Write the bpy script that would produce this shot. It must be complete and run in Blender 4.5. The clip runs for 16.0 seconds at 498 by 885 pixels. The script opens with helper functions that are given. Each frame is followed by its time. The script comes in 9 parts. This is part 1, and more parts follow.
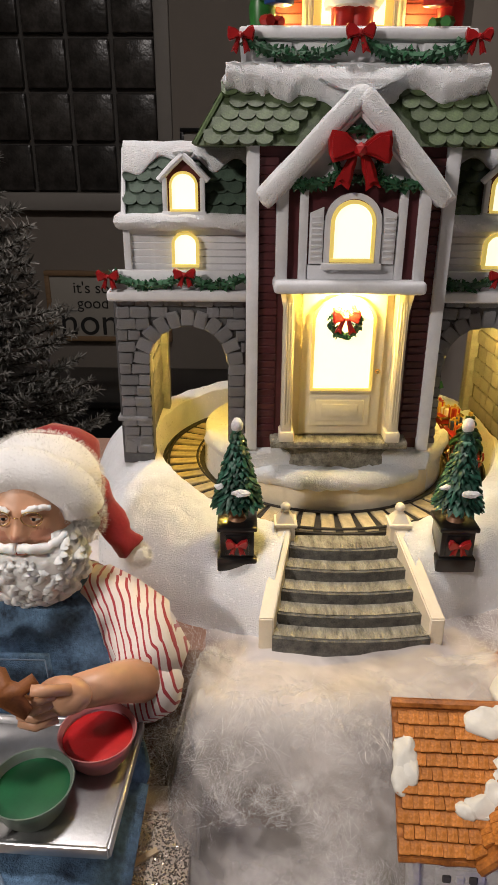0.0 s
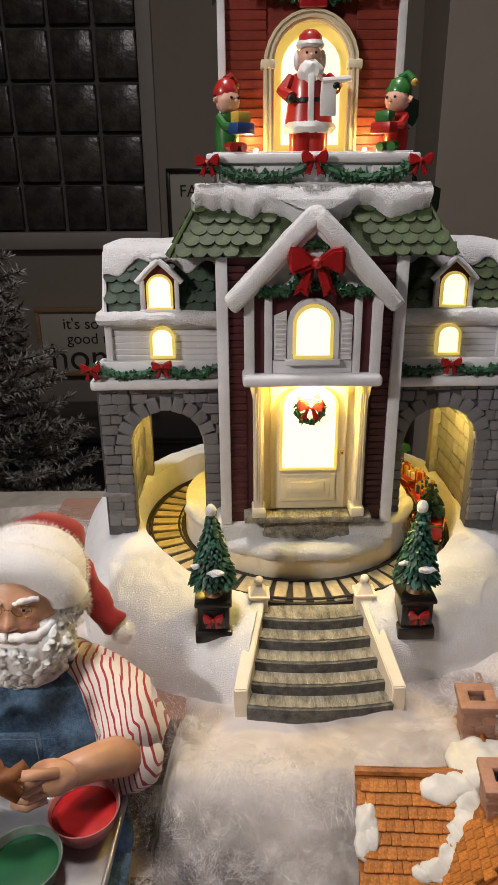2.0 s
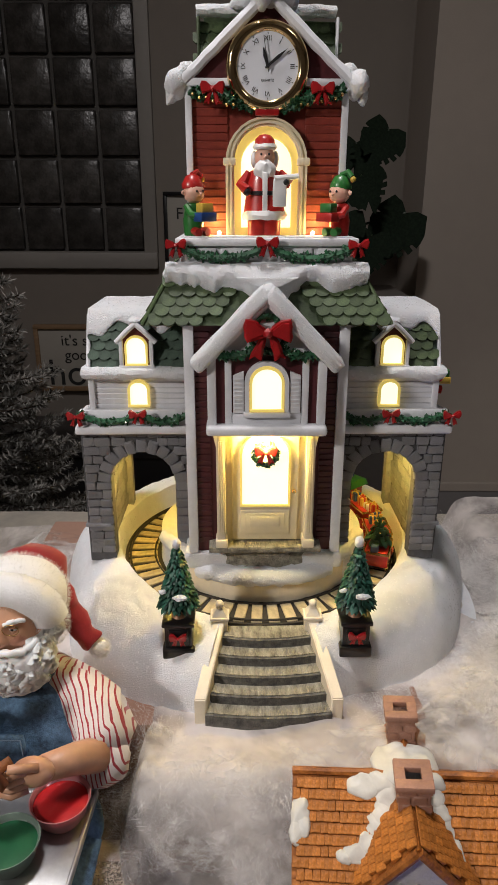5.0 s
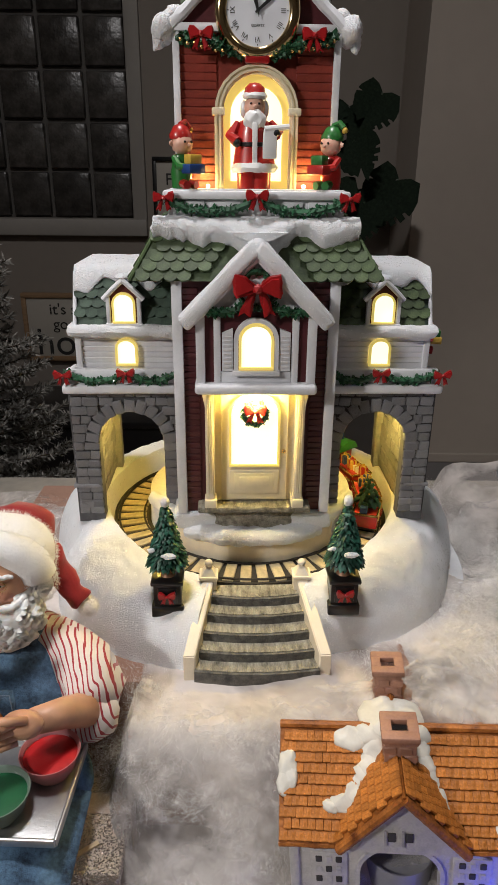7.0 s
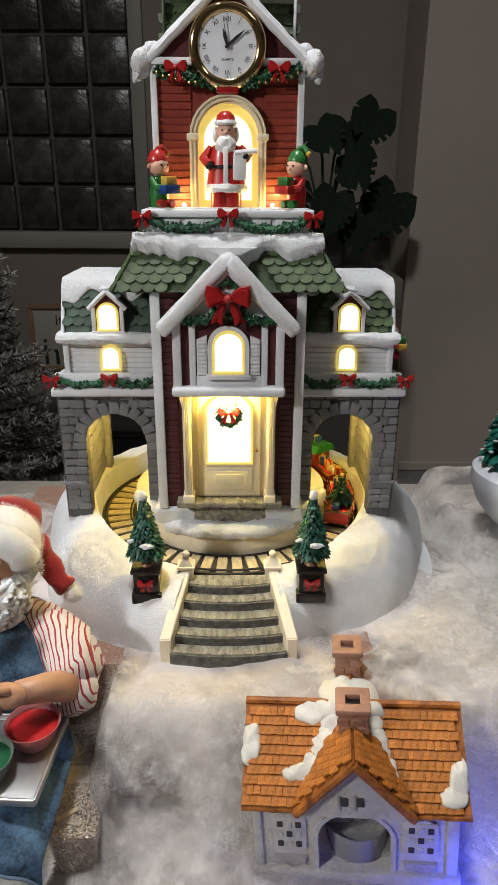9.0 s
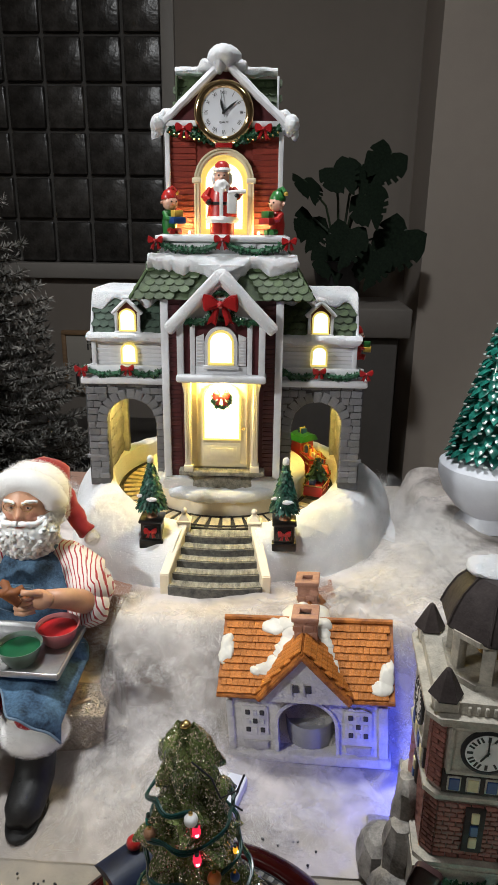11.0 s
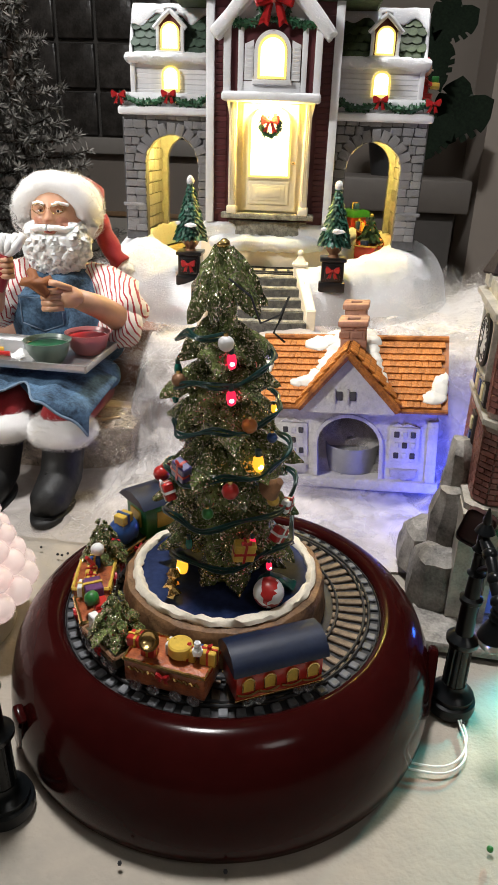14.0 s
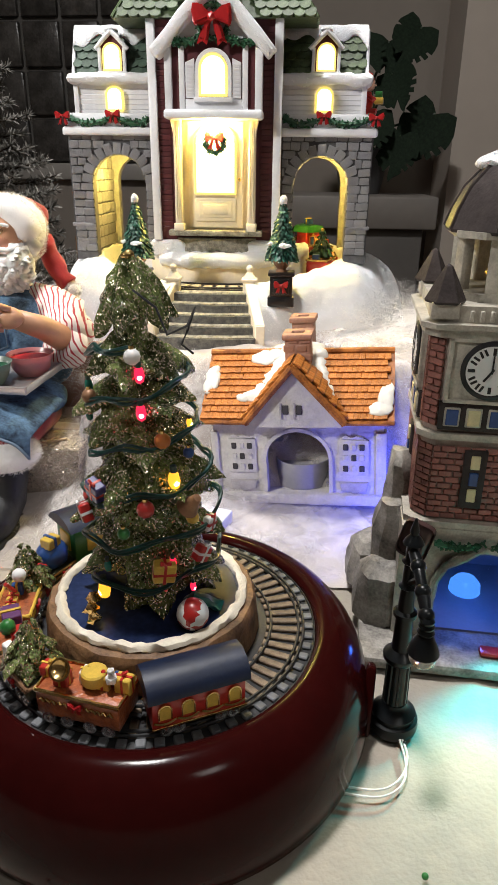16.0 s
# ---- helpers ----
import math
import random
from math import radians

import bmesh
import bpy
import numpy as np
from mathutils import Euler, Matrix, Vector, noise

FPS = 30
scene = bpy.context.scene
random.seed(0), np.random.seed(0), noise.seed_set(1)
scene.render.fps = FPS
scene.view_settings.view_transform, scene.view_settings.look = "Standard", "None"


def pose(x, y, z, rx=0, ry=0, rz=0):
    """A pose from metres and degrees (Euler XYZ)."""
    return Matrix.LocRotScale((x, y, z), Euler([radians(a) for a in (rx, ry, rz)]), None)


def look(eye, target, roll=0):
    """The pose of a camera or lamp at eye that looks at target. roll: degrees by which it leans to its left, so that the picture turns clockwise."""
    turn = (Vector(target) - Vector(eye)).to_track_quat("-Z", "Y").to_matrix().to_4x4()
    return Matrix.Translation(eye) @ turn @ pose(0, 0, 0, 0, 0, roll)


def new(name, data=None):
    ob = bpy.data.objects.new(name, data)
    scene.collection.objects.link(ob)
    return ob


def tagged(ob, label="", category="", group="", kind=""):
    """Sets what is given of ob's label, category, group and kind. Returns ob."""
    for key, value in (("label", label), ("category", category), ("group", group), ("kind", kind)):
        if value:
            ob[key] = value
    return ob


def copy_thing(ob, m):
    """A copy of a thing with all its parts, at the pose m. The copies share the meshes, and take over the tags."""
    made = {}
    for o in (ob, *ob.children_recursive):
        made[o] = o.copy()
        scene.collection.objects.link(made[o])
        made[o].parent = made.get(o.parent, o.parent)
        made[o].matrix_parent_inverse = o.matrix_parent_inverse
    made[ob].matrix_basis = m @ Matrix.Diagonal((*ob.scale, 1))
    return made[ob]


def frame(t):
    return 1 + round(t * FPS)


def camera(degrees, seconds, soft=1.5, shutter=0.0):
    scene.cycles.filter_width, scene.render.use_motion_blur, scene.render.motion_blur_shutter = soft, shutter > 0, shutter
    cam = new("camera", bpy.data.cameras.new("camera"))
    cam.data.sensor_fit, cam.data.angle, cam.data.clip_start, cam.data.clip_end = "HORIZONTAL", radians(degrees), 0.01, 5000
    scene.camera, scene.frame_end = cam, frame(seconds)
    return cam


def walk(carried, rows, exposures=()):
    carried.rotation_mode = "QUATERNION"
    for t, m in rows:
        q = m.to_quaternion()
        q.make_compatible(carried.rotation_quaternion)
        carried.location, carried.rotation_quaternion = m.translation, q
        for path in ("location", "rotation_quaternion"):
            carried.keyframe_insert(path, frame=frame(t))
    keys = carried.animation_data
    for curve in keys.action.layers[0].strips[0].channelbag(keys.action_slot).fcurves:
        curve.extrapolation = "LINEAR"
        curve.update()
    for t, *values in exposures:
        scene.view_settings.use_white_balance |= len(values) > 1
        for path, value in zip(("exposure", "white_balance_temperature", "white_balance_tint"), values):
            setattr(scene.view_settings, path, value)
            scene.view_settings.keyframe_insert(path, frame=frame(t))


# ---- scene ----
cam = camera(41.2, 16.0)
METRES, EYE, TILT, LEAN, TURN = 0.47, 0.28, 0.0, 0.0, 1.3
ROWS = [
    (0.0, 0.0, 0.0, 0.0, 0.13, -22.59, -0.32),
    (0.5, 0.0244, -0.0094, 0.0338, -1.0, -21.06, -0.35),
    (1.0, 0.0336, -0.0209, 0.0621, -1.05, -20.45, 0.26),
    (1.5, 0.0219, -0.0241, 0.0788, -0.38, -20.51, 0.34),
    (2.0, 0.0207, -0.0284, 0.0796, -0.87, -20.72, 0.45),
    (2.5, 0.0191, -0.0221, 0.0808, -0.77, -21.34, 0.27),
    (3.0, 0.0326, -0.0438, 0.11, -1.69, -20.17, 0.02),
    (3.5, 0.0527, -0.0818, 0.1445, -0.96, -19.92, 0.13),
    (4.0, 0.0631, -0.1157, 0.1536, -0.59, -19.47, 0.0),
    (6.5, 0.0648, -0.1145, 0.1404, -1.34, -21.53, -0.4),
    (7.0, 0.0659, -0.1159, 0.1346, -1.49, -22.16, -0.51),
    (7.5, 0.0631, -0.12, 0.1366, -1.32, -22.3, -0.96),
    (8.0, 0.0755, -0.1324, 0.1348, -1.53, -22.63, -0.58),
    (10.5, 0.1562, -0.3316, 0.1599, 1.16, -18.41, -0.55),
    (11.0, 0.1708, -0.4073, 0.1356, 1.73, -18.35, -0.68),
    (11.5, 0.1794, -0.4647, 0.0997, 1.92, -18.34, -0.64),
    (12.0, 0.1838, -0.4784, 0.0402, 2.91, -19.83, -0.81),
    (12.5, 0.1904, -0.4794, -0.0383, 3.37, -23.41, -1.06),
    (13.0, 0.1758, -0.4746, -0.0875, 4.68, -24.36, -1.28),
    (13.5, 0.1624, -0.4578, -0.1356, 5.81, -25.4, -1.74),
    (14.0, 0.1737, -0.4464, -0.1684, 5.64, -24.36, -1.77),
    (14.5, 0.1806, -0.4365, -0.1849, 5.92, -24.26, -1.6),
    (15.0, 0.1842, -0.4335, -0.1866, 5.77, -23.72, -1.26),
    (15.5, 0.2036, -0.4319, -0.1823, 4.81, -23.2, -1.12),
    (16.0, 0.2212, -0.4302, -0.1768, 3.82, -22.61, -0.56),
]
walk(cam, [(t, pose(0, 0, EYE, TILT, LEAN, TURN) @ pose(METRES * x, METRES * y, METRES * z, 90 + pitch, roll, yaw)) for t, x, y, z, yaw, pitch, roll in ROWS],
     exposures=[(0.0, -0.25, 6050, 11), (4.0, -0.3, 5850, 10), (8.0, -0.15, 5700, 6), (11.0, 0.15, 5500, 3), (12.5, 0.48, 5650, 4), (14.0, 0.66, 5700, 5), (16.0, 0.80, 5750, 5)])

# ---------------------------------------------------------------- world and lights
world = bpy.data.worlds.new("world")
scene.world = world
world.use_nodes = True
world.node_tree.nodes["Background"].inputs[0].default_value = (0.9, 0.85, 0.8, 1)
world.node_tree.nodes["Background"].inputs[1].default_value = 0.03


def lamp(name, kind, place, power, colour, size=0.05, target=None, spot=60):
    data = bpy.data.lights.new(name, kind)
    data.energy, data.color = power, colour
    if kind == "AREA":
        data.size = size
    else:
        data.shadow_soft_size = size
    if kind == "SPOT":
        data.spot_size, data.spot_blend = radians(spot), 0.6
    ob = new(name, data)
    ob.matrix_world = look(place, target) if target else Matrix.Translation(place)
    return ob


WARM = (1.0, 0.80, 0.56)
# spot from the front left, added to brighten the house; its lamp is assumed
lamp("added_front_spot", "SPOT", (-0.80, -0.42, 0.80), 36.0, (1.0, 0.87, 0.74), 0.06, (0.05, 0.38, 0.22), 36)
lamp("ceiling_light_glow", "AREA", (-0.10, 0.20, 1.70), 20.0, (1.0, 0.88, 0.78), 0.20, (0.00, 0.20, 0.05))
lamp("second_light_glow", "AREA", (0.9, -0.9, 1.70), 3.0, (1.0, 0.88, 0.76), 0.3, (0.05, 0.2, 0.05))

# small LEDs that the clock house carries: under both arches, over the door, on the balcony
for _x, _y, _z, _p in ((-0.0393, 0.368, 0.202, 0.22), (0.1145, 0.370, 0.202, 0.22), (0.0385, 0.3065, 0.2215, 0.40), (0.0085, 0.338, 0.340, 0.018), (0.0660, 0.339, 0.340, 0.018)):
    lamp("house_led", "POINT", (_x, _y, _z), _p, (1.0, 0.66, 0.12), 0.002)


# ---------------------------------------------------------------- materials
def mat(name, colour, rough=0.6, metal=0.0, var=0.12, scale=120.0, bump=0.0, bump_scale=600.0, bump_dist=0.0004,
        glitter=0.0, glit_metal=1.0, glit_scale=1500.0, glit_colour=None, coat=0.0, sheen=0.0, emit=None, power=0.0, random_by="object", rand=0.0,
        transmission=0.0, specular=0.5, second=None, subsurface=0.0, stretch=(1, 1, 1)):
    m = bpy.data.materials.new(name)
    m.use_nodes = True
    nt = m.node_tree
    N, L = nt.nodes, nt.links
    b = N["Principled BSDF"]
    b.inputs["Roughness"].default_value = rough
    b.inputs["Metallic"].default_value = metal
    b.inputs["Specular IOR Level"].default_value = specular
    b.inputs["Coat Weight"].default_value = coat
    b.inputs["Coat Roughness"].default_value = 0.08
    b.inputs["Sheen Weight"].default_value = sheen
    b.inputs["Transmission Weight"].default_value = transmission
    if subsurface:
        b.inputs["Subsurface Weight"].default_value = subsurface
        b.inputs["Subsurface Radius"].default_value = (0.004, 0.003, 0.0025)
        b.inputs["Subsurface Scale"].default_value = 1.0
    tc = N.new("ShaderNodeTexCoord")
    mp = N.new("ShaderNodeMapping")
    mp.inputs["Scale"].default_value = stretch
    L.new(tc.outputs["Object"], mp.inputs["Vector"])
    n1 = N.new("ShaderNodeTexNoise")
    n1.inputs["Scale"].default_value = scale
    n1.inputs["Detail"].default_value = 5
    n2 = N.new("ShaderNodeTexNoise")
    n2.inputs["Scale"].default_value = scale * 7.3
    n2.inputs["Detail"].default_value = 3
    for n in (n1, n2):
        L.new(mp.outputs[0], n.inputs["Vector"])
    add = N.new("ShaderNodeMath")
    add.operation = "MULTIPLY_ADD"
    add.inputs[1].default_value = 0.45
    L.new(n2.outputs[0], add.inputs[0])
    L.new(n1.outputs[0], add.inputs[2])
    rng = N.new("ShaderNodeMapRange")
    rng.inputs["From Min"].default_value, rng.inputs["From Max"].default_value = 0.45, 1.0
    L.new(add.outputs[0], rng.inputs["Value"])
    mix = N.new("ShaderNodeMix")
    mix.data_type = "RGBA"
    lo = [max(0, c * (1 - var)) for c in colour]
    hi = [min(1, c * (1 + var)) for c in (second or colour)]
    mix.inputs[6].default_value, mix.inputs[7].default_value = (*lo, 1), (*hi, 1)
    L.new(rng.outputs[0], mix.inputs[0])
    out = mix.outputs[2]
    if rand:
        hsv = N.new("ShaderNodeHueSaturation")
        src = N.new("ShaderNodeObjectInfo").outputs["Random"] if random_by == "object" else N.new("ShaderNodeNewGeometry").outputs["Random Per Island"]
        mr = N.new("ShaderNodeMapRange")
        mr.inputs["To Min"].default_value, mr.inputs["To Max"].default_value = 1 - rand, 1 + rand
        L.new(src, mr.inputs["Value"])
        L.new(mr.outputs[0], hsv.inputs["Value"])
        L.new(out, hsv.inputs["Color"])
        out = hsv.outputs[0]
    normal = None
    if bump:
        n3 = N.new("ShaderNodeTexNoise")
        n3.inputs["Scale"].default_value = bump_scale
        n3.inputs["Detail"].default_value = 4
        L.new(mp.outputs[0], n3.inputs["Vector"])
        bp = N.new("ShaderNodeBump")
        bp.inputs["Strength"].default_value = bump
        bp.inputs["Distance"].default_value = bump_dist
        L.new(n3.outputs[0], bp.inputs["Height"])
        normal = bp.outputs[0]
    if glitter:
        v = N.new("ShaderNodeTexVoronoi")
        v.inputs["Scale"].default_value = glit_scale
        L.new(tc.outputs["Object"], v.inputs["Vector"])
        sep = N.new("ShaderNodeSeparateColor")
        L.new(v.outputs["Color"], sep.inputs[0])
        gt = N.new("ShaderNodeMath")
        gt.operation = "GREATER_THAN"
        gt.inputs[1].default_value = 1 - glitter
        L.new(sep.outputs[0], gt.inputs[0])
        if glit_metal:
            L.new(gt.outputs[0], b.inputs["Metallic"])
        rr = N.new("ShaderNodeMapRange")
        rr.inputs["To Min"].default_value, rr.inputs["To Max"].default_value = rough, 0.16
        L.new(gt.outputs[0], rr.inputs["Value"])
        L.new(rr.outputs[0], b.inputs["Roughness"])
        sub = N.new("ShaderNodeVectorMath")
        sub.operation = "SUBTRACT"
        sub.inputs[1].default_value = (0.5, 0.5, 0.5)
        L.new(v.outputs["Color"], sub.inputs[0])
        sc = N.new("ShaderNodeVectorMath")
        sc.operation = "SCALE"
        L.new(sub.outputs[0], sc.inputs[0])
        k = N.new("ShaderNodeMath")
        k.operation = "MULTIPLY"
        k.inputs[1].default_value = 1.1
        L.new(gt.outputs[0], k.inputs[0])
        L.new(k.outputs[0], sc.inputs["Scale"])
        ad = N.new("ShaderNodeVectorMath")
        L.new(normal or N.new("ShaderNodeNewGeometry").outputs["Normal"], ad.inputs[0])
        L.new(sc.outputs[0], ad.inputs[1])
        nm = N.new("ShaderNodeVectorMath")
        nm.operation = "NORMALIZE"
        L.new(ad.outputs[0], nm.inputs[0])
        normal = nm.outputs[0]
        gm = N.new("ShaderNodeMix")
        gm.data_type = "RGBA"
        L.new(gt.outputs[0], gm.inputs[0])
        L.new(out, gm.inputs[6])
        gm.inputs[7].default_value = (*(glit_colour or [min(1, 0.35 + c * 0.75) for c in colour]), 1)
        out = gm.outputs[2]
    L.new(out, b.inputs["Base Color"])
    if normal:
        L.new(normal, b.inputs["Normal"])
    if emit:
        b.inputs["Emission Color"].default_value = (*emit, 1)
        b.inputs["Emission Strength"].default_value = power
    return m


def stripes(name, a, c, per_metre, direction=(1, 0, 0), width=0.42):
    """Woven cloth with stripes of colour c on a."""
    m = mat(name, a, 0.85, var=0.08, bump=0.3, bump_scale=900, sheen=0.2)
    nt = m.node_tree
    N, L = nt.nodes, nt.links
    b = N["Principled BSDF"]
    tc = N.new("ShaderNodeTexCoord")
    nz = N.new("ShaderNodeTexNoise")
    nz.inputs["Scale"].default_value = 45
    L.new(tc.outputs["Object"], nz.inputs["Vector"])
    dot = N.new("ShaderNodeVectorMath")
    dot.operation = "DOT_PRODUCT"
    dot.inputs[1].default_value = direction
    L.new(tc.outputs["Object"], dot.inputs[0])
    w = N.new("ShaderNodeMath")
    w.operation = "MULTIPLY_ADD"
    w.inputs[1].default_value = 0.006
    L.new(nz.outputs[0], w.inputs[0])
    L.new(dot.outputs["Value"], w.inputs[2])
    sc = N.new("ShaderNodeMath")
    sc.operation = "MULTIPLY"
    sc.inputs[1].default_value = per_metre
    L.new(w.outputs[0], sc.inputs[0])
    fr = N.new("ShaderNodeMath")
    fr.operation = "FRACT"
    L.new(sc.outputs[0], fr.inputs[0])
    lt = N.new("ShaderNodeMath")
    lt.operation = "LESS_THAN"
    lt.inputs[1].default_value = width
    L.new(fr.outputs[0], lt.inputs[0])
    mx = N.new("ShaderNodeMix")
    mx.data_type = "RGBA"
    old = b.inputs["Base Color"].links[0].from_socket
    L.new(lt.outputs[0], mx.inputs[0])
    L.new(old, mx.inputs[6])
    mx.inputs[7].default_value = (*c, 1)
    L.new(mx.outputs[2], b.inputs["Base Color"])
    return m


def veil(name, colour, scale, lo, hi, least, most, detail=3.0):
    """Thin, uneven cotton: noise between lo and hi makes it more or less dense."""
    m = mat(name, colour, 0.95, var=0.03, sheen=0.3)
    nt = m.node_tree
    N, L = nt.nodes, nt.links
    b, o = N["Principled BSDF"], N["Material Output"]
    tc = N.new("ShaderNodeTexCoord")
    n = N.new("ShaderNodeTexNoise")
    n.inputs["Scale"].default_value = scale
    n.inputs["Detail"].default_value = detail
    n.inputs["Roughness"].default_value = 0.55
    n.inputs["Distortion"].default_value = 0.35
    L.new(tc.outputs["Object"], n.inputs["Vector"])
    r = N.new("ShaderNodeMapRange")
    r.interpolation_type = "SMOOTHSTEP"
    r.inputs["From Min"].default_value, r.inputs["From Max"].default_value = lo, hi
    r.inputs["To Min"].default_value, r.inputs["To Max"].default_value = least, most
    L.new(n.outputs[0], r.inputs["Value"])
    t = N.new("ShaderNodeBsdfTransparent")
    x = N.new("ShaderNodeMixShader")
    L.new(r.outputs[0], x.inputs[0])
    L.new(t.outputs[0], x.inputs[1])
    L.new(b.outputs[0], x.inputs[2])
    L.new(x.outputs[0], o.inputs["Surface"])
    return m


SNOW = mat("snow_resin", (0.80, 0.81, 0.84), 0.75, var=0.06, scale=90, bump=1.0, bump_scale=1700, bump_dist=0.0011, glitter=0.05, glit_metal=0.0, glit_scale=1100, subsurface=0.15)
COTTON = mat("cotton_wool", (0.86, 0.84, 0.82), 0.95, var=0.05, scale=40, bump=0.5, bump_scale=260, bump_dist=0.002, sheen=0.3)
COTTON_THIN = veil("thin_cotton", (0.64, 0.585, 0.55), 17.0, 0.38, 0.66, 0.30, 0.97, 4.0)
WISPS = [veil("cotton_wisp", (0.76, 0.72, 0.695), 30.0 + 8 * k, 0.38 + 0.03 * k, 0.72 + 0.02 * k, 0.0, 0.70 - 0.08 * k, 4.5) for k in range(3)]
FIBRE = mat("cotton_fibre", (0.90, 0.88, 0.86), 0.9, var=0.02)
TRIM = mat("white_trim_paint", (0.74, 0.75, 0.79), 0.55, var=0.07, scale=150, bump=0.25, bump_scale=500)
CREAM = mat("cream_paint", (0.80, 0.72, 0.52), 0.5, var=0.06, scale=150, bump=0.15)
IVORY = mat("ivory_resin", (0.78, 0.70, 0.55), 0.55, var=0.07, scale=120, bump=0.2)
RED_DARK = mat("maroon_siding", (0.070, 0.012, 0.016), 0.5, var=0.3, scale=90, rand=0.12, bump=0.2)
RED_BRICK = mat("red_siding", (0.23, 0.035, 0.022), 0.5, var=0.3, scale=140, rand=0.12, bump=0.25)
STONE = mat("grey_stone", (0.235, 0.235, 0.250), 0.8, var=0.25, scale=220, bump=0.7, bump_scale=700, bump_dist=0.0006, rand=0.18)
MORTAR = mat("dark_mortar", (0.10, 0.10, 0.105), 0.9, var=0.25, scale=200, bump=0.5)
SHINGLE = mat("green_shingle", (0.034, 0.060, 0.024), 0.55, var=0.4, scale=200, second=(0.068, 0.098, 0.040), bump=0.5, bump_scale=600, rand=0.32)
SHINGLE_D = mat("dark_green_shingle", (0.028, 0.055, 0.040), 0.55, var=0.3, scale=200, second=(0.05, 0.08, 0.055), bump=0.3, bump_scale=600, rand=0.2)
GLOW = mat("lit_pane", (0.9, 0.8, 0.5), 0.4, var=0.03, emit=(1.0, 0.84, 0.50), power=1.7)
# rims emit a little themselves: the panes' spill of light put into the material
AMBER = mat("amber_rim_glow", (0.75, 0.58, 0.16), 0.4, var=0.06, emit=(1.0, 0.72, 0.16), power=0.55)
BULB = mat("led_glow", (1, 0.9, 0.6), 0.4, var=0, emit=(1.0, 0.85, 0.5), power=25.0)
GARLAND = mat("garland_green", (0.018, 0.085, 0.035), 0.55, var=0.4, scale=300, rand=0.45, random_by="island", glitter=0.05, glit_scale=1400)
BOW = mat("red_bow_gloss", (0.36, 0.012, 0.014), 0.28, var=0.2, scale=200, coat=0.5)
RED = mat("red_gloss", (0.42, 0.020, 0.016), 0.32, var=0.18, scale=200, coat=0.4)
GOLD = mat("gold_metal", (0.80, 0.56, 0.22), 0.22, 1.0, var=0.1)
BEZEL = mat("polished_gold", (0.86, 0.66, 0.36), 0.10, 1.0, var=0.05)
DIAL = mat("clock_dial", (0.78, 0.80, 0.86), 0.35, var=0.02)
INK = mat("black_print", (0.012, 0.012, 0.014), 0.5, var=0.1)
BLACK = mat("black_resin", (0.010, 0.010, 0.011), 0.28, var=0.3, scale=200, coat=0.3, bump=0.2)
BRONZE = mat("urn_bronze", (0.28, 0.15, 0.08), 0.45, 0.3, var=0.25, scale=300)
STEP = mat("grey_step", (0.055, 0.055, 0.058), 0.8, var=0.35, scale=260, bump=0.9, bump_scale=900, bump_dist=0.0008, second=(0.13, 0.125, 0.11), stretch=(1, 0.25, 1))
TREAD = mat("brushed_tread", (0.17, 0.155, 0.12), 0.75, var=0.5, scale=300, second=(0.30, 0.28, 0.22), bump=1.0, bump_scale=900, bump_dist=0.0016, stretch=(1, 0.3, 1))
TIE = mat("tan_sleeper", (0.46, 0.38, 0.23), 0.7, var=0.25, scale=260, bump=0.4, rand=0.12)
TRENCH = mat("dark_track_bed", (0.035, 0.030, 0.024), 0.8, var=0.4, scale=200, bump=0.5)
PINE = mat("resin_pine", (0.008, 0.040, 0.028), 0.45, var=0.4, scale=260, second=(0.02, 0.085, 0.055), rand=0.5, random_by="island", glitter=0.03, glit_scale=1300)
SKIN = mat("painted_skin", (0.70, 0.46, 0.34), 0.42, var=0.12, scale=60, second=(0.72, 0.40, 0.30), subsurface=0.1)
GREEN = mat("green_gloss", (0.03, 0.16, 0.03), 0.35, var=0.2, scale=200, coat=0.3)
BLUE = mat("blue_gloss", (0.02, 0.06, 0.22), 0.35, var=0.2, scale=200, coat=0.3)
WHITE = mat("white_gloss", (0.78, 0.78, 0.78), 0.4, var=0.05)
YELLOW = mat("yellow_gloss", (0.62, 0.42, 0.06), 0.35, var=0.2, scale=300, coat=0.3)
KRAFT = mat("brown_card", (0.30, 0.175, 0.125), 0.85, var=0.12, scale=40, bump=0.2, bump_scale=300)
CLOTH = mat("white_felt_cloth", (0.31, 0.29, 0.25), 0.95, var=0.12, scale=14, bump=0.5, bump_scale=500, bump_dist=0.0008, second=(0.39, 0.34, 0.275), sheen=0.1)
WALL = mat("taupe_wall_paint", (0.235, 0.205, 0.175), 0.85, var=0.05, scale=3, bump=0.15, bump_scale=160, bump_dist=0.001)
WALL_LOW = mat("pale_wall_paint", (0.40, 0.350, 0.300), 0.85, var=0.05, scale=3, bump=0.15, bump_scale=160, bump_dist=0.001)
SKIRT = mat("grey_panel_paint", (0.20, 0.19, 0.19), 0.7, var=0.06, scale=4)
FLOORM = mat("wood_floor", (0.16, 0.10, 0.06), 0.45, var=0.25, scale=6, stretch=(1, 8, 1))
CEIL = mat("white_ceiling", (0.75, 0.74, 0.72), 0.9, var=0.03, scale=3)


# ---------------------------------------------------------------- mesh helpers
OFF = {}


def thing(name, place, label, category, turn=0.0, group="", kind=""):
    ob = new(name)
    ob.empty_display_size = 0.02
    ob.matrix_world = pose(place[0], place[1], place[2], 0, 0, turn)
    OFF[name] = 0
    return tagged(ob, label, category, group, kind)


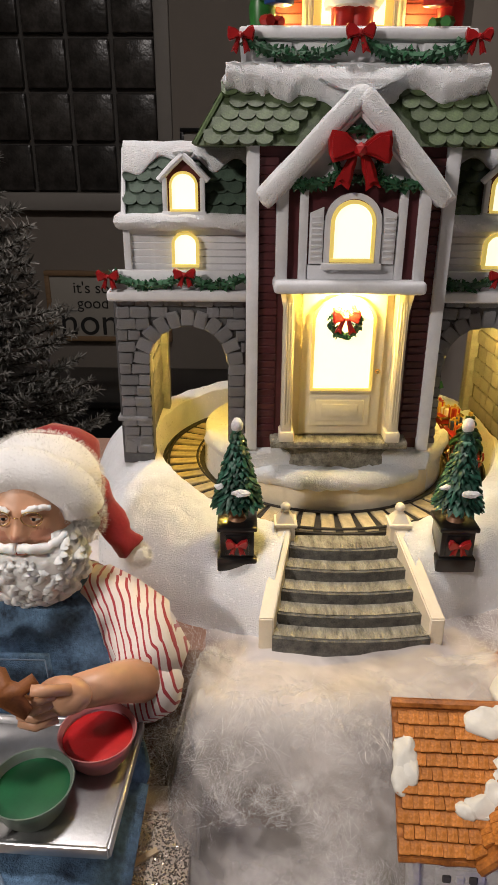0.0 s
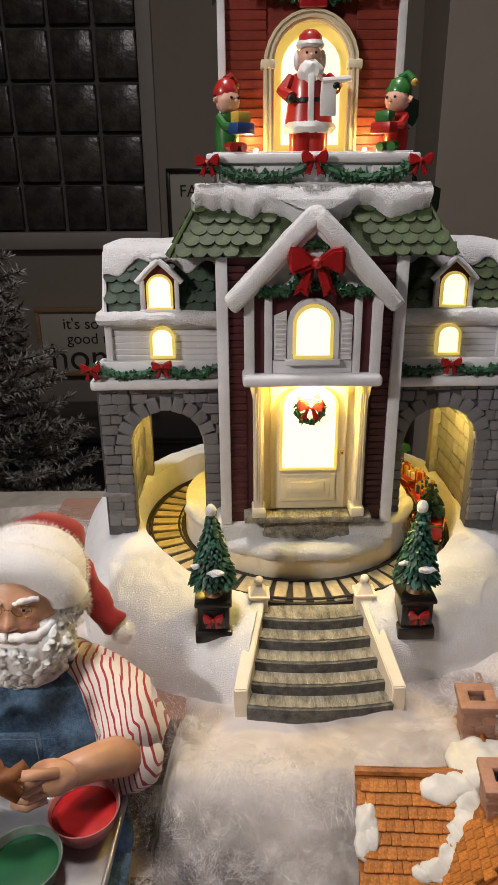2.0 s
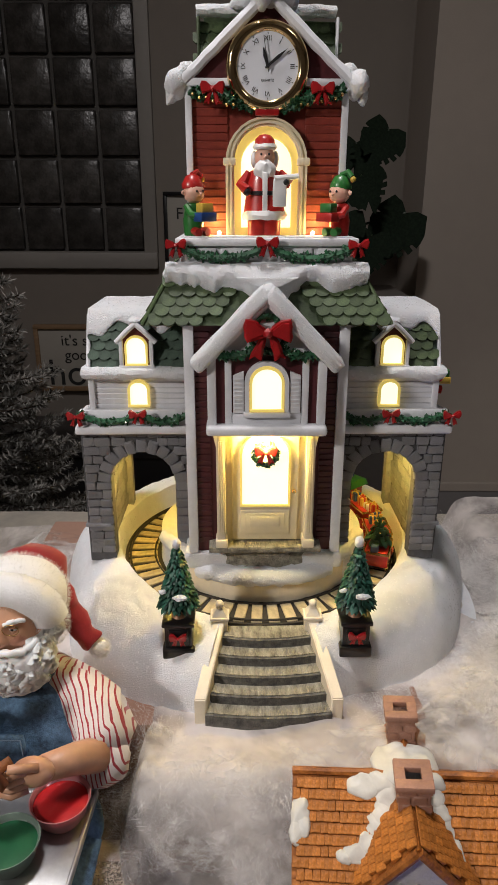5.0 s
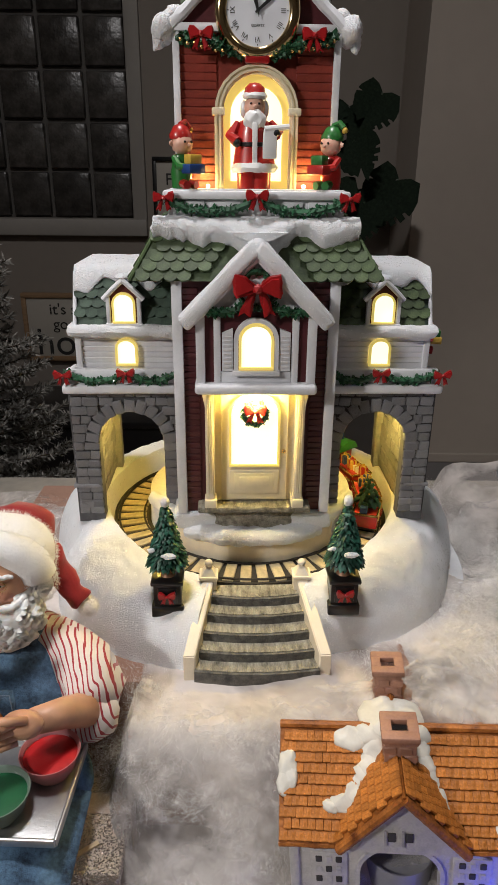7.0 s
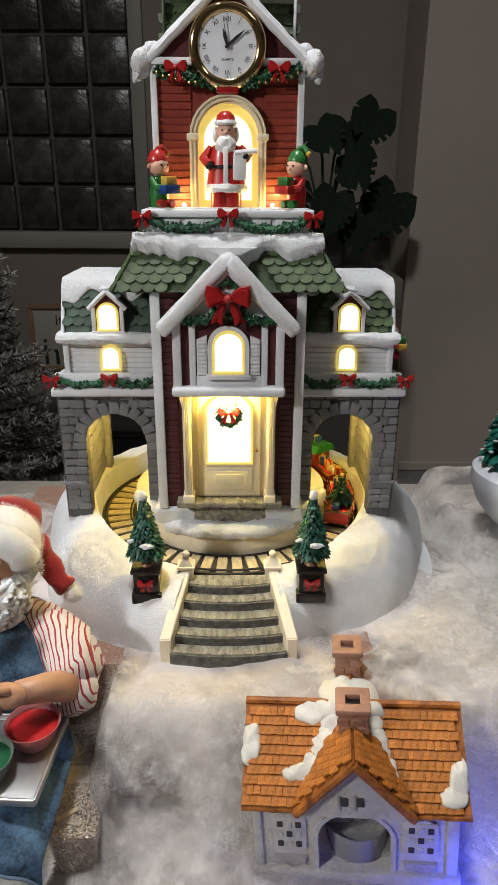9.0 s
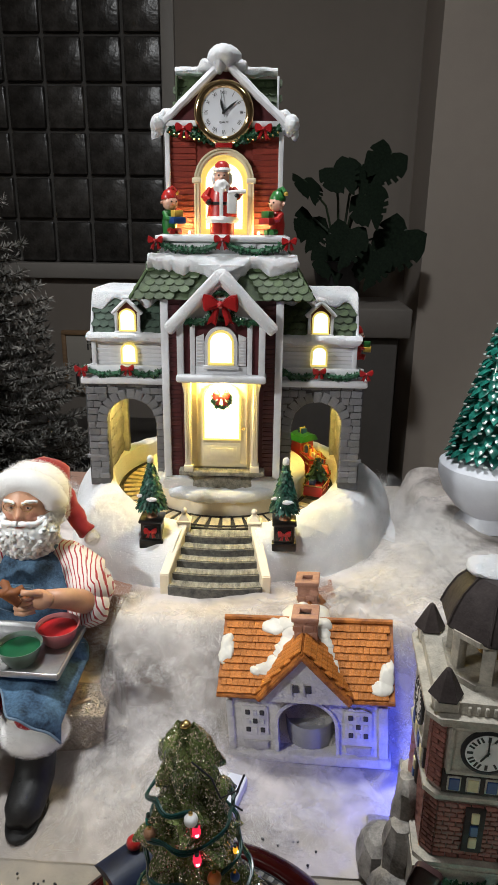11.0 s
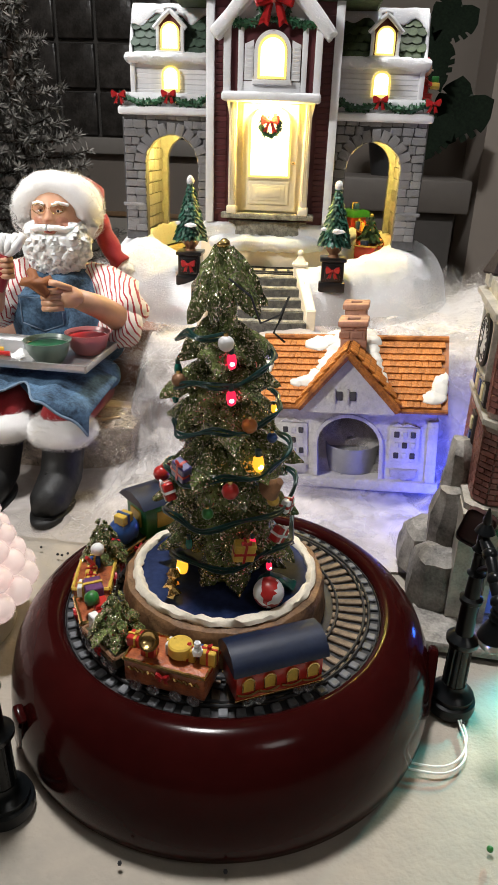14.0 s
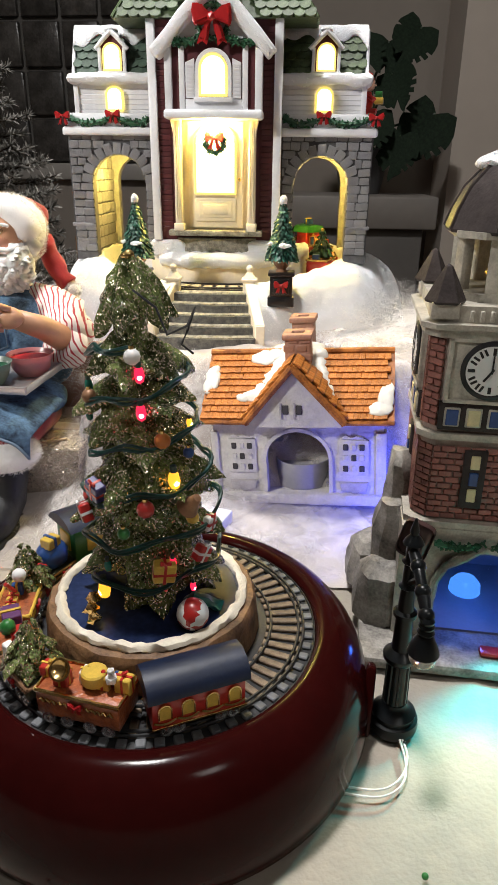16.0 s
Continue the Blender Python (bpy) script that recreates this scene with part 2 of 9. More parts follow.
def part(name, bm, material, parent=None, label="", at=None, smooth=40, kind=""):
    """Links a bmesh as one mesh object under a thing or a part; material: one, or a list for the faces' indices."""
    bmesh.ops.recalc_face_normals(bm, faces=bm.faces)
    me = bpy.data.meshes.new(name)
    if smooth:
        for f in bm.faces:
            f.smooth = True
        lim = radians(smooth)
        for e in bm.edges:
            if len(e.link_faces) == 2 and e.calc_face_angle(0) > lim:
                e.smooth = False
    bm.to_mesh(me)
    bm.free()
    for m in (material if isinstance(material, (list, tuple)) else [material]):
        me.materials.append(m)
    ob = new(name, me)
    if at is not None:
        ob.matrix_world = at if isinstance(at, Matrix) else Matrix.Translation(at)
    if parent is not None:
        ob.parent = parent
    if label or kind:
        tagged(ob, label, kind=kind)
    return ob


def piece(name, me, parent, m):
    """One more object on a shared mesh."""
    ob = new(name, me)
    ob.parent = parent
    ob.matrix_basis = m
    return ob


def BM():
    return bmesh.new()


def merge(*bms):
    out = bmesh.new()
    for b in bms:
        me = bpy.data.meshes.new("tmp")
        b.to_mesh(me)
        b.free()
        out.from_mesh(me)
        bpy.data.meshes.remove(me)
    return out


def tint(bm, index):
    for f in bm.faces:
        f.material_index = index
    return bm


def move(bm, m):
    bmesh.ops.transform(bm, matrix=m, verts=bm.verts)
    return bm


def box(x0, x1, y0, y1, z0, z1, bevel=0.0, seg=2):
    bm = bmesh.new()
    bmesh.ops.create_cube(bm, size=1, matrix=Matrix.Translation(((x0 + x1) / 2, (y0 + y1) / 2, (z0 + z1) / 2)) @ Matrix.Diagonal((abs(x1 - x0), abs(y1 - y0), abs(z1 - z0), 1)))
    if bevel:
        bmesh.ops.bevel(bm, geom=bm.edges[:], offset=bevel, segments=seg, affect="EDGES", profile=0.5)
    return bm


def ball(x, y, z, r, sub=2, squash=(1, 1, 1)):
    bm = bmesh.new()
    bmesh.ops.create_icosphere(bm, subdivisions=sub, radius=r, matrix=Matrix.Translation((x, y, z)) @ Matrix.Diagonal((*squash, 1)))
    return bm


def lathe(profile, seg=24, cx=0.0, cy=0.0, arc=360.0):
    """A turned form from (radius, height) pairs."""
    bm = bmesh.new()
    rings = []
    full = arc >= 360
    n = seg if full else seg + 1
    for r, z in profile:
        if r < 1e-6:
            rings.append([bm.verts.new((cx, cy, z))])
        else:
            rings.append([bm.verts.new((cx + r * math.cos(radians(arc) * i / seg), cy + r * math.sin(radians(arc) * i / seg), z)) for i in range(n)])
    for a, c in zip(rings, rings[1:]):
        for i in range(seg):
            j = (i + 1) % n
            if len(a) == 1 and len(c) == 1:
                continue
            if len(a) == 1:
                bm.faces.new((a[0], c[i], c[j]))
            elif len(c) == 1:
                bm.faces.new((a[i], c[0], a[j]))
            else:
                bm.faces.new((a[i], a[j], c[j], c[i]))
    return bm


def cyl(x, y, z0, z1, r0, r1=None, seg=16, bevel=0.0):
    r1 = r0 if r1 is None else r1
    prof = [(0, z0), (r0, z0), (r1, z1), (0, z1)]
    if bevel:
        prof = [(0, z0), (r0 - bevel, z0), (r0, z0 + bevel), (r1, z1 - bevel), (r1 - bevel, z1), (0, z1)]
    return lathe(prof, seg, x, y)


def tube(points, r, seg=6, radii=None, closed=False):
    pts = [Vector(p) for p in points]
    bm = bmesh.new()
    rings = []
    for i, p in enumerate(pts):
        a = pts[i - 1] if i or closed else pts[0]
        c = pts[(i + 1) % len(pts)] if i < len(pts) - 1 or closed else pts[-1]
        d = (c - a).normalized()
        u = d.cross(Vector((0, 0, 1)))
        if u.length < 0.05:
            u = d.cross(Vector((1, 0, 0)))
        u.normalize()
        v = d.cross(u)
        rr = radii[i] if radii else r
        rings.append([bm.verts.new(p + (u * math.cos(2 * math.pi * k / seg) + v * math.sin(2 * math.pi * k / seg)) * rr) for k in range(seg)])
    pairs = list(zip(rings, rings[1:])) + ([(rings[-1], rings[0])] if closed else [])
    for a, c in pairs:
        for k in range(seg):
            bm.faces.new((a[k], a[(k + 1) % seg], c[(k + 1) % seg], c[k]))
    if not closed:
        bm.faces.new(rings[0])
        bm.faces.new(rings[-1][::-1])
    return bm


def prism(outline, y0, y1, bevel=0.0):
    """A flat form with the outline of (x, z) pairs, from y0 to y1."""
    bm = bmesh.new()
    a = [bm.verts.new((x, y0, z)) for x, z in outline]
    c = [bm.verts.new((x, y1, z)) for x, z in outline]
    n = len(a)
    bm.faces.new(a)
    bm.faces.new(c[::-1])
    for i in range(n):
        bm.faces.new((a[i], c[i], c[(i + 1) % n], a[(i + 1) % n]))
    if bevel:
        bmesh.ops.recalc_face_normals(bm, faces=bm.faces)
        bmesh.ops.bevel(bm, geom=[e for e in bm.edges if abs(e.verts[0].co.y - e.verts[1].co.y) < 1e-7 and e.verts[0].co.y < (y0 + y1) / 2], offset=bevel, segments=2, affect="EDGES")
    return bm


def arch_line(cx, half, z0, spring, top, n=14):
    """The outline of an arched opening, from the lower left round to the lower right."""
    pts = [(cx - half, z0)]
    for i in range(n + 1):
        a = math.pi - math.pi * i / n
        pts.append((cx + half * math.cos(a), spring + (top - spring) * math.sin(a)))
    pts.append((cx + half, z0))
    return pts


def arch_ring(cx, half, z0, spring, top, rim, y0, y1, foot=0.0):
    """A band round an arched opening."""
    inner = arch_line(cx, half, z0, spring, top)
    outer = arch_line(cx, half + rim, z0, spring, top + rim)
    if foot:
        inner = [(x, z) for x, z in inner]
    bm = bmesh.new()
    rows = [[bm.verts.new((x, y, z)) for x, z in line] for line, y in ((outer, y1), (outer, y0), (inner, y0), (inner, y1))]
    for a, c in zip(rows, rows[1:]):
        for i in range(len(a) - 1):
            bm.faces.new((a[i], a[i + 1], c[i + 1], c[i]))
    for k in (0, -1):
        bm.faces.new([r[k] for r in rows])
    return bm


def wall_with_arch(x0, x1, z0, z1, cx, half, spring, top, y0, y1):
    outer = [(x0, z0), (x0, z1), (x1, z1), (x1, z0)]
    return prism(outer + arch_line(cx, half, z0, spring, top)[::-1], y0, y1)


def lumpy(bm, amount, size, seed=0.0):
    for v in bm.verts:
        p = v.co * (1 / size) + Vector((seed, seed * 0.7, -seed))
        v.co += Vector((noise.noise(p), noise.noise(p + Vector((7, 3, 1))), noise.noise(p + Vector((2, 9, 5))))) * amount
    return bm


def fine(bm, cuts):
    bmesh.ops.subdivide_edges(bm, edges=bm.edges[:], cuts=cuts, use_grid_fill=True)
    return bm


def snow_band(points, r, drop, seg=10, seed=1.0, squash=0.7):
    """A rounded bank of snow along a line, with uneven hanging lumps."""
    pts = [Vector(p) for p in points]
    bm = tube(pts, r, seg)
    for v in bm.verts:
        near = min(pts, key=lambda p: (p - v.co).length)
        d = v.co.z - near.z
        k = noise.noise(v.co * 90 + Vector((seed, 0, 0)))
        if d < 0:
            v.co.z = near.z + d * squash - drop * max(0.0, k + 0.15)
        else:
            v.co.z = near.z + d * squash
    return lumpy(lumpy(bm, r * 0.22, 0.006, seed), r * 0.12, 0.0022, seed)


def dense(points, step):
    out = []
    for a, c in zip(points, points[1:]):
        a, c = Vector(a), Vector(c)
        n = max(1, int((c - a).length / step))
        out += [a.lerp(c, i / n) for i in range(n)]
    return out + [Vector(points[-1])]


def leaves(points, r, count, size, rnd, needle=0.45):
    """Small pointed leaves all round a line of points."""
    bm = bmesh.new()
    for _ in range(count):
        i = rnd.random() * (len(points) - 1)
        k = int(i)
        p = Vector(points[k]).lerp(Vector(points[min(k + 1, len(points) - 1)]), i - k)
        d = Vector((rnd.gauss(0, 1), rnd.gauss(0, 1), rnd.gauss(0, 1))).normalized()
        base = p + d * r * rnd.uniform(0.1, 0.6)
        tip = base + (d + Vector((rnd.gauss(0, 0.4), rnd.gauss(0, 0.4), rnd.gauss(0, 0.4)))).normalized() * size * rnd.uniform(0.7, 1.3)
        side = d.cross(Vector((rnd.gauss(0, 1), rnd.gauss(0, 1), rnd.gauss(0, 1)))).normalized() * size * needle
        up = d.cross(side).normalized() * size * needle * 0.6
        m = (base + tip) / 2
        vs = [bm.verts.new(q) for q in (base, m + side, tip, m - side, m + up)]
        for f in ((0, 1, 4), (1, 2, 4), (2, 3, 4), (3, 0, 4), (0, 3, 2, 1)):
            bm.faces.new([vs[j] for j in f])
    return bm


def swag(a, c, sag, n=10):
    a, c = Vector(a), Vector(c)
    return [a.lerp(c, i / n) - Vector((0, 0, sag * 4 * (i / n) * (1 - i / n))) for i in range(n + 1)]


def bow(x, y, z, s):
    """A puffed ribbon bow that faces -y, of half width s."""
    out = []
    for k in (-1, 1):
        loop = [(0.06, 0.14), (0.50, 0.50), (0.92, 0.62), (1.05, 0.30), (1.00, -0.10), (0.88, -0.38), (0.48, -0.26), (0.06, -0.12)]
        tail = [(0.02, -0.05), (0.34, -0.16), (0.56, -0.62), (0.78, -1.12), (0.52, -1.02), (0.30, -1.20), (0.14, -0.60)]
        for line, y0, y1 in ((loop, -0.42, 0.0), (tail, -0.20, 0.02)):
            line = [(k * px * s, pz * s) for px, pz in line]
            b = fine(prism(line[::-k], y0 * s, y1 * s, 0.10 * s), 1)
            out.append(lumpy(b, 0.10 * s, 0.5 * s, k + s * 900))
    out.append(ball(0, -0.34 * s, 0.02 * s, 0.23 * s, 1))
    return move(merge(*out), Matrix.Translation((x, y, z)))


def tree_cone(cx, cy, z0, z1, r, tiers, per, size, rnd, droop=0.5):
    """A pine of hanging, pointed sprigs in tiers; one mesh."""
    bm = lathe([(0, z0), (r * 0.75, z0 + (z1 - z0) * 0.05), (r * 0.08, z1 - (z1 - z0) * 0.04), (0, z1)], 10, cx, cy)
    for t in range(tiers):
        f = t / tiers
        zr = z0 + (z1 - z0) * f
        rr = r * (1 - f) ** 0.9
        n = max(5, int(per * (1 - f * 0.72)))
        for i in range(n):
            a = 2 * math.pi * (i + 0.5 * (t % 2) + rnd.uniform(-0.25, 0.25)) / n
            s = size * (1 - 0.5 * f) * rnd.uniform(0.8, 1.2)
            root = Vector((cx + rr * 0.55 * math.cos(a), cy + rr * 0.55 * math.sin(a), zr + s * 0.9))
            out = Vector((math.cos(a), math.sin(a), 0))
            tip = root + out * (rr * 0.45 + s * 0.35) + Vector((0, 0, -s * droop * rnd.uniform(0.8, 1.3)))
            side = Vector((-math.sin(a), math.cos(a), 0)) * s * 0.36
            up = Vector((0, 0, s * 0.22)) + out * s * 0.1
            m1 = root.lerp(tip, 0.35) + up
            m2 = root.lerp(tip, 0.75) + up * 0.8
            vs = [bm.verts.new(q) for q in (root, m1 - side, m1 + up * 0.4, m1 + side, m2 - side * 0.8, m2 + up * 0.35, m2 + side * 0.8, tip, root.lerp(tip, 0.55) - up)]
            for q in ((0, 1, 2), (0, 2, 3), (1, 4, 5, 2), (2, 5, 6, 3), (4, 7, 5), (5, 7, 6), (0, 8, 1), (1, 8, 4), (4, 8, 7), (0, 3, 8), (3, 6, 8), (6, 7, 8)):
                bm.faces.new([vs[j] for j in q])
    return bm


def words(name, text, size, material, parent, m, depth=0.0002, align="CENTER"):
    cu = bpy.data.curves.new(name, "FONT")
    cu.body, cu.size, cu.extrude, cu.align_x, cu.align_y = text, size, depth, align, "CENTER"
    tmp = bpy.data.objects.new(name, cu)
    scene.collection.objects.link(tmp)
    bpy.context.view_layer.update()
    me = bpy.data.meshes.new_from_object(tmp)
    bpy.data.objects.remove(tmp)
    me.materials.append(material)
    ob = new(name, me)
    ob.parent = parent
    ob.matrix_basis = m
    return ob


def structure(ob, label, category):
    return tagged(ob, label, category, kind="structure")


# ---------------------------------------------------------------- the room
def build_room():
    Y = 2.2
    wx0, wx1, wz0, wz1 = -1.35, -0.285, 0.19, 1.35
    # back wall round the glass-block window
    for nm, b in (("wall_north_1", box(-2.2, wx0, Y, Y + 0.15, -0.75, 1.75)), ("wall_north_2", box(wx1, 0.56, Y, Y + 0.15, -0.75, 1.75)),
                  ("wall_north_3", box(wx0, wx1, Y, Y + 0.15, -0.75, wz0)), ("wall_north_4", box(wx0, wx1, Y, Y + 0.15, wz1, 1.75))):
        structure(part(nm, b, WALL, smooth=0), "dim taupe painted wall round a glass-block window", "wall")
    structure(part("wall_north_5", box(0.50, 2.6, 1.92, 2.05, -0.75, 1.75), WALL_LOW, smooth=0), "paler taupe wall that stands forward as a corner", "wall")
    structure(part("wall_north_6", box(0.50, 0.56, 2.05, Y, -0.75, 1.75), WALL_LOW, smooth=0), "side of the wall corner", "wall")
    structure(part("wall_east", box(2.6, 2.7, -2.3, 2.05, -0.75, 1.75), WALL, smooth=0), "plain taupe side wall", "wall")
    structure(part("wall_west", box(-2.3, -2.2, -2.3, Y, -0.75, 1.75), WALL, smooth=0), "plain taupe side wall", "wall")
    structure(part("wall_south", box(-2.2, 2.6, -2.3, -2.2, -0.75, 1.75), WALL, smooth=0), "plain taupe wall of the room", "wall")
    structure(part("floor", box(-2.3, 2.7, -2.3, 2.4, -0.8, -0.75), FLOORM, smooth=0), "dark wooden floor boards of the room", "floor")
    structure(part("ceiling", box(-2.3, 2.7, -2.3, 2.4, 1.75, 1.8), CEIL, smooth=0), "plain white ceiling", "ceiling")
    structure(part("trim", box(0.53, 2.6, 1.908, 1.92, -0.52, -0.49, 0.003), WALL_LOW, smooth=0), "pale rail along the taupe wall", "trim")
    structure(part("baseboard", box(0.53, 2.6, 1.912, 1.92, -0.75, -0.52), SKIRT, smooth=0), "dark grey panel below the rail", "baseboard")
    # window: frame, sill and glass blocks
    frame_m = mat("grey_window_frame", (0.28, 0.26, 0.235), 0.6, var=0.06, scale=8)
    glass = mat("dark_glass_block", (0.028, 0.026, 0.024), 0.30, var=0.6, scale=25, second=(0.060, 0.055, 0.050), bump=0.5, bump_scale=18, bump_dist=0.012, specular=0.5, rand=0.35)
    grout = mat("grey_grout", (0.095, 0.088, 0.080), 0.8, var=0.15, scale=20)
    w = structure(thing("window_1", (0, Y, 0), "dark glass-block window with grey joints", "window", kind="structure"), "dark glass-block window with grey joints", "window")
    part("window_frame", box(wx1 - 0.045, wx1 - 0.001, -0.012, 0.1, wz0, wz1, 0.004), frame_m, w)
    part("window_sill", box(wx0, wx1, -0.03, 0.1, wz0 - 0.04, wz0 + 0.012, 0.005), frame_m, w)
    part("joint_grid", box(wx0, wx1 - 0.045, 0.04, 0.1, wz0 + 0.012, wz1), grout, w)
    bx, bz, g = 0.132, 0.143, 0.012
    b = fine(box(-bx / 2 + g / 2, bx / 2 - g / 2, -0.008, 0.03, -bz / 2 + g / 2, bz / 2 - g / 2, 0.006), 1)
    block = part("glass_block", b, glass, w)
    x = wx1 - 0.045 - bx / 2
    todo = []
    while x > wx0:
        z = wz0 + 0.012 + bz / 2
        while z < wz1:
            todo.append((x, z))
            z += bz
        x -= bx
    block.matrix_basis = Matrix.Translation((todo[0][0], 0.03, todo[0][1]))
    for x, z in todo[1:]:
        piece("glass_block", block.data, w, Matrix.Translation((x, 0.03, z)))


build_room()


# ---------------------------------------------------------------- table, riser and cotton
def step01(v, a, c):
    t = min(1.0, max(0.0, (v - a) / (c - a)))
    return t * t * (3 - 2 * t)


def cotton_height(x, y):
    """Height of the cotton wool over the table: low in front, heaped over the riser."""
    n = noise.noise(Vector((x * 14, y * 14, 0.3))) * 0.6 + noise.noise(Vector((x * 34, y * 34, 4.3))) * 0.4
    low = 0.003 + 0.013 * step01(y, 0.095, 0.19) * (1 + 0.8 * n)
    near = math.exp(-((x - 0.106) / 0.07) ** 4 - ((y - 0.145) / 0.028) ** 4)
    low = low * (1 - 0.72 * near) + 0.0012 * near
    feet = math.exp(-((x + 0.095) / 0.05) ** 4 - ((y - 0.13) / 0.04) ** 4)
    low = low * (1 - 0.85 * feet) + 0.001 * feet
    bank = step01(y, 0.160, 0.207) * step01(x, -0.046, -0.024)
    back = step01(y, 0.262, 0.275)
    top = 0.082 + 0.010 * n - 0.062 * step01(y, 0.425, 0.530)
    side = step01(x, 0.19, 0.27)
    top = top * (1 - side) + (0.055 + 0.02 * n) * side
    k = max(bank, back * step01(x, -0.23, -0.14))
    behind = step01(x, 0.178, 0.205) * (1 - step01(x, 0.225, 0.25)) * step01(y, 0.33, 0.40)
    top -= 0.040 * behind
    return low * (1 - k) + top * k


def build_table():
    wood = mat("table_wood", (0.12, 0.07, 0.04), 0.4, var=0.2, scale=10, stretch=(1, 6, 1))
    t = thing("display_table", (0.1, 0.2, -0.75), "long display table under a white cloth", "table")
    part("tabletop", box(-0.9, 0.9, -0.7, 0.475, 0.715, 0.742, 0.004), wood, t)
    for x in (-0.85, 0.85):
        for y in (-0.65, 0.37):
            part("leg", box(x - 0.03, x + 0.03, y - 0.03, y + 0.03, 0.0, 0.715, 0.004), wood, t)
    bm = BM()
    n, m = 150, 100
    grid = []
    for j in range(m + 1):
        row = []
        for i in range(n + 1):
            x, y = -0.8 + 1.8 * i / n, -0.5 + 1.175 * j / m
            z = 0.0008 * noise.noise(Vector((x * 16, y * 9, 2))) + 0.0006 * noise.noise(Vector((x * 50, y * 40, 5)))
            fold = x - 0.205 + (y + 0.05) * 0.28
            z += 0.0018 * math.exp(-(fold / 0.0060) ** 2) * (1 if y < 0.03 else 0)
            fold = y - 0.02 - x * 0.1
            row.append(bm.verts.new((x, y, z - 0.0015)))
        grid.append(row)
    for a, c in zip(grid, grid[1:]):
        for i in range(n):
            bm.faces.new((a[i], a[i + 1], c[i + 1], c[i]))
    ret = bmesh.ops.extrude_face_region(bm, geom=bm.faces[:])
    for v in ret["geom"]:
        if isinstance(v, bmesh.types.BMVert):
            v.co.z = -0.0075
    tagged(part("table_cloth", bm, CLOTH), "white felt cloth with a seam, lit in cyan and peach", "tablecloth")
    tagged(part("cardboard_box", box(-0.024, 0.128, 0.2110, 0.2380, 0.0015, 0.0785, 0.0015), KRAFT), "plain brown cardboard box under thin cotton wool", "box")
    tagged(part("riser_box", box(-0.15, 0.130, 0.239, 0.490, 0.0015, 0.079, 0.002), KRAFT), "plain brown cardboard box as a riser under the clock house", "box")


def build_cotton():
    bm = BM()
    nx, ny = 190, 150
    x0, x1, y0, y1 = -0.42, 0.55, 0.085, 0.60
    grid = []
    for j in range(ny + 1):
        row = []
        for i in range(nx + 1):
            x, y = x0 + (x1 - x0) * i / nx, y0 + (y1 - y0) * j / ny
            x += 0.004 * noise.noise(Vector((x * 60, y * 60, 1)))
            edge = 0.085 + 0.035 * noise.noise(Vector((x * 9, 0, 3))) + 0.02
            z = cotton_height(x, y) if y > edge else 0.0004
            z += 0.0014 * noise.noise(Vector((x * 90, y * 90, 8)))
            row.append(bm.verts.new((x, y, max(z, 0.0001))))
        grid.append(row)
    for a, c in zip(grid, grid[1:]):
        for i in range(nx):
            bm.faces.new((a[i], a[i + 1], c[i + 1], c[i]))
    tagged(part("cotton_snow", bm, COTTON_THIN, smooth=180), "loose white cotton wool heaped as snow", "cotton wool", kind="stuff")


def cotton_puff(spots, count, seed, length=0.011, width=0.000028):
    """Loose, wispy fibres round soft clumps."""
    rnd = random.Random(seed)
    total = sum(s[3] ** 2 for s in spots)
    verts, faces = [], []
    for cx, cy, cz, r, flat in spots:
        for _ in range(int(count * r * r / total)):
            d = Vector((rnd.gauss(0, 1), rnd.gauss(0, 1), rnd.gauss(0, 1))).normalized()
            k = rnd.random() ** 0.6
            p = Vector((cx, cy, cz)) + Vector((d.x, d.y, d.z * flat)) * r * k
            w = noise.noise_vector(p * 70) + Vector((rnd.gauss(0, 0.35), rnd.gauss(0, 0.35), rnd.gauss(0, 0.25)))
            w.normalize()
            q = p + w * length * rnd.uniform(0.5, 1.2)
            bend = (p + q) / 2 + Vector((rnd.gauss(0, 1), rnd.gauss(0, 1), rnd.gauss(0, 1))) * 0.0012
            s = w.cross(Vector((0.2, -1, 0.4))).normalized() * width
            i = len(verts)
            verts += [p - s, p + s, bend + s, bend - s, q]
            faces += [(i, i + 1, i + 2, i + 3), (i + 3, i + 2, i + 4)]
    return verts, faces


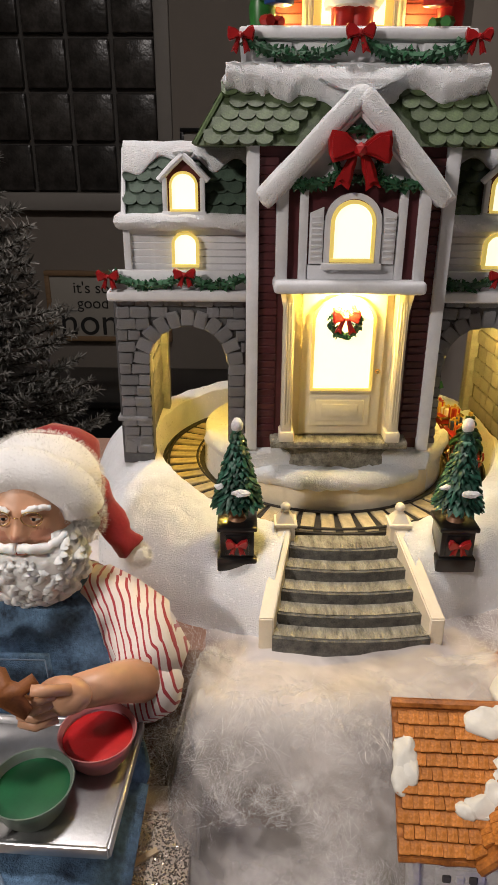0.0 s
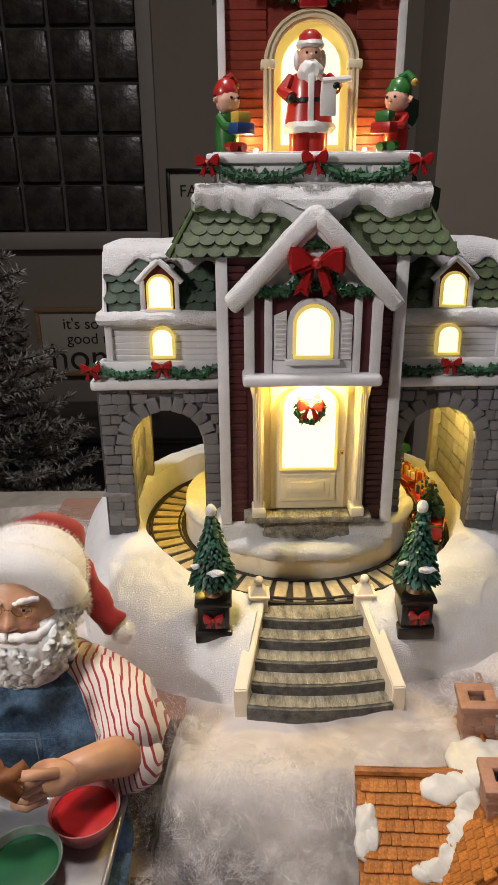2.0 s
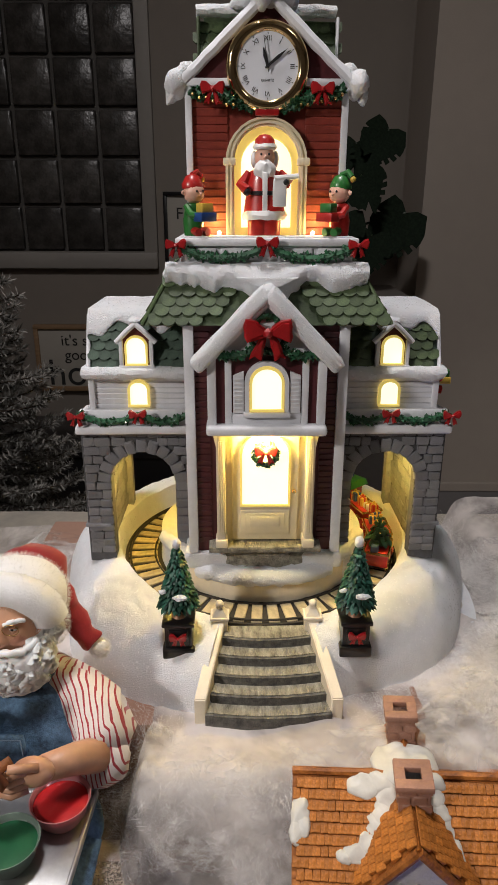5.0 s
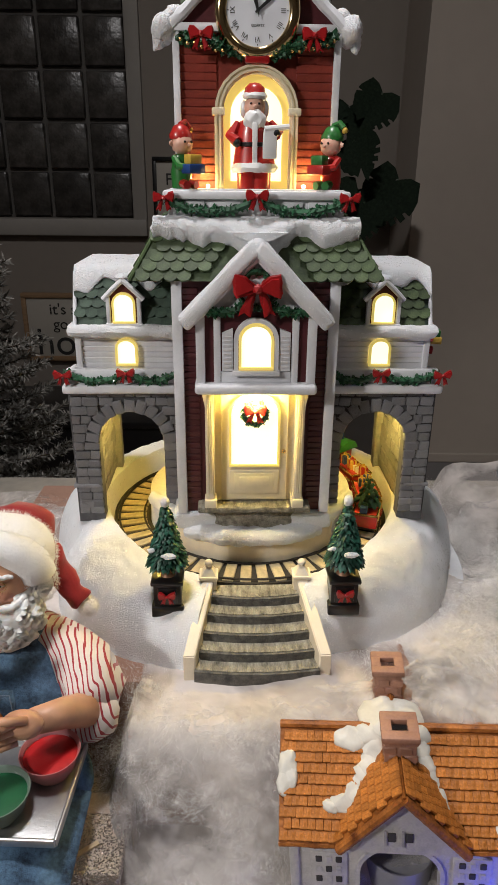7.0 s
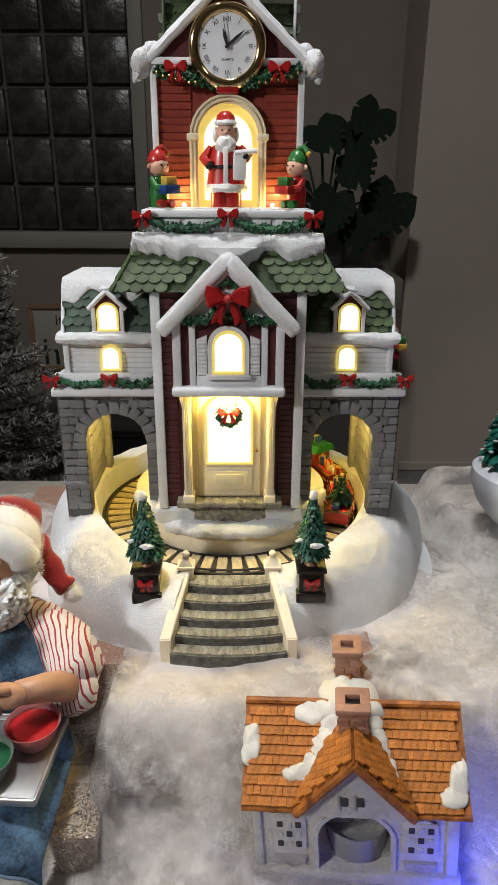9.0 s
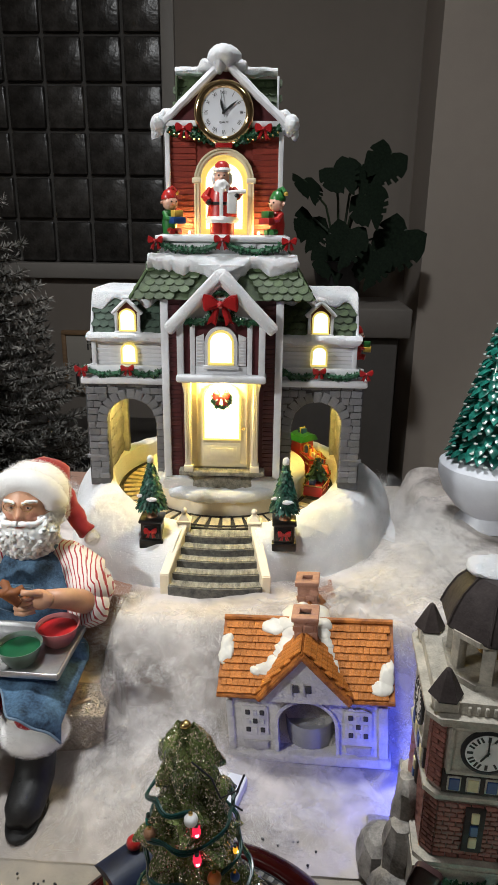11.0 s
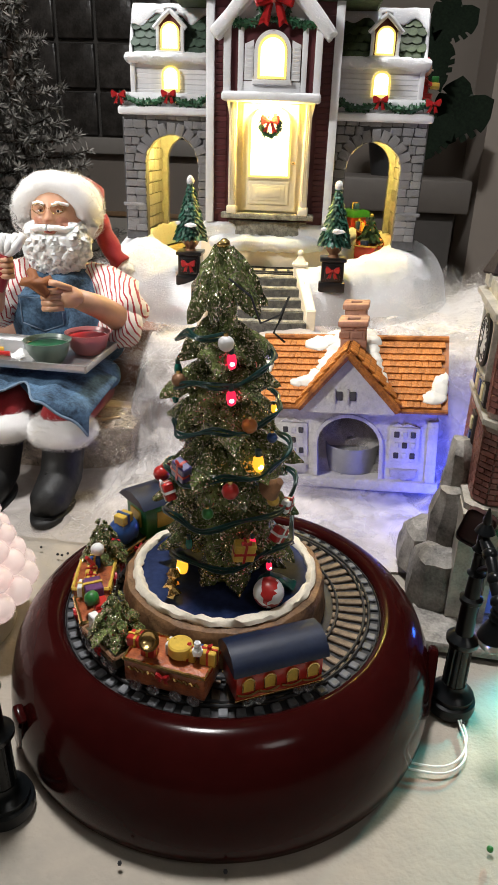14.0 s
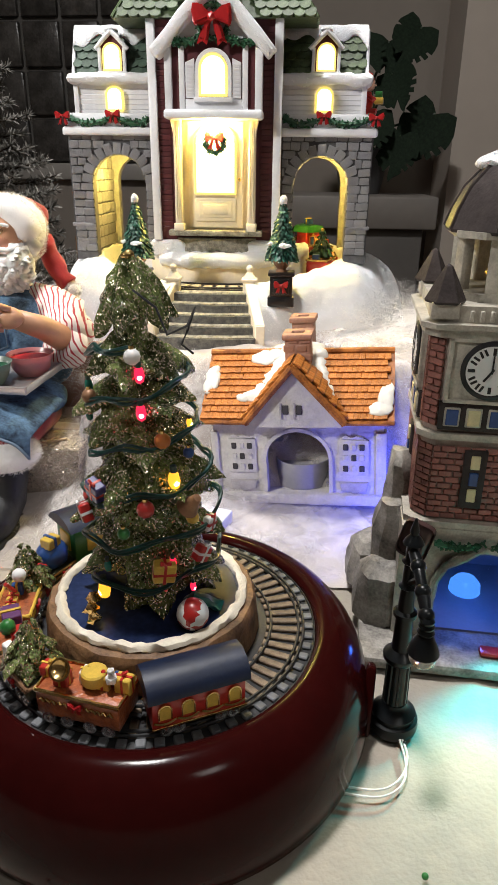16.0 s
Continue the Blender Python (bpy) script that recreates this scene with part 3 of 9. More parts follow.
def build_fibres():
    rnd = random.Random(5)
    spots = []
    for _ in range(900):
        x, y = rnd.uniform(-0.045, 0.30), rnd.uniform(0.10, 0.30)
        if (-0.01 < x < 0.085 and y > 0.205) or (0.045 < x < 0.17 and 0.115 < y < 0.235):
            continue
        spots.append((x, y, cotton_height(x, y) - 0.002, rnd.uniform(0.010, 0.02), 0.3))
    for _ in range(260):
        x, y = rnd.uniform(-0.32, -0.03), rnd.uniform(0.10, 0.5)
        if x > -0.17 and y < 0.26 or math.hypot(x - 0.0375, y - 0.38) < 0.165:
            continue
        spots.append((x, y, cotton_height(x, y) + 0.001, rnd.uniform(0.010, 0.02), 0.4))
    for _ in range(200):
        a = rnd.uniform(-0.9, 1.2)
        rr = rnd.uniform(0.165, 0.22)
        x, y = 0.0375 + rr * math.cos(a), 0.38 + rr * math.sin(a)
        spots.append((x, y, max(0.03, cotton_height(x, y)) + rnd.uniform(0, 0.03), rnd.uniform(0.014, 0.026), 0.8))
    v, f = cotton_puff(spots, 170000, 3, 0.008, 0.000030)
    me = bpy.data.meshes.new("cotton_fibres")
    me.from_pydata(v, [], f)
    me.materials.append(FIBRE)
    tagged(new("cotton_fibres", me), "wispy loose fibres of white cotton wool", "cotton wool", kind="stuff")


def wisp_rise(x, y):
    """How high the loose cotton may rise over the bed at a place."""
    h = step01(y, 0.105, 0.150)
    if y < 0.275:
        h *= step01(x, -0.044, -0.012)
    h *= step01(math.hypot(x - 0.0375, y - 0.382), 0.150, 0.178)
    stairs = step01(x, -0.030, -0.010) * (1 - step01(x, 0.080, 0.105)) * step01(y, 0.180, 0.205)
    h *= 1 - 0.85 * stairs
    near = math.exp(-((x - 0.106) / 0.062) ** 4 - ((y - 0.140) / 0.026) ** 4)
    h *= 1 - 0.75 * near
    h *= 1 - 0.85 * step01(y, 0.42, 0.49)
    return h * (1 - step01(math.hypot(x - 0.298, y - 0.45), 0.09, 0.05))


def build_wisps():
    """Loose cotton as thin, half-clear layers, each puffed up in its own places."""
    bs = []
    nx, ny = 130, 120
    x0, x1, y0, y1 = -0.32, 0.42, 0.100, 0.520
    for k in range(3):
        b = BM()
        grid = []
        for j in range(ny + 1):
            row = []
            for i in range(nx + 1):
                x, y = x0 + (x1 - x0) * i / nx, y0 + (y1 - y0) * j / ny
                puff = 0.55 + 0.75 * noise.noise(Vector((x * 26, y * 26, 3.1 * k))) + 0.30 * noise.noise(Vector((x * 62, y * 62, 5.7 * k)))
                z = cotton_height(x, y) + wisp_rise(x, y) * (0.0030 + 0.0075 * (k + 0.6) * max(0.0, puff)) - 0.0012 + 0.0004 * k
                row.append(b.verts.new((x, y, z)))
            grid.append(row)
        for a, c in zip(grid, grid[1:]):
            for i in range(nx):
                m = (a[i].co + c[i + 1].co) / 2
                if wisp_rise(m.x, m.y) > 0.02:
                    f = b.faces.new((a[i], a[i + 1], c[i + 1], c[i]))
        bs.append(tint(b, k))
    tagged(part("cotton_wisps", merge(*bs), WISPS, smooth=180), "soft thin wisps of white cotton wool", "cotton wool", kind="stuff")


build_table()
build_cotton()
build_fibres()
build_wisps()

# ---------------------------------------------------------------- the clock house
HB = 0.08                     # height of its foot on the riser
HX, HY, HT = 0.0375, 0.335, 1.5
CY, R_IN, R_OUT = 0.047, 0.0735, 0.0975   # round of its track
house = thing("clock_house", (HX, HY, HB), "snowy grey and white resin clock house with lit windows", "house", HT)
LOW = Matrix.Translation((0, 0, -HB))


def hp(name, bm, material, label="", parent=None, smooth=40):
    """A part of the clock house; its heights are given from the table."""
    return part(name, bm, material, parent or house, label, at=LOW if parent is None else None, smooth=smooth)


def mound_height(r, a, x, y):
    front = max(0.0, -math.sin(a)) ** 2
    lip = 0.131 - 0.013 * front
    if r < R_IN - 0.001:
        return 0.134
    if r < R_OUT:
        return 0.1115
    if r < R_OUT + 0.004:
        return 0.1115 + (lip - 0.1115) * step01(r, R_OUT, R_OUT + 0.004)
    edge = 0.148 + 0.006 * math.sin(3 * a + 1) + 0.004 * math.sin(7 * a)
    t = min(1.0, (r - R_OUT - 0.004) / (edge - R_OUT - 0.004))
    return 0.078 + (lip - 0.078) * math.sqrt(max(0.0, 1 - t ** 2.4))


def build_mound():
    bm = BM()
    seg = 320
    radii = [0.0, 0.03, 0.06, 0.0715, 0.0725, 0.0735, 0.085, 0.0974, 0.0985, 0.1000, 0.1015]
    radii += [0.104 + 0.0445 * (1 - (1 - i / 44) ** 1.7) for i in range(45)] + [0.1495, 0.1505, 0.152, 0.154, 0.1565]
    rings = []
    for r in radii:
        ring = []
        for i in range(seg):
            a = 2 * math.pi * i / seg
            front = max(0.0, -math.sin(a)) ** 3
            q = r if r < 0.104 else 0.104 + (r - 0.104) * (1 - 0.22 * front)
            x, y = q * math.cos(a), CY + q * math.sin(a)
            z = mound_height(r, a, x, y)
            if r > 0.1:
                z += 0.0016 * noise.noise(Vector((x * 60, y * 60, 1))) + 0.0009 * noise.noise(Vector((x * 170, y * 170, 3))) + 0.0007 * noise.noise(Vector((x * 420, y * 420, 6)))
            z = max(z, 0.078)
            if abs(x) < 0.036 and y < -0.045:
                w = 0.0245 + 0.0115 * (-0.05 - y) / 0.055
                if abs(x) < w:
                    z = min(z, 0.0845 if y < -0.052 else 0.1115)
            ring.append(bm.verts.new((x, y, z)))
        rings.append(ring)
    for a, c in zip(rings, rings[1:]):
        for i in range(seg):
            j = (i + 1) % seg
            bm.faces.new((a[i], a[j], c[j], c[i]))
    bmesh.ops.remove_doubles(bm, verts=rings[0], dist=1e-6)
    hp("snow_base", bm, SNOW, "rounded snowy base with glitter", smooth=60)
    # track: bed, sleepers, two rails
    bed = lathe([(R_IN - 0.001, 0.1117), (R_IN - 0.001, 0.1127), (R_OUT + 0.0005, 0.1127), (R_OUT + 0.0005, 0.1117)], 96, 0, CY)
    track = hp("track_bed", bed, TRENCH, "dark round track bed")
    me = None
    n = 54
    for i in range(n):
        a = 2 * math.pi * i / n
        m = LOW @ Matrix.Translation((0, CY, 0)) @ Matrix.Rotation(a, 4, "Z") @ Matrix.Translation(((R_IN + R_OUT) / 2, 0, 0.1132))
        if me is None:
            ob = part("sleeper", box(-0.0100, 0.0100, -0.0034, 0.0034, -0.0008, 0.0008, 0.0005, 1), TIE, house)
            ob.matrix_basis = m
            me = ob.data
        else:
            piece("sleeper", me, house, m)
    for r in (R_IN + 0.0035, R_OUT - 0.0030):
        hp("rail", tube([(r * math.cos(2 * math.pi * i / 96), CY + r * math.sin(2 * math.pi * i / 96), 0.1146) for i in range(96)], 0.0007, 6, closed=True), TRENCH)
    hp("track_kerb", lathe([(R_OUT - 0.0004, 0.112), (R_OUT - 0.0004, 0.1142), (R_OUT + 0.0012, 0.1142), (R_OUT + 0.0012, 0.112)], 96, 0, CY), TRENCH)
    # bank of snow below the door
    b = lathe([(R_IN - 0.012, 0.1345), (R_IN - 0.0015, 0.1340), (R_IN - 0.0003, 0.1325), (R_IN - 0.0003, 0.1130)], 60, 0, 0, 92)
    b = move(b, Matrix.Translation((0, CY, 0)) @ Matrix.Rotation(radians(224), 4, "Z"))
    hp("track_wall", lumpy(b, 0.0004, 0.005, 2), IVORY, "low curved wall inside the track")
    pts = [((R_IN - 0.0020) * math.cos(radians(d)), CY + (R_IN - 0.0020) * math.sin(radians(d)), 0.1312) for d in range(236, 306, 2)]
    hp("snow_bank", snow_band(pts, 0.0074, 0.0016, 14, 3.0, 0.80), SNOW, "lumpy roll of snow below the door", smooth=80)
    for s in (-1, 1):
        pts = [((R_IN - 0.003) * math.cos(a), CY + (R_IN - 0.003) * math.sin(a), 0.135) for a in [radians(270 + s * d) for d in range(38, 74, 4)]]
        hp("snow_bank", snow_band(pts, 0.0048, 0.001, 10, 5.0, 1.2), SNOW)


STONES = []


def stone_mesh(k):
    rnd = random.Random(k)
    b = box(-0.5, 0.5, -0.5, 0.5, -0.5, 0.5, 0.13, 2)
    for v in b.verts:
        v.co.x += rnd.uniform(-0.05, 0.05)
        v.co.z += rnd.uniform(-0.06, 0.06)
        v.co.y += rnd.uniform(-0.08, 0.08) if v.co.y < 0 else 0
    return b


def build_stonework(side, y, face, parent, rough_x0, rough_x1):
    """Stones on one arched wall; face: -1 for the front."""
    rnd = random.Random(31 if side < 0 else 37)
    global STONES
    if not STONES:
        for k in range(4):
            ob = part("stone", stone_mesh(k + 5), STONE, parent)
            ob.matrix_basis = LOW @ pose(side * 0.108, y, 0.14) @ Matrix.Diagonal((0.010, 0.003, 0.005, 1))
            STONES.append(ob.data)
    cx = side * 0.077

    def put(x, z, w, h, turn=0.0, deep=0.0028):
        piece("stone", rnd.choice(STONES), parent, LOW @ pose(x, y - 0.0002 + rnd.uniform(-0.0003, 0.0003), z, 0, turn, 0) @ Matrix.Diagonal((w, deep, h, 1)))

    # ring of the arch
    for i in range(11):
        a = math.pi * (i + 0.5) / 11
        put(cx + 0.0245 * math.cos(a), 0.184 + 0.0245 * math.sin(a), 0.0062, 0.0085, 90 - math.degrees(a), 0.0034)
    lo, hi = sorted((side * 0.0475, side * 0.1135))
    # quoins on both sides of each pier, rough stones between
    z = 0.1335
    k = 0
    while z < 0.2165:
        h = 0.0052 if z < 0.153 else 0.0060
        mid = z + h / 2
        if mid < 0.184:
            spans = [(lo, cx - 0.0205), (cx + 0.0205, hi)]
        else:
            half = math.sqrt(max(0.0, 0.029 ** 2 - (mid - 0.184) ** 2)) if mid < 0.184 + 0.029 else 0
            spans = [(lo, cx - half), (cx + half, hi)] if half > 0.001 else [(lo, hi)]
        for a, c in spans:
            w = c - a
            if w < 0.002:
                continue
            n = max(1, round(w / 0.0078))
            cuts = [a + w * (i + (rnd.uniform(-0.22, 0.22) if 0 < i < n else 0)) / n for i in range(n + 1)]
            for p, q in zip(cuts, cuts[1:]):
                put((p + q) / 2, mid, (q - p) * 0.93, h * (0.93 if z < 0.153 else rnd.uniform(0.84, 0.97)), rnd.uniform(-2, 2) if z > 0.153 else 0)
        z += h
        k += 1


def shingle_mesh(w, h, t):
    """A rounded tile that hangs down a slope: x across, z up the slope, y out of it."""
    pts = [(-w / 2, h * 0.55), (-w / 2, 0)]
    pts += [(w / 2 * math.cos(a), -h * 0.42 * math.sin(-a)) for a in [math.pi + math.pi * i / 7 for i in range(1, 7)]]
    pts += [(w / 2, 0), (w / 2, h * 0.55)]
    b = prism(pts, -t, 0, 0)
    for v in b.verts:
        v.co.y -= (h * 0.55 - v.co.z) * 0.12 if v.co.y < -t / 2 else 0
    return b


def shingles(parent, me, origin, across, up, out, width, height, w, h, keep, jitter=0.0):
    """Tiles in rows over a slope; keep(u, v) tells where."""
    rnd = random.Random(11)
    across, up, out = (Vector(v).normalized() for v in (across, up, out))
    rot = Matrix((across, -out, up)).transposed().to_4x4()
    rows = int(height / h) + 1
    for j in range(rows):
        v = h * 0.42 + j * h
        n = int(width / w) + 1
        for i in range(n + 1):
            u = (i + (0.5 if j % 2 else 0)) * w
            if u > width or not keep(u, v):
                continue
            p = Vector(origin) + across * u + up * v + out * (0.0003 + 0.0002 * (j % 2))
            piece("shingle", me, parent, LOW @ Matrix.Translation(p) @ rot @ pose(0, 0, 0, rnd.uniform(-3, 2), rnd.uniform(-2, 2), 0))


def garland(a, c, sag, seed, r=0.0026, count=150, y=0.0):
    rnd = random.Random(seed)
    line = swag(a, c, sag)
    b = merge(tube(line, r * 0.75, 6), leaves(line, r * 0.9, count, r * 1.1, rnd))
    return b


def window_arched(cx, half, z0, spring, top, y, rim, parent_name, rim_mat, pane_half=None):
    w = hp(parent_name, prism(arch_line(cx, half, z0, spring, top), y - 0.0006, y + 0.0004), GLOW, "lit warm window pane")
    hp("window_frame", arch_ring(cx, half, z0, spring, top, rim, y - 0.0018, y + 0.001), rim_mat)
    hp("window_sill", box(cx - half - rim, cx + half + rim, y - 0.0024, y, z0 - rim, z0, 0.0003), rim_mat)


def build_wing(s):
    cx = s * 0.077
    lo, hi = sorted((s * 0.0465, s * 0.1145))
    # walls of the gateway: front, back and outer side
    hp("gateway_wall", wall_with_arch(lo, hi, 0.127, 0.2185, cx, 0.0205, 0.184, 0.2045, 0.004, 0.013), MORTAR)
    hp("gateway_wall", wall_with_arch(lo, hi, 0.127, 0.2185, cx, 0.0205, 0.184, 0.2045, 0.083, 0.092), STONE)
    a, c = sorted((s * 0.1025, s * 0.1143))
    hp("gateway_wall", box(a, c, 0.013, 0.083, 0.127, 0.2185), MORTAR)
    build_stonework(s, 0.004, -1, house, 0, 0)
    # stones on the inner side of the outer wall
    for j in range(9):
        z = 0.137 + j * 0.0088
        k = 0.0
        while k < 0.062:
            L_ = 0.010 + 0.004 * ((j * 7 + int(k * 1000)) % 3)
            piece("stone", STONES[j % 4], house, LOW @ pose(s * 0.1024, 0.016 + k + L_ / 2, z, 0, 0, 90) @ Matrix.Diagonal((L_ * 0.92, 0.0024, 0.0080, 1)))
            k += L_
    hp("plinth", box(*sorted((s * 0.0995, s * 0.1160)), 0.002, 0.015, 0.1525, 0.1550, 0.0006), STONE)
    hp("gateway_ceiling", box(lo, hi, 0.0135, 0.083, 0.2105, 0.2180), CREAM)
    led = hp("led_bulb", ball(cx, 0.030, 0.2085, 0.0016, 2), BULB, "small warm LED under the arch")
    # ledge with its snow
    l2, h2 = sorted((s * 0.0440, s * 0.1168))
    hp("ledge", lumpy(fine(box(l2, h2, -0.002, 0.094, 0.2175, 0.2232, 0.0018, 3), 1), 0.0004, 0.006, 2), TRIM, "white snowy ledge")
    hp("parapet", box(*sorted((s * 0.0470, s * 0.1135)), 0.0015, 0.006, 0.2230, 0.2325, 0.0006), TRIM)
    # storey with boards
    l3, h3 = sorted((s * 0.0470, s * 0.1070))
    hp("storey", box(l3, h3, 0.008, 0.086, 0.2230, 0.2550), TRIM)
    bd = None
    for j in range(6):
        z = 0.2335 + j * 0.0034
        m = LOW @ pose((l3 + h3) / 2, 0.0075, z, 8)
        if bd is None:
            ob = part("siding_board", box(-0.0302, 0.0302, -0.0006, 0.0006, -0.0017, 0.0016, 0.0003, 1), TRIM, house)
            ob.matrix_basis, bd = m, ob.data
        else:
            piece("siding_board", bd, house, m)
    hp("corner_board", box(*sorted((s * 0.1040, s * 0.1076)), 0.0052, 0.010, 0.2235, 0.2540, 0.0004), TRIM)
    window_arched(cx, 0.0052, 0.2352, 0.2445, 0.2492, 0.0055, 0.0015, "window", AMBER)
    # eave with snow
    pts = dense([(s * 0.0455, 0.004, 0.2553), (s * 0.1075, 0.004, 0.2553), (s * 0.1085, 0.08, 0.2553)], 0.003)
    hp("eave_snow", snow_band(pts, 0.0045, 0.0016, 10, 2 + s, 0.85), SNOW)
    # mansard roof
    lo4, hi4 = sorted((s * 0.0450, s * 0.1070))
    b = BM()
    top_in = s * 0.1055
    v = [b.verts.new(p) for p in ((lo4, 0.006, 0.257), (hi4, 0.006, 0.257), (hi4, 0.086, 0.257), (lo4, 0.086, 0.257),
                                  (lo4, 0.0193, 0.2885), (hi4, 0.0193, 0.2885), (hi4, 0.075, 0.2885), (lo4, 0.075, 0.2885))]
    for q in ((0, 1, 5, 4), (1, 2, 6, 5), (2, 3, 7, 6), (3, 0, 4, 7), (4, 5, 6, 7), (0, 3, 2, 1)):
        b.faces.new([v[i] for i in q])
    hp("mansard_roof", b, SHINGLE_D)
    up = Vector((0, 0.015, 0.0355))
    out = Vector((0, -0.0355, 0.015))
    me = shingle_small
    mat_me = me[0] if s < 0 else me[1]

    def keep(u, vv):
        x = lo4 + u
        return 0.002 < u < 0.060 and vv < 0.031 and not (abs(x - cx) < 0.0085 and vv < 0.024)
    shingles(house, mat_me, (lo4, 0.006, 0.257), (1, 0, 0), up, out, 0.062, 0.0385, 0.0068, 0.0058, keep)
    hp("hip_trim", tube([(s * 0.1068, 0.0055, 0.257), (s * 0.1068, 0.0190, 0.2880)], 0.0013, 8), TRIM)
    # snow on the roof: a thick cap with a lobed lower edge
    b = BM()
    n = 40
    rows = []
    for i in range(n + 1):
        x = lo4 + (hi4 - lo4 + 0.0) * i / n
        k = 0.5 + 0.5 * math.sin(x * 260 + s) * math.sin(x * 97 + 1.3)
        d = 0.004 + 0.009 * k + 0.006 * max(0, (abs(x) - 0.095) / 0.012)
        low = Vector((x, 0.0193, 0.2885)) - up.normalized() * d
        o = out.normalized()
        rows.append([b.verts.new(q) for q in (low, low + o * 0.0022 + up.normalized() * 0.0005, low + o * 0.0030 + up.normalized() * 0.0025, Vector((x, 0.0170, 0.2895)),
                                              Vector((x, 0.0200, 0.2915)), Vector((x, 0.05, 0.2920)), Vector((x, 0.077, 0.2915)), Vector((x, 0.079, 0.284)))])
    for a, c in zip(rows, rows[1:]):
        for j in range(7):
            b.faces.new((a[j], a[j + 1], c[j + 1], c[j]))
    b.faces.new(rows[0])
    b.faces.new(rows[-1][::-1])
    hp("roof_snow", lumpy(b, 0.0006, 0.006, s), SNOW)
    # dormer
    pts = [(cx - 0.0098, 0.2575), (cx - 0.0098, 0.2745), (cx, 0.2835), (cx + 0.0098, 0.2745), (cx + 0.0098, 0.2575)]
    hp("dormer", prism(pts, 0.0052, 0.022), RED_DARK)
    window_arched(cx, 0.0056, 0.2612, 0.2715, 0.2768, 0.0046, 0.0012, "window", AMBER)
    for k in (-1, 1):
        hp("dormer_trim", box(*sorted((cx + k * 0.0078, cx + k * 0.0102)), 0.0030, 0.0065, 0.2590, 0.2750, 0.0004), TRIM)
        hp("dormer_trim", tube([(cx + k * 0.0118, 0.0042, 0.2738), (cx + k * 0.0055, 0.0036, 0.2802), (cx, 0.0040, 0.2850)], 0.0016, 8), TRIM)
    hp("dormer_sill", box(cx - 0.0108, cx + 0.0108, 0.0026, 0.007, 0.2572, 0.2600, 0.0005), TRIM)
    hp("dormer_snow", lumpy(ball(cx, 0.008, 0.2862, 0.0042, 2, (1.1, 1.3, 0.55)), 0.0008, 0.004), SNOW)
    # garland and bows on the ledge
    for a, c, sd in ((0.0475, 0.0765, 1), (0.0775, 0.1130, 2)):
        hp("garland", garland((s * a, -0.0005, 0.2302), (s * c, -0.0005, 0.2305), 0.0048, sd + int(s * 10)), GARLAND)
    for x, z in ((0.077, 0.2312), (0.1145, 0.2300)):
        hp("bow", bow(s * x, -0.0035, z, 0.0052), BOW, "glossy red bow")
    hp("snow_bank", lumpy(ball(s * 0.112, 0.02, 0.2255, 0.006, 2, (0.8, 1.6, 0.8)), 0.001, 0.006), SNOW)


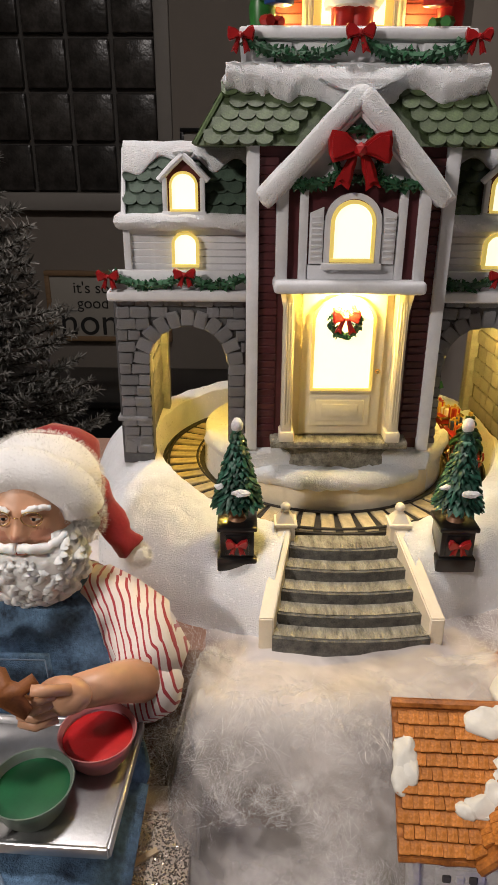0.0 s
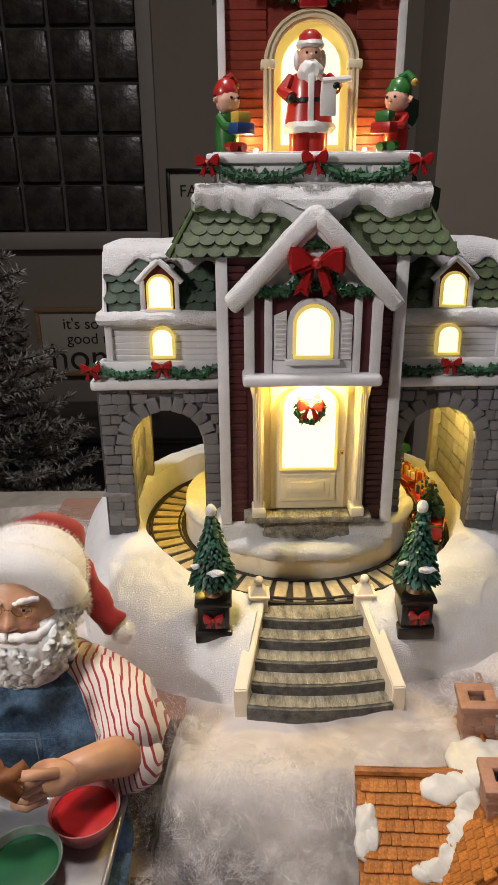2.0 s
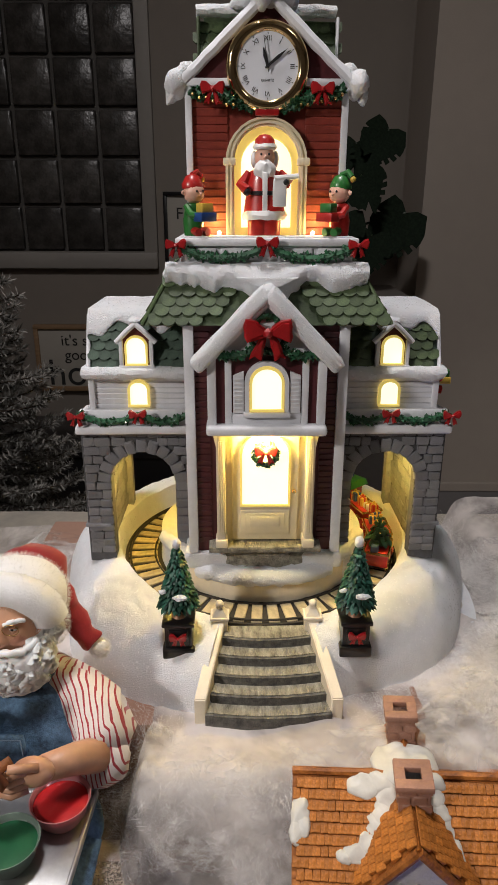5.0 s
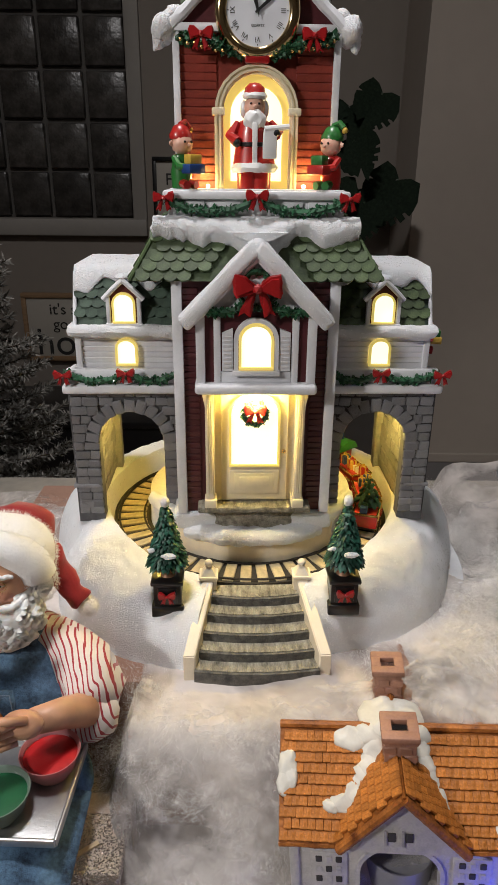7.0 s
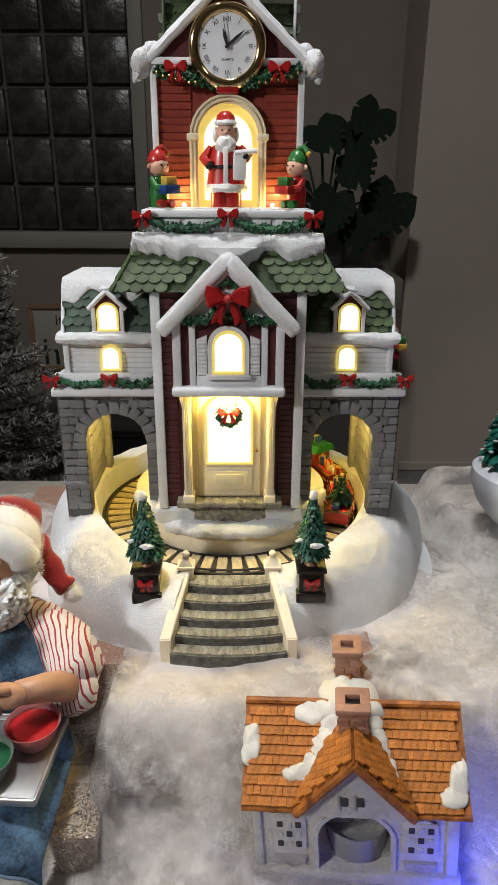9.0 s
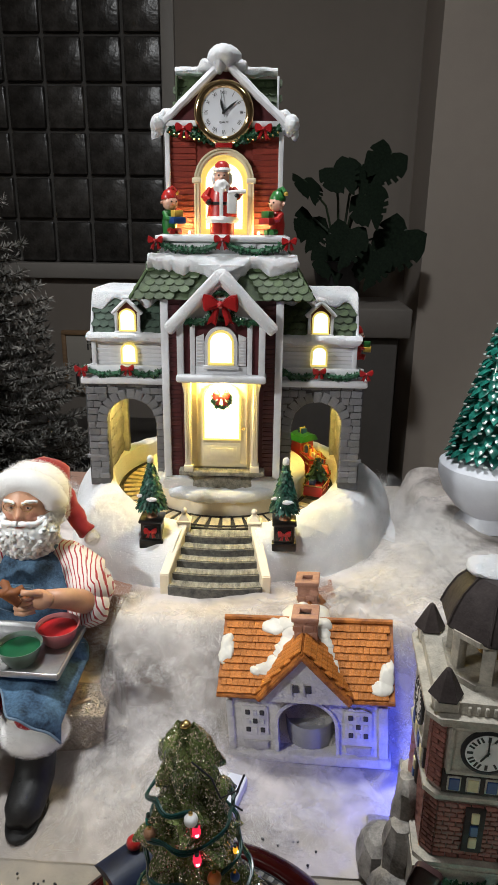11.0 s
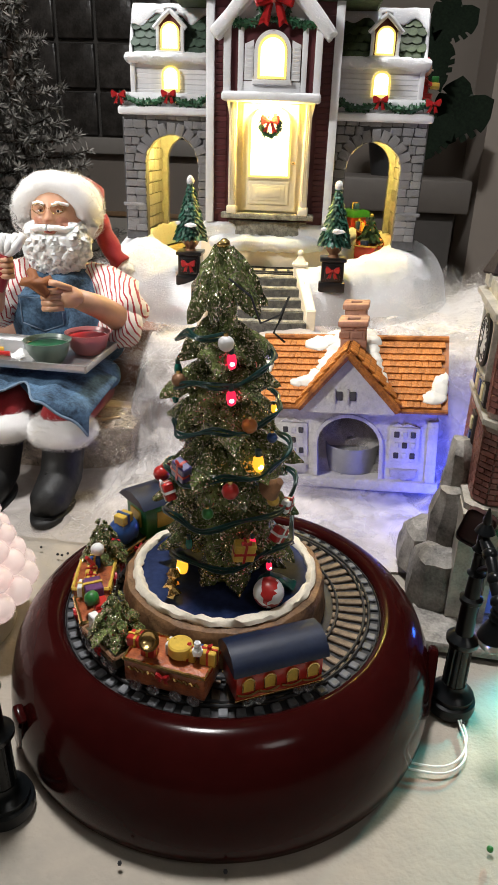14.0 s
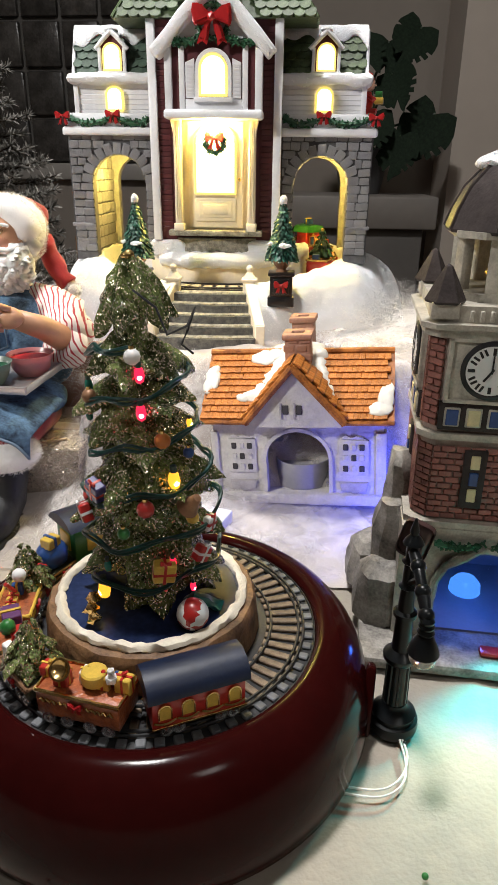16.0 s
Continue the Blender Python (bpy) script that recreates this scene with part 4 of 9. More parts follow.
def build_tower():
    W = 0.046
    hp("tower_wall", box(-W, W, -0.016, 0.088, 0.1445, 0.2915), RED_DARK, "maroon clapboard tower wall")
    hp("snow_bank", lumpy(fine(box(-0.0500, 0.0500, -0.0190, 0.088, 0.1325, 0.1452, 0.0030, 3), 2), 0.0008, 0.006, 4), SNOW)
    me = None
    for s in (-1, 1):
        for j in range(36):
            z = 0.1530 + j * 0.0037
            m = LOW @ pose(s * 0.0372, -0.0162, z, 9)
            if me is None:
                ob = part("siding_board", box(-0.0048, 0.0048, -0.0007, 0.0007, -0.0018, 0.0018, 0.0003, 1), RED_DARK, house)
                ob.matrix_basis, me = m, ob.data
            else:
                piece("siding_board", me, house, m)
        hp("corner_post", box(*sorted((s * 0.0412, s * 0.0470)), -0.0195, -0.008, 0.1450, 0.2905, 0.0006), TRIM, "white corner post")
    # bay over the door
    hp("bay", box(-0.0320, 0.0320, -0.0265, -0.015, 0.2300, 0.2820), RED_DARK)
    for s in (-1, 1):
        hp("bay_post", box(*sorted((s * 0.0285, s * 0.0335)), -0.0295, -0.0165, 0.2310, 0.2790, 0.0005), TRIM)
        hp("bay_strip", box(*sorted((s * 0.0198, s * 0.0236)), -0.0285, -0.0260, 0.2325, 0.2755, 0.0004), TRIM)
        pts = [(s * 0.0190, 0.2400), (s * 0.0190, 0.2615), (s * 0.0130, 0.2640), (s * 0.0130, 0.2400)]
        sh = hp("shutter", prism(pts, -0.0290, -0.0262), TRIM, "white louvred shutter")
        for j in range(8):
            z = 0.2425 + j * 0.0024
            m = pose(s * 0.0160, -0.0292, z, 25)
            if j == 0 and s < 0:
                ob = part("slat", box(-0.0022, 0.0022, -0.0004, 0.0004, -0.0008, 0.0008, 0.0001, 1), TRIM, sh)
                ob.matrix_basis = m
                slat = ob.data
                build_tower.slat = slat
            else:
                piece("slat", build_tower.slat, sh, m)
    hp("window_panel", box(-0.0196, 0.0196, -0.0280, -0.0258, 0.2330, 0.2395, 0.0004), TRIM)
    window_arched(0, 0.0082, 0.2425, 0.2575, 0.2655, -0.0285, 0.0016, "window", AMBER)
    hp("window_frame", arch_ring(0, 0.0100, 0.2405, 0.2575, 0.2675, 0.0025, -0.0300, -0.0262), TRIM)
    hp("window_sill", box(-0.0135, 0.0135, -0.0310, -0.0270, 0.2375, 0.2405, 0.0006), TRIM)
    # canopy
    hp("canopy", lumpy(fine(box(-0.0345, 0.0345, -0.0335, -0.0150, 0.2268, 0.2330, 0.0022, 3), 1), 0.0003, 0.006), TRIM, "white canopy over the door")
    # door surround with pilasters and door
    hp("door_recess", box(-0.0292, 0.0292, -0.0170, -0.0155, 0.150, 0.2272), CREAM)
    for s in (-1, 1):
        p = hp("pilaster", box(*sorted((s * 0.0240, s * 0.0292)), -0.0262, -0.0168, 0.1560, 0.2268, 0.0007), IVORY, "cream pilaster")
        for x in (0.0254, 0.0266, 0.0278):
            part("flute", box(s * x - 0.00028, s * x + 0.00028, -0.0268, -0.0260, 0.1620, 0.2220, 0.0001, 1), IVORY, p)
        part("pilaster_base", box(*sorted((s * 0.0228, s * 0.0302)), -0.0276, -0.0168, 0.1525, 0.1580, 0.0008), IVORY, p)
        hp("corbel", prism([(s * 0.0240, 0.2268), (s * 0.0310, 0.2268), (s * 0.0292, 0.2180), (s * 0.0288, 0.2090), (s * 0.0240, 0.2090)][::int(s)], -0.0262, -0.0172), IVORY)
    d = hp("door", box(-0.0200, 0.0200, -0.0196, -0.0168, 0.1545, 0.2262, 0.0005), CREAM, "cream panelled front door with lit glass")
    part("door_pane", prism(arch_line(0, 0.0138, 0.1790, 0.2120, 0.2235), -0.0206, -0.0192), GLOW, d, "bright warm lit glass")
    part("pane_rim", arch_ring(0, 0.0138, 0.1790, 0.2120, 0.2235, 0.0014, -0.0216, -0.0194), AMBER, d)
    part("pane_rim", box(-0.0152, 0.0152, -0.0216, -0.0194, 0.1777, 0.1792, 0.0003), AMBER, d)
    part("door_panel", box(-0.0154, 0.0154, -0.0208, -0.0194, 0.1766, 0.1783, 0.0003), CREAM, d)
    for k, (w, z0, z1) in enumerate(((0.0150, 0.1590, 0.1750), (0.0122, 0.1618, 0.1730), (0.0092, 0.1640, 0.1710))):
        part("door_panel", box(-w, w, -0.0206 - 0.0005 * k, -0.0194, z0, z1, 0.0006), CREAM, d)
    part("door_knob", ball(0.0176, -0.0216, 0.1880, 0.0013, 2), GOLD, d, "gold door knob")
    hp("door_light", ball(0, -0.0245, 0.2258, 0.0018, 2), BULB, "bright LED over the door")
    # wreath on the door
    rnd = random.Random(8)
    ring = [(0.0064 * math.cos(2 * math.pi * i / 24), -0.0232, 0.2125 + 0.0066 * math.sin(2 * math.pi * i / 24)) for i in range(25)]
    wr = hp("wreath", merge(tube(ring[:-1], 0.0015, 6, closed=True), leaves(ring, 0.0018, 160, 0.0024, rnd)), GARLAND, "small green wreath with a red bow")
    part("bow", bow(0, -0.0252, 0.2150, 0.0064), RED, wr)
    # steps below the door
    hp("door_step", lumpy(fine(box(-0.0345, 0.0345, -0.0270, -0.010, 0.1490, 0.1530, 0.0008), 1), 0.0003, 0.006), TREAD)
    pts = [(0.034 * math.cos(a), -0.010 + 0.0125 * math.sin(a)) for a in [math.pi + math.pi * i / 20 for i in range(21)]]
    b = BM()
    lo_ = [b.verts.new((x, y, 0.1330)) for x, y in pts]
    up_ = [b.verts.new((x, y, 0.1468)) for x, y in pts]
    b.faces.new(up_)
    b.faces.new(lo_[::-1])
    for i in range(len(pts)):
        j = (i + 1) % len(pts)
        b.faces.new((lo_[i], lo_[j], up_[j], up_[i]))
    hp("door_step", b, TREAD)
    # gable
    hp("gable_wall", prism([(-0.0320, 0.2745), (0, 0.3060), (0.0320, 0.2745)], -0.0270, -0.012), TRIM)
    hp("gable_panel", prism([(-0.0110, 0.2790), (0, 0.2985), (0.0110, 0.2790)], -0.0278, -0.0262, 0.0004), TRIM)
    for s in (-1, 1):
        a, c = Vector((s * 0.0395, -0.0280, 0.2680)), Vector((s * 0.001, -0.0280, 0.3085))
        long_, lean = (c - a).length, math.degrees(math.atan2(c.z - a.z, abs(c.x - a.x)))
        b = fine(box(-0.0020, long_, -0.0058, 0.0070, -0.0052, 0.0036, 0.0024, 3), 3)
        b = move(lumpy(lumpy(b, 0.0009, 0.008, s * 3), 0.0004, 0.002, s), pose(0, 0, 0, 0, -lean, 0))
        if s > 0:
            b = move(b, Matrix.Rotation(math.pi, 4, "Z"))
        hp("gable_snow", move(b, Matrix.Translation(a)), SNOW, "thick snow on the gable's edge")
        hp("barge_board", tube([(s * 0.0300, -0.0300, 0.2715), (0, -0.0300, 0.3015)], 0.0015, 6), TRIM)
    hp("gable_snow", lumpy(ball(0, -0.0270, 0.3074, 0.0052, 3, (1.0, 1.2, 0.8)), 0.0006, 0.005), SNOW)
    rnd = random.Random(21)
    for s in (-1, 1):
        hp("garland", garland((s * 0.0295, -0.0300, 0.2745), (s * 0.0075, -0.0300, 0.2765), 0.0024, 40 + s, 0.0025, 190), GARLAND)
    ring = [(0.0098 * math.cos(2 * math.pi * i / 24), -0.0292, 0.2850 + 0.0098 * math.sin(2 * math.pi * i / 24)) for i in range(25)]
    wr = hp("wreath", merge(tube(ring[:-1], 0.0016, 6, closed=True), leaves(ring, 0.0019, 260, 0.0024, rnd)), GARLAND, "green wreath behind a big red bow")
    part("bow", bow(0, -0.0325, 0.2865, 0.0130), BOW, wr)


def build_mid_roof():
    z0, z1 = 0.2885, 0.3165
    X0, X1, Y0, Y1 = 0.0690, 0.0530, -0.0225, -0.0075
    b = BM()
    v = [b.verts.new(p) for p in ((-X0, Y0, z0), (X0, Y0, z0), (X0, 0.105, z0), (-X0, 0.105, z0), (-X1, Y1, z1), (X1, Y1, z1), (X1, 0.09, z1), (-X1, 0.09, z1))]
    for q in ((0, 1, 5, 4), (1, 2, 6, 5), (2, 3, 7, 6), (3, 0, 4, 7), (4, 5, 6, 7), (0, 3, 2, 1)):
        b.faces.new([v[i] for i in q])
    hp("main_roof", b, SHINGLE)
    up, out = Vector((0, Y1 - Y0, z1 - z0)), Vector((0, -(z1 - z0), Y1 - Y0))
    h = up.length

    def keep(u, vv):
        x = -X0 + u
        lim = X0 - (X0 - X1) * vv / h
        return abs(x) < lim - 0.002 and vv < h - 0.002 and abs(x) > max(0.006, 0.036 - vv * 1.05)
    shingles(house, shingle_big, (-X0, Y0, z0), (1, 0, 0), up, out, 2 * X0, h, 0.0074, 0.0055, keep)
    # side slopes
    for s in (-1, 1):
        ups, outs = Vector((-s * (X0 - X1), 0, z1 - z0)), Vector((s * (z1 - z0), 0, X0 - X1))
        shingles(house, shingle_big, (s * X0, Y0 if s > 0 else 0.09, z0), (0, s, 0), ups, outs, 0.112, ups.length, 0.0080, 0.0062, lambda u, vv: 0.004 + 0.5 * vv < u < 0.108 - 0.5 * vv)
        hp("hip_trim", tube([(s * X0, Y0, z0 + 0.0005), (s * X1, Y1, z1)], 0.0011, 6), SHINGLE)
    # snow on its upper edge
    pts = dense([(-X1 - 0.0015, 0.06, z1 - 0.002), (-X1 - 0.0015, Y1 - 0.002, z1 - 0.002), (X1 + 0.0015, Y1 - 0.002, z1 - 0.002), (X1 + 0.0015, 0.06, z1 - 0.002)], 0.0022)
    hp("roof_snow", snow_band(pts, 0.0036, 0.0030, 12, 7.0, 0.95), SNOW, "lobed snow along the upper roof edge")
    b = BM()
    rows = []
    dn = Vector((0, Y0 - Y1, z0 - z1)).normalized()
    ou = Vector((0, -(z1 - z0), Y1 - Y0)).normalized()
    ou = ou if ou.y < 0 else -ou
    for i in range(91):
        u = -1 + 2 * i / 90
        x = u * (X1 + 0.0030)
        drop = 0.0078 + 0.0058 * (0.5 + 0.5 * math.sin(x * 175 + 0.8)) + 0.0035 * noise.noise(Vector((x * 95, 0, 2))) + 0.0014 * noise.noise(Vector((x * 260, 0, 5)))
        if abs(x) < 0.022:
            drop += 0.011 * (1 - abs(x) / 0.022)
        row = []
        top, foot = Vector((x, -0.0080, z1 + 0.0048)), Vector((x, Y1, z1)) + dn * drop + ou * 0.0004
        for k in range(12):
            f = k / 11
            row.append(b.verts.new(top.lerp(foot, f) + Vector((0, -0.0072, 0.0016)) * math.sin(math.pi * f ** 0.85) ** 0.62 * (1 - 0.25 * f)))
        rows.append(row)
    for a, c in zip(rows, rows[1:]):
        for k in range(11):
            b.faces.new((a[k], a[k + 1], c[k + 1], c[k]))
    bmesh.ops.recalc_face_normals(b, faces=b.faces)
    hp("roof_snow", lumpy(b, 0.0007, 0.003, 2), SNOW, "scalloped snow over the green shingles", smooth=180)
    b = fine(box(-X1, X1, Y1, 0.09, z1 - 0.004, z1 + 0.0035, 0.0015), 3)
    hp("roof_snow", lumpy(b, 0.0008, 0.008, 4), SNOW)
    b = BM()
    # snow that runs down to the gable
    prof = [(0.0165, 0.3140), (0.0135, 0.3130), (0.0085, 0.3105), (0, 0.3085), (-0.0085, 0.3105), (-0.0135, 0.3130), (-0.0165, 0.3140)]
    b = prism(prof, -0.0235, -0.006)
    hp("roof_snow", lumpy(fine(b, 2), 0.0007, 0.005, 9), SNOW)
    # balcony
    bl = hp("balcony", box(-0.0475, 0.0475, -0.0095, 0.088, 0.3190, 0.3300, 0.0006), TRIM, "white balcony wall with garlands")
    part("cap", box(-0.0502, 0.0502, -0.0125, 0.090, 0.3298, 0.3342, 0.0010), TRIM, bl)
    part("foot", box(-0.0490, 0.0490, -0.0110, 0.089, 0.3190, 0.3215, 0.0006), TRIM, bl)
    for x in (-0.0365, -0.0165, 0.0165, 0.0365):
        part("panel", box(x - 0.0085, x + 0.0085, -0.0105, -0.0092, 0.3228, 0.3288, 0.0004), TRIM, bl)
    for s in (-1, 1):
        hp("garland", garland((s * 0.0475, -0.0125, 0.3290), (s * 0.0015, -0.0125, 0.3290), 0.0056, 60 + s, 0.0027, 210), GARLAND)
        hp("bow", bow(s * 0.0495, -0.0140, 0.3305, 0.0055), BOW, "glossy red bow")
    hp("bow", bow(0, -0.0150, 0.3315, 0.0060), BOW, "glossy red bow")
    hp("balcony_snow", lumpy(fine(box(-0.0470, 0.0470, -0.0100, 0.012, 0.3335, 0.3350, 0.0004), 3), 0.0006, 0.006), SNOW)


def build_top():
    W, Yf = 0.0430, 0.0120
    hp("upper_wall", box(-W, W, Yf, 0.080, 0.3330, 0.4130), RED_BRICK, "red clapboard upper wall")
    me = None
    for j in range(19):
        for s in (-1, 1):
            z = 0.3370 + j * 0.0041
            m = LOW @ pose(s * 0.0310, Yf - 0.0003, z, 9)
            if me is None:
                ob = part("siding_board", box(-0.0098, 0.0098, -0.0008, 0.0008, -0.0020, 0.0020, 0.0003, 1), RED_BRICK, house)
                ob.matrix_basis, me = m, ob.data
            else:
                piece("siding_board", me, house, m)
    for s in (-1, 1):
        hp("corner_post", box(*sorted((s * 0.0405, s * 0.0442)), Yf - 0.0035, Yf + 0.006, 0.3340, 0.4110, 0.0005), TRIM)
        hp("corner_post", box(*sorted((s * 0.0405, s * 0.0442)), 0.074, 0.083, 0.3340, 0.4110, 0.0005), TRIM)
    # arched doorway
    hp("arch_surround", arch_ring(0, 0.0178, 0.3345, 0.3735, 0.3915, 0.0048, Yf - 0.0048, Yf + 0.002), CREAM, "cream moulded arch")
    hp("arch_moulding", arch_ring(0, 0.0190, 0.3345, 0.3735, 0.3927, 0.0012, Yf - 0.0060, Yf - 0.003), CREAM)
    hp("arch_moulding", arch_ring(0, 0.0212, 0.3345, 0.3735, 0.3949, 0.0012, Yf - 0.0060, Yf - 0.003), CREAM)
    for s in (-1, 1):
        hp("capital", box(*sorted((s * 0.0170, s * 0.0240)), Yf - 0.0066, Yf, 0.3715, 0.3755, 0.0008), CREAM)
    # arch back glows by its own material, as painted light round the pane
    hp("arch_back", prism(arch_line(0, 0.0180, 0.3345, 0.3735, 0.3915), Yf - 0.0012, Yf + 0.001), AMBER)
    hp("arch_pane", prism(arch_line(0, 0.0140, 0.3390, 0.3720, 0.3860), Yf - 0.0022, Yf), GLOW, "bright warm lit arch")
    for s in (-1, 1):
        for x in (0.0265, 0.0335):
            hp("led_bulb", ball(s * x, 0.0055, 0.3362, 0.0012, 1), BULB)
    # tie beam, garland, gable
    hp("tie_beam", box(-0.0455, 0.0455, Yf - 0.0045, Yf + 0.004, 0.4105, 0.4145, 0.0008), TRIM)
    hp("gable_wall", prism([(-0.0440, 0.4130), (0, 0.4520), (0.0440, 0.4130)], Yf - 0.001, 0.080), RED_DARK)
    for s in (-1, 1):
        b = tube(dense([(s * 0.0475, Yf - 0.0030, 0.4110), (0, Yf - 0.0030, 0.4535)], 0.003), 0.0030, 8)
        hp("barge_board", lumpy(b, 0.0004, 0.005, s), TRIM)
        hp("gable_roof", prism([(s * 0.0480, 0.4130), (s * 0.0465, 0.4155), (0, 0.4575), (0, 0.4535)][::int(s)], Yf - 0.002, 0.078), SHINGLE)
        hp("eave_snow", lumpy(lumpy(merge(ball(s * 0.0485, Yf + 0.002, 0.4125, 0.0066, 3, (0.95, 1.6, 1.15)), ball(s * 0.0430, Yf + 0.003, 0.4185, 0.0050, 3, (1.3, 1.5, 0.8)), ball(s * 0.0520, Yf + 0.002, 0.4070, 0.0036, 3, (0.8, 1.3, 1.4))), 0.0016, 0.005, s), 0.0006, 0.0018, s), SNOW, "lump of snow on the eave")
        hp("garland", garland((s * 0.0400, Yf - 0.0050, 0.4085), (s * 0.0240, Yf - 0.0050, 0.4062), 0.0012, 80 + s, 0.0030, 150), GARLAND)
        hp("garland", garland((s * 0.0240, Yf - 0.0050, 0.4062), (s * 0.0060, Yf - 0.0050, 0.4010), 0.0014, 90 + s, 0.0030, 170), GARLAND)
        hp("bow", bow(s * 0.0290, Yf - 0.0085, 0.4085, 0.0062), BOW, "glossy red bow")
        for k in range(7):
            hp("gold_berry", ball(s * (0.018 + 0.0036 * k), Yf - 0.0085, 0.4015 + 0.0008 * k - 0.001 * (k % 2), 0.0010, 1), GOLD)
    hp("bow", box(-0.0065, 0.0065, Yf - 0.0080, Yf - 0.004, 0.3960, 0.3998, 0.0010), BOW)
    # cross roof behind the gable
    hp("cross_roof", prism([(-0.0370, 0.4140), (-0.0345, 0.4500), (0.0385, 0.4480), (0.0410, 0.4140)], 0.042, 0.070), SHINGLE)
    up, out = Vector((0, 0.010, 0.036)), Vector((0, -0.036, 0.010))
    shingles(house, shingle_small[1], (-0.037, 0.0285, 0.4135), (1, 0, 0), up, out, 0.077, 0.036, 0.0066, 0.0056, lambda u, vv: vv < 0.034 and abs(u - 0.0375) > 0.002)
    for s in (-1, 1):
        hp("roof_edge", box(*sorted((s * 0.0375 + 0.001, s * 0.0392 + 0.001)), 0.030, 0.071, 0.4145, 0.4480, 0.0008), SHINGLE if s < 0 else TRIM)
        pts = dense([(s * 0.0385, 0.034, 0.4510), (s * 0.012, 0.034, 0.4520)], 0.003)
        hp("roof_snow", snow_band(pts, 0.0036, 0.003, 10, s * 2.0, 0.8), SNOW)
    hp("ridge_snow", lumpy(lumpy(merge(ball(-0.0005, 0.018, 0.4560, 0.0120, 3, (1.05, 1.5, 0.80)), ball(-0.0125, 0.016, 0.4505, 0.0058, 3, (1.2, 1.4, 0.9)), ball(0.0100, 0.016, 0.4510, 0.0060, 3, (1.1, 1.4, 0.9)), ball(-0.0030, 0.006, 0.4500, 0.0045, 3, (1.0, 1.0, 1.3))), 0.0017, 0.006, 3), 0.0006, 0.0018, 2), SNOW, "heap of snow on the ridge")
    # the clock
    clock = part("clock", lathe([(0.0, 0.0), (0.0218, 0.0), (0.0222, 0.0016), (0.0214, 0.0038), (0.0190, 0.0052), (0.0166, 0.0046), (0.0160, 0.0034), (0.0, 0.0034)], 64), BEZEL, house, "round quartz clock with a gold bezel", at=LOW @ pose(0, Yf - 0.0035, 0.4195, 90), smooth=50)
    part("dial", lathe([(0, 0.0030), (0.0161, 0.0030), (0.0161, 0.0036), (0, 0.0036)], 48), DIAL, clock, "white dial with Roman numerals")
    numerals = ["XII", "I", "II", "III", "IIII", "V", "VI", "VII", "VIII", "IX", "X", "XI"]
    for i, tx in enumerate(numerals):
        a = -2 * math.pi * i / 12
        words("numeral", tx, 0.0034, INK, clock, Matrix.Translation((0.0128 * math.sin(-a), 0.0128 * math.cos(a), 0.00370)) @ Matrix.Rotation(a, 4, "Z"), 0.00005)
    for i in range(60):
        a = 2 * math.pi * i / 60
        if i % 5:
            continue
        part("minute_mark", box(-0.00018, 0.00018, 0.0148, 0.0156, 0.0036, 0.0038), INK, clock, at=Matrix.Rotation(-a, 4, "Z"), smooth=0)
    words("dial_word", "QUARTZ", 0.0017, INK, clock, Matrix.Translation((0, -0.0066, 0.0037)), 0.00005)
    part("hour_pointer", prism([(-0.0005, -0.001), (-0.0010, 0.005), (0, 0.0092), (0.0010, 0.005), (0.0005, -0.001)], -0.0002, 0.0002), INK, clock, at=pose(0, 0, 0.0042) @ Matrix.Rotation(radians(16), 4, "Z") @ pose(0, 0, 0, -90))
    part("minute_pointer", prism([(-0.0005, -0.0016), (-0.0008, 0.007), (0, 0.0132), (0.0008, 0.007), (0.0005, -0.0016)], -0.0002, 0.0002), INK, clock, at=pose(0, 0, 0.0047) @ Matrix.Rotation(radians(-52), 4, "Z") @ pose(0, 0, 0, -90))
    part("second_pointer", box(-0.00016, 0.00016, -0.003, 0.0142, 0.0051, 0.0053), INK, clock, at=Matrix.Rotation(radians(9), 4, "Z"), smooth=0)
    part("pin", cyl(0, 0, 0.0036, 0.0058, 0.0010, seg=12), INK, clock)


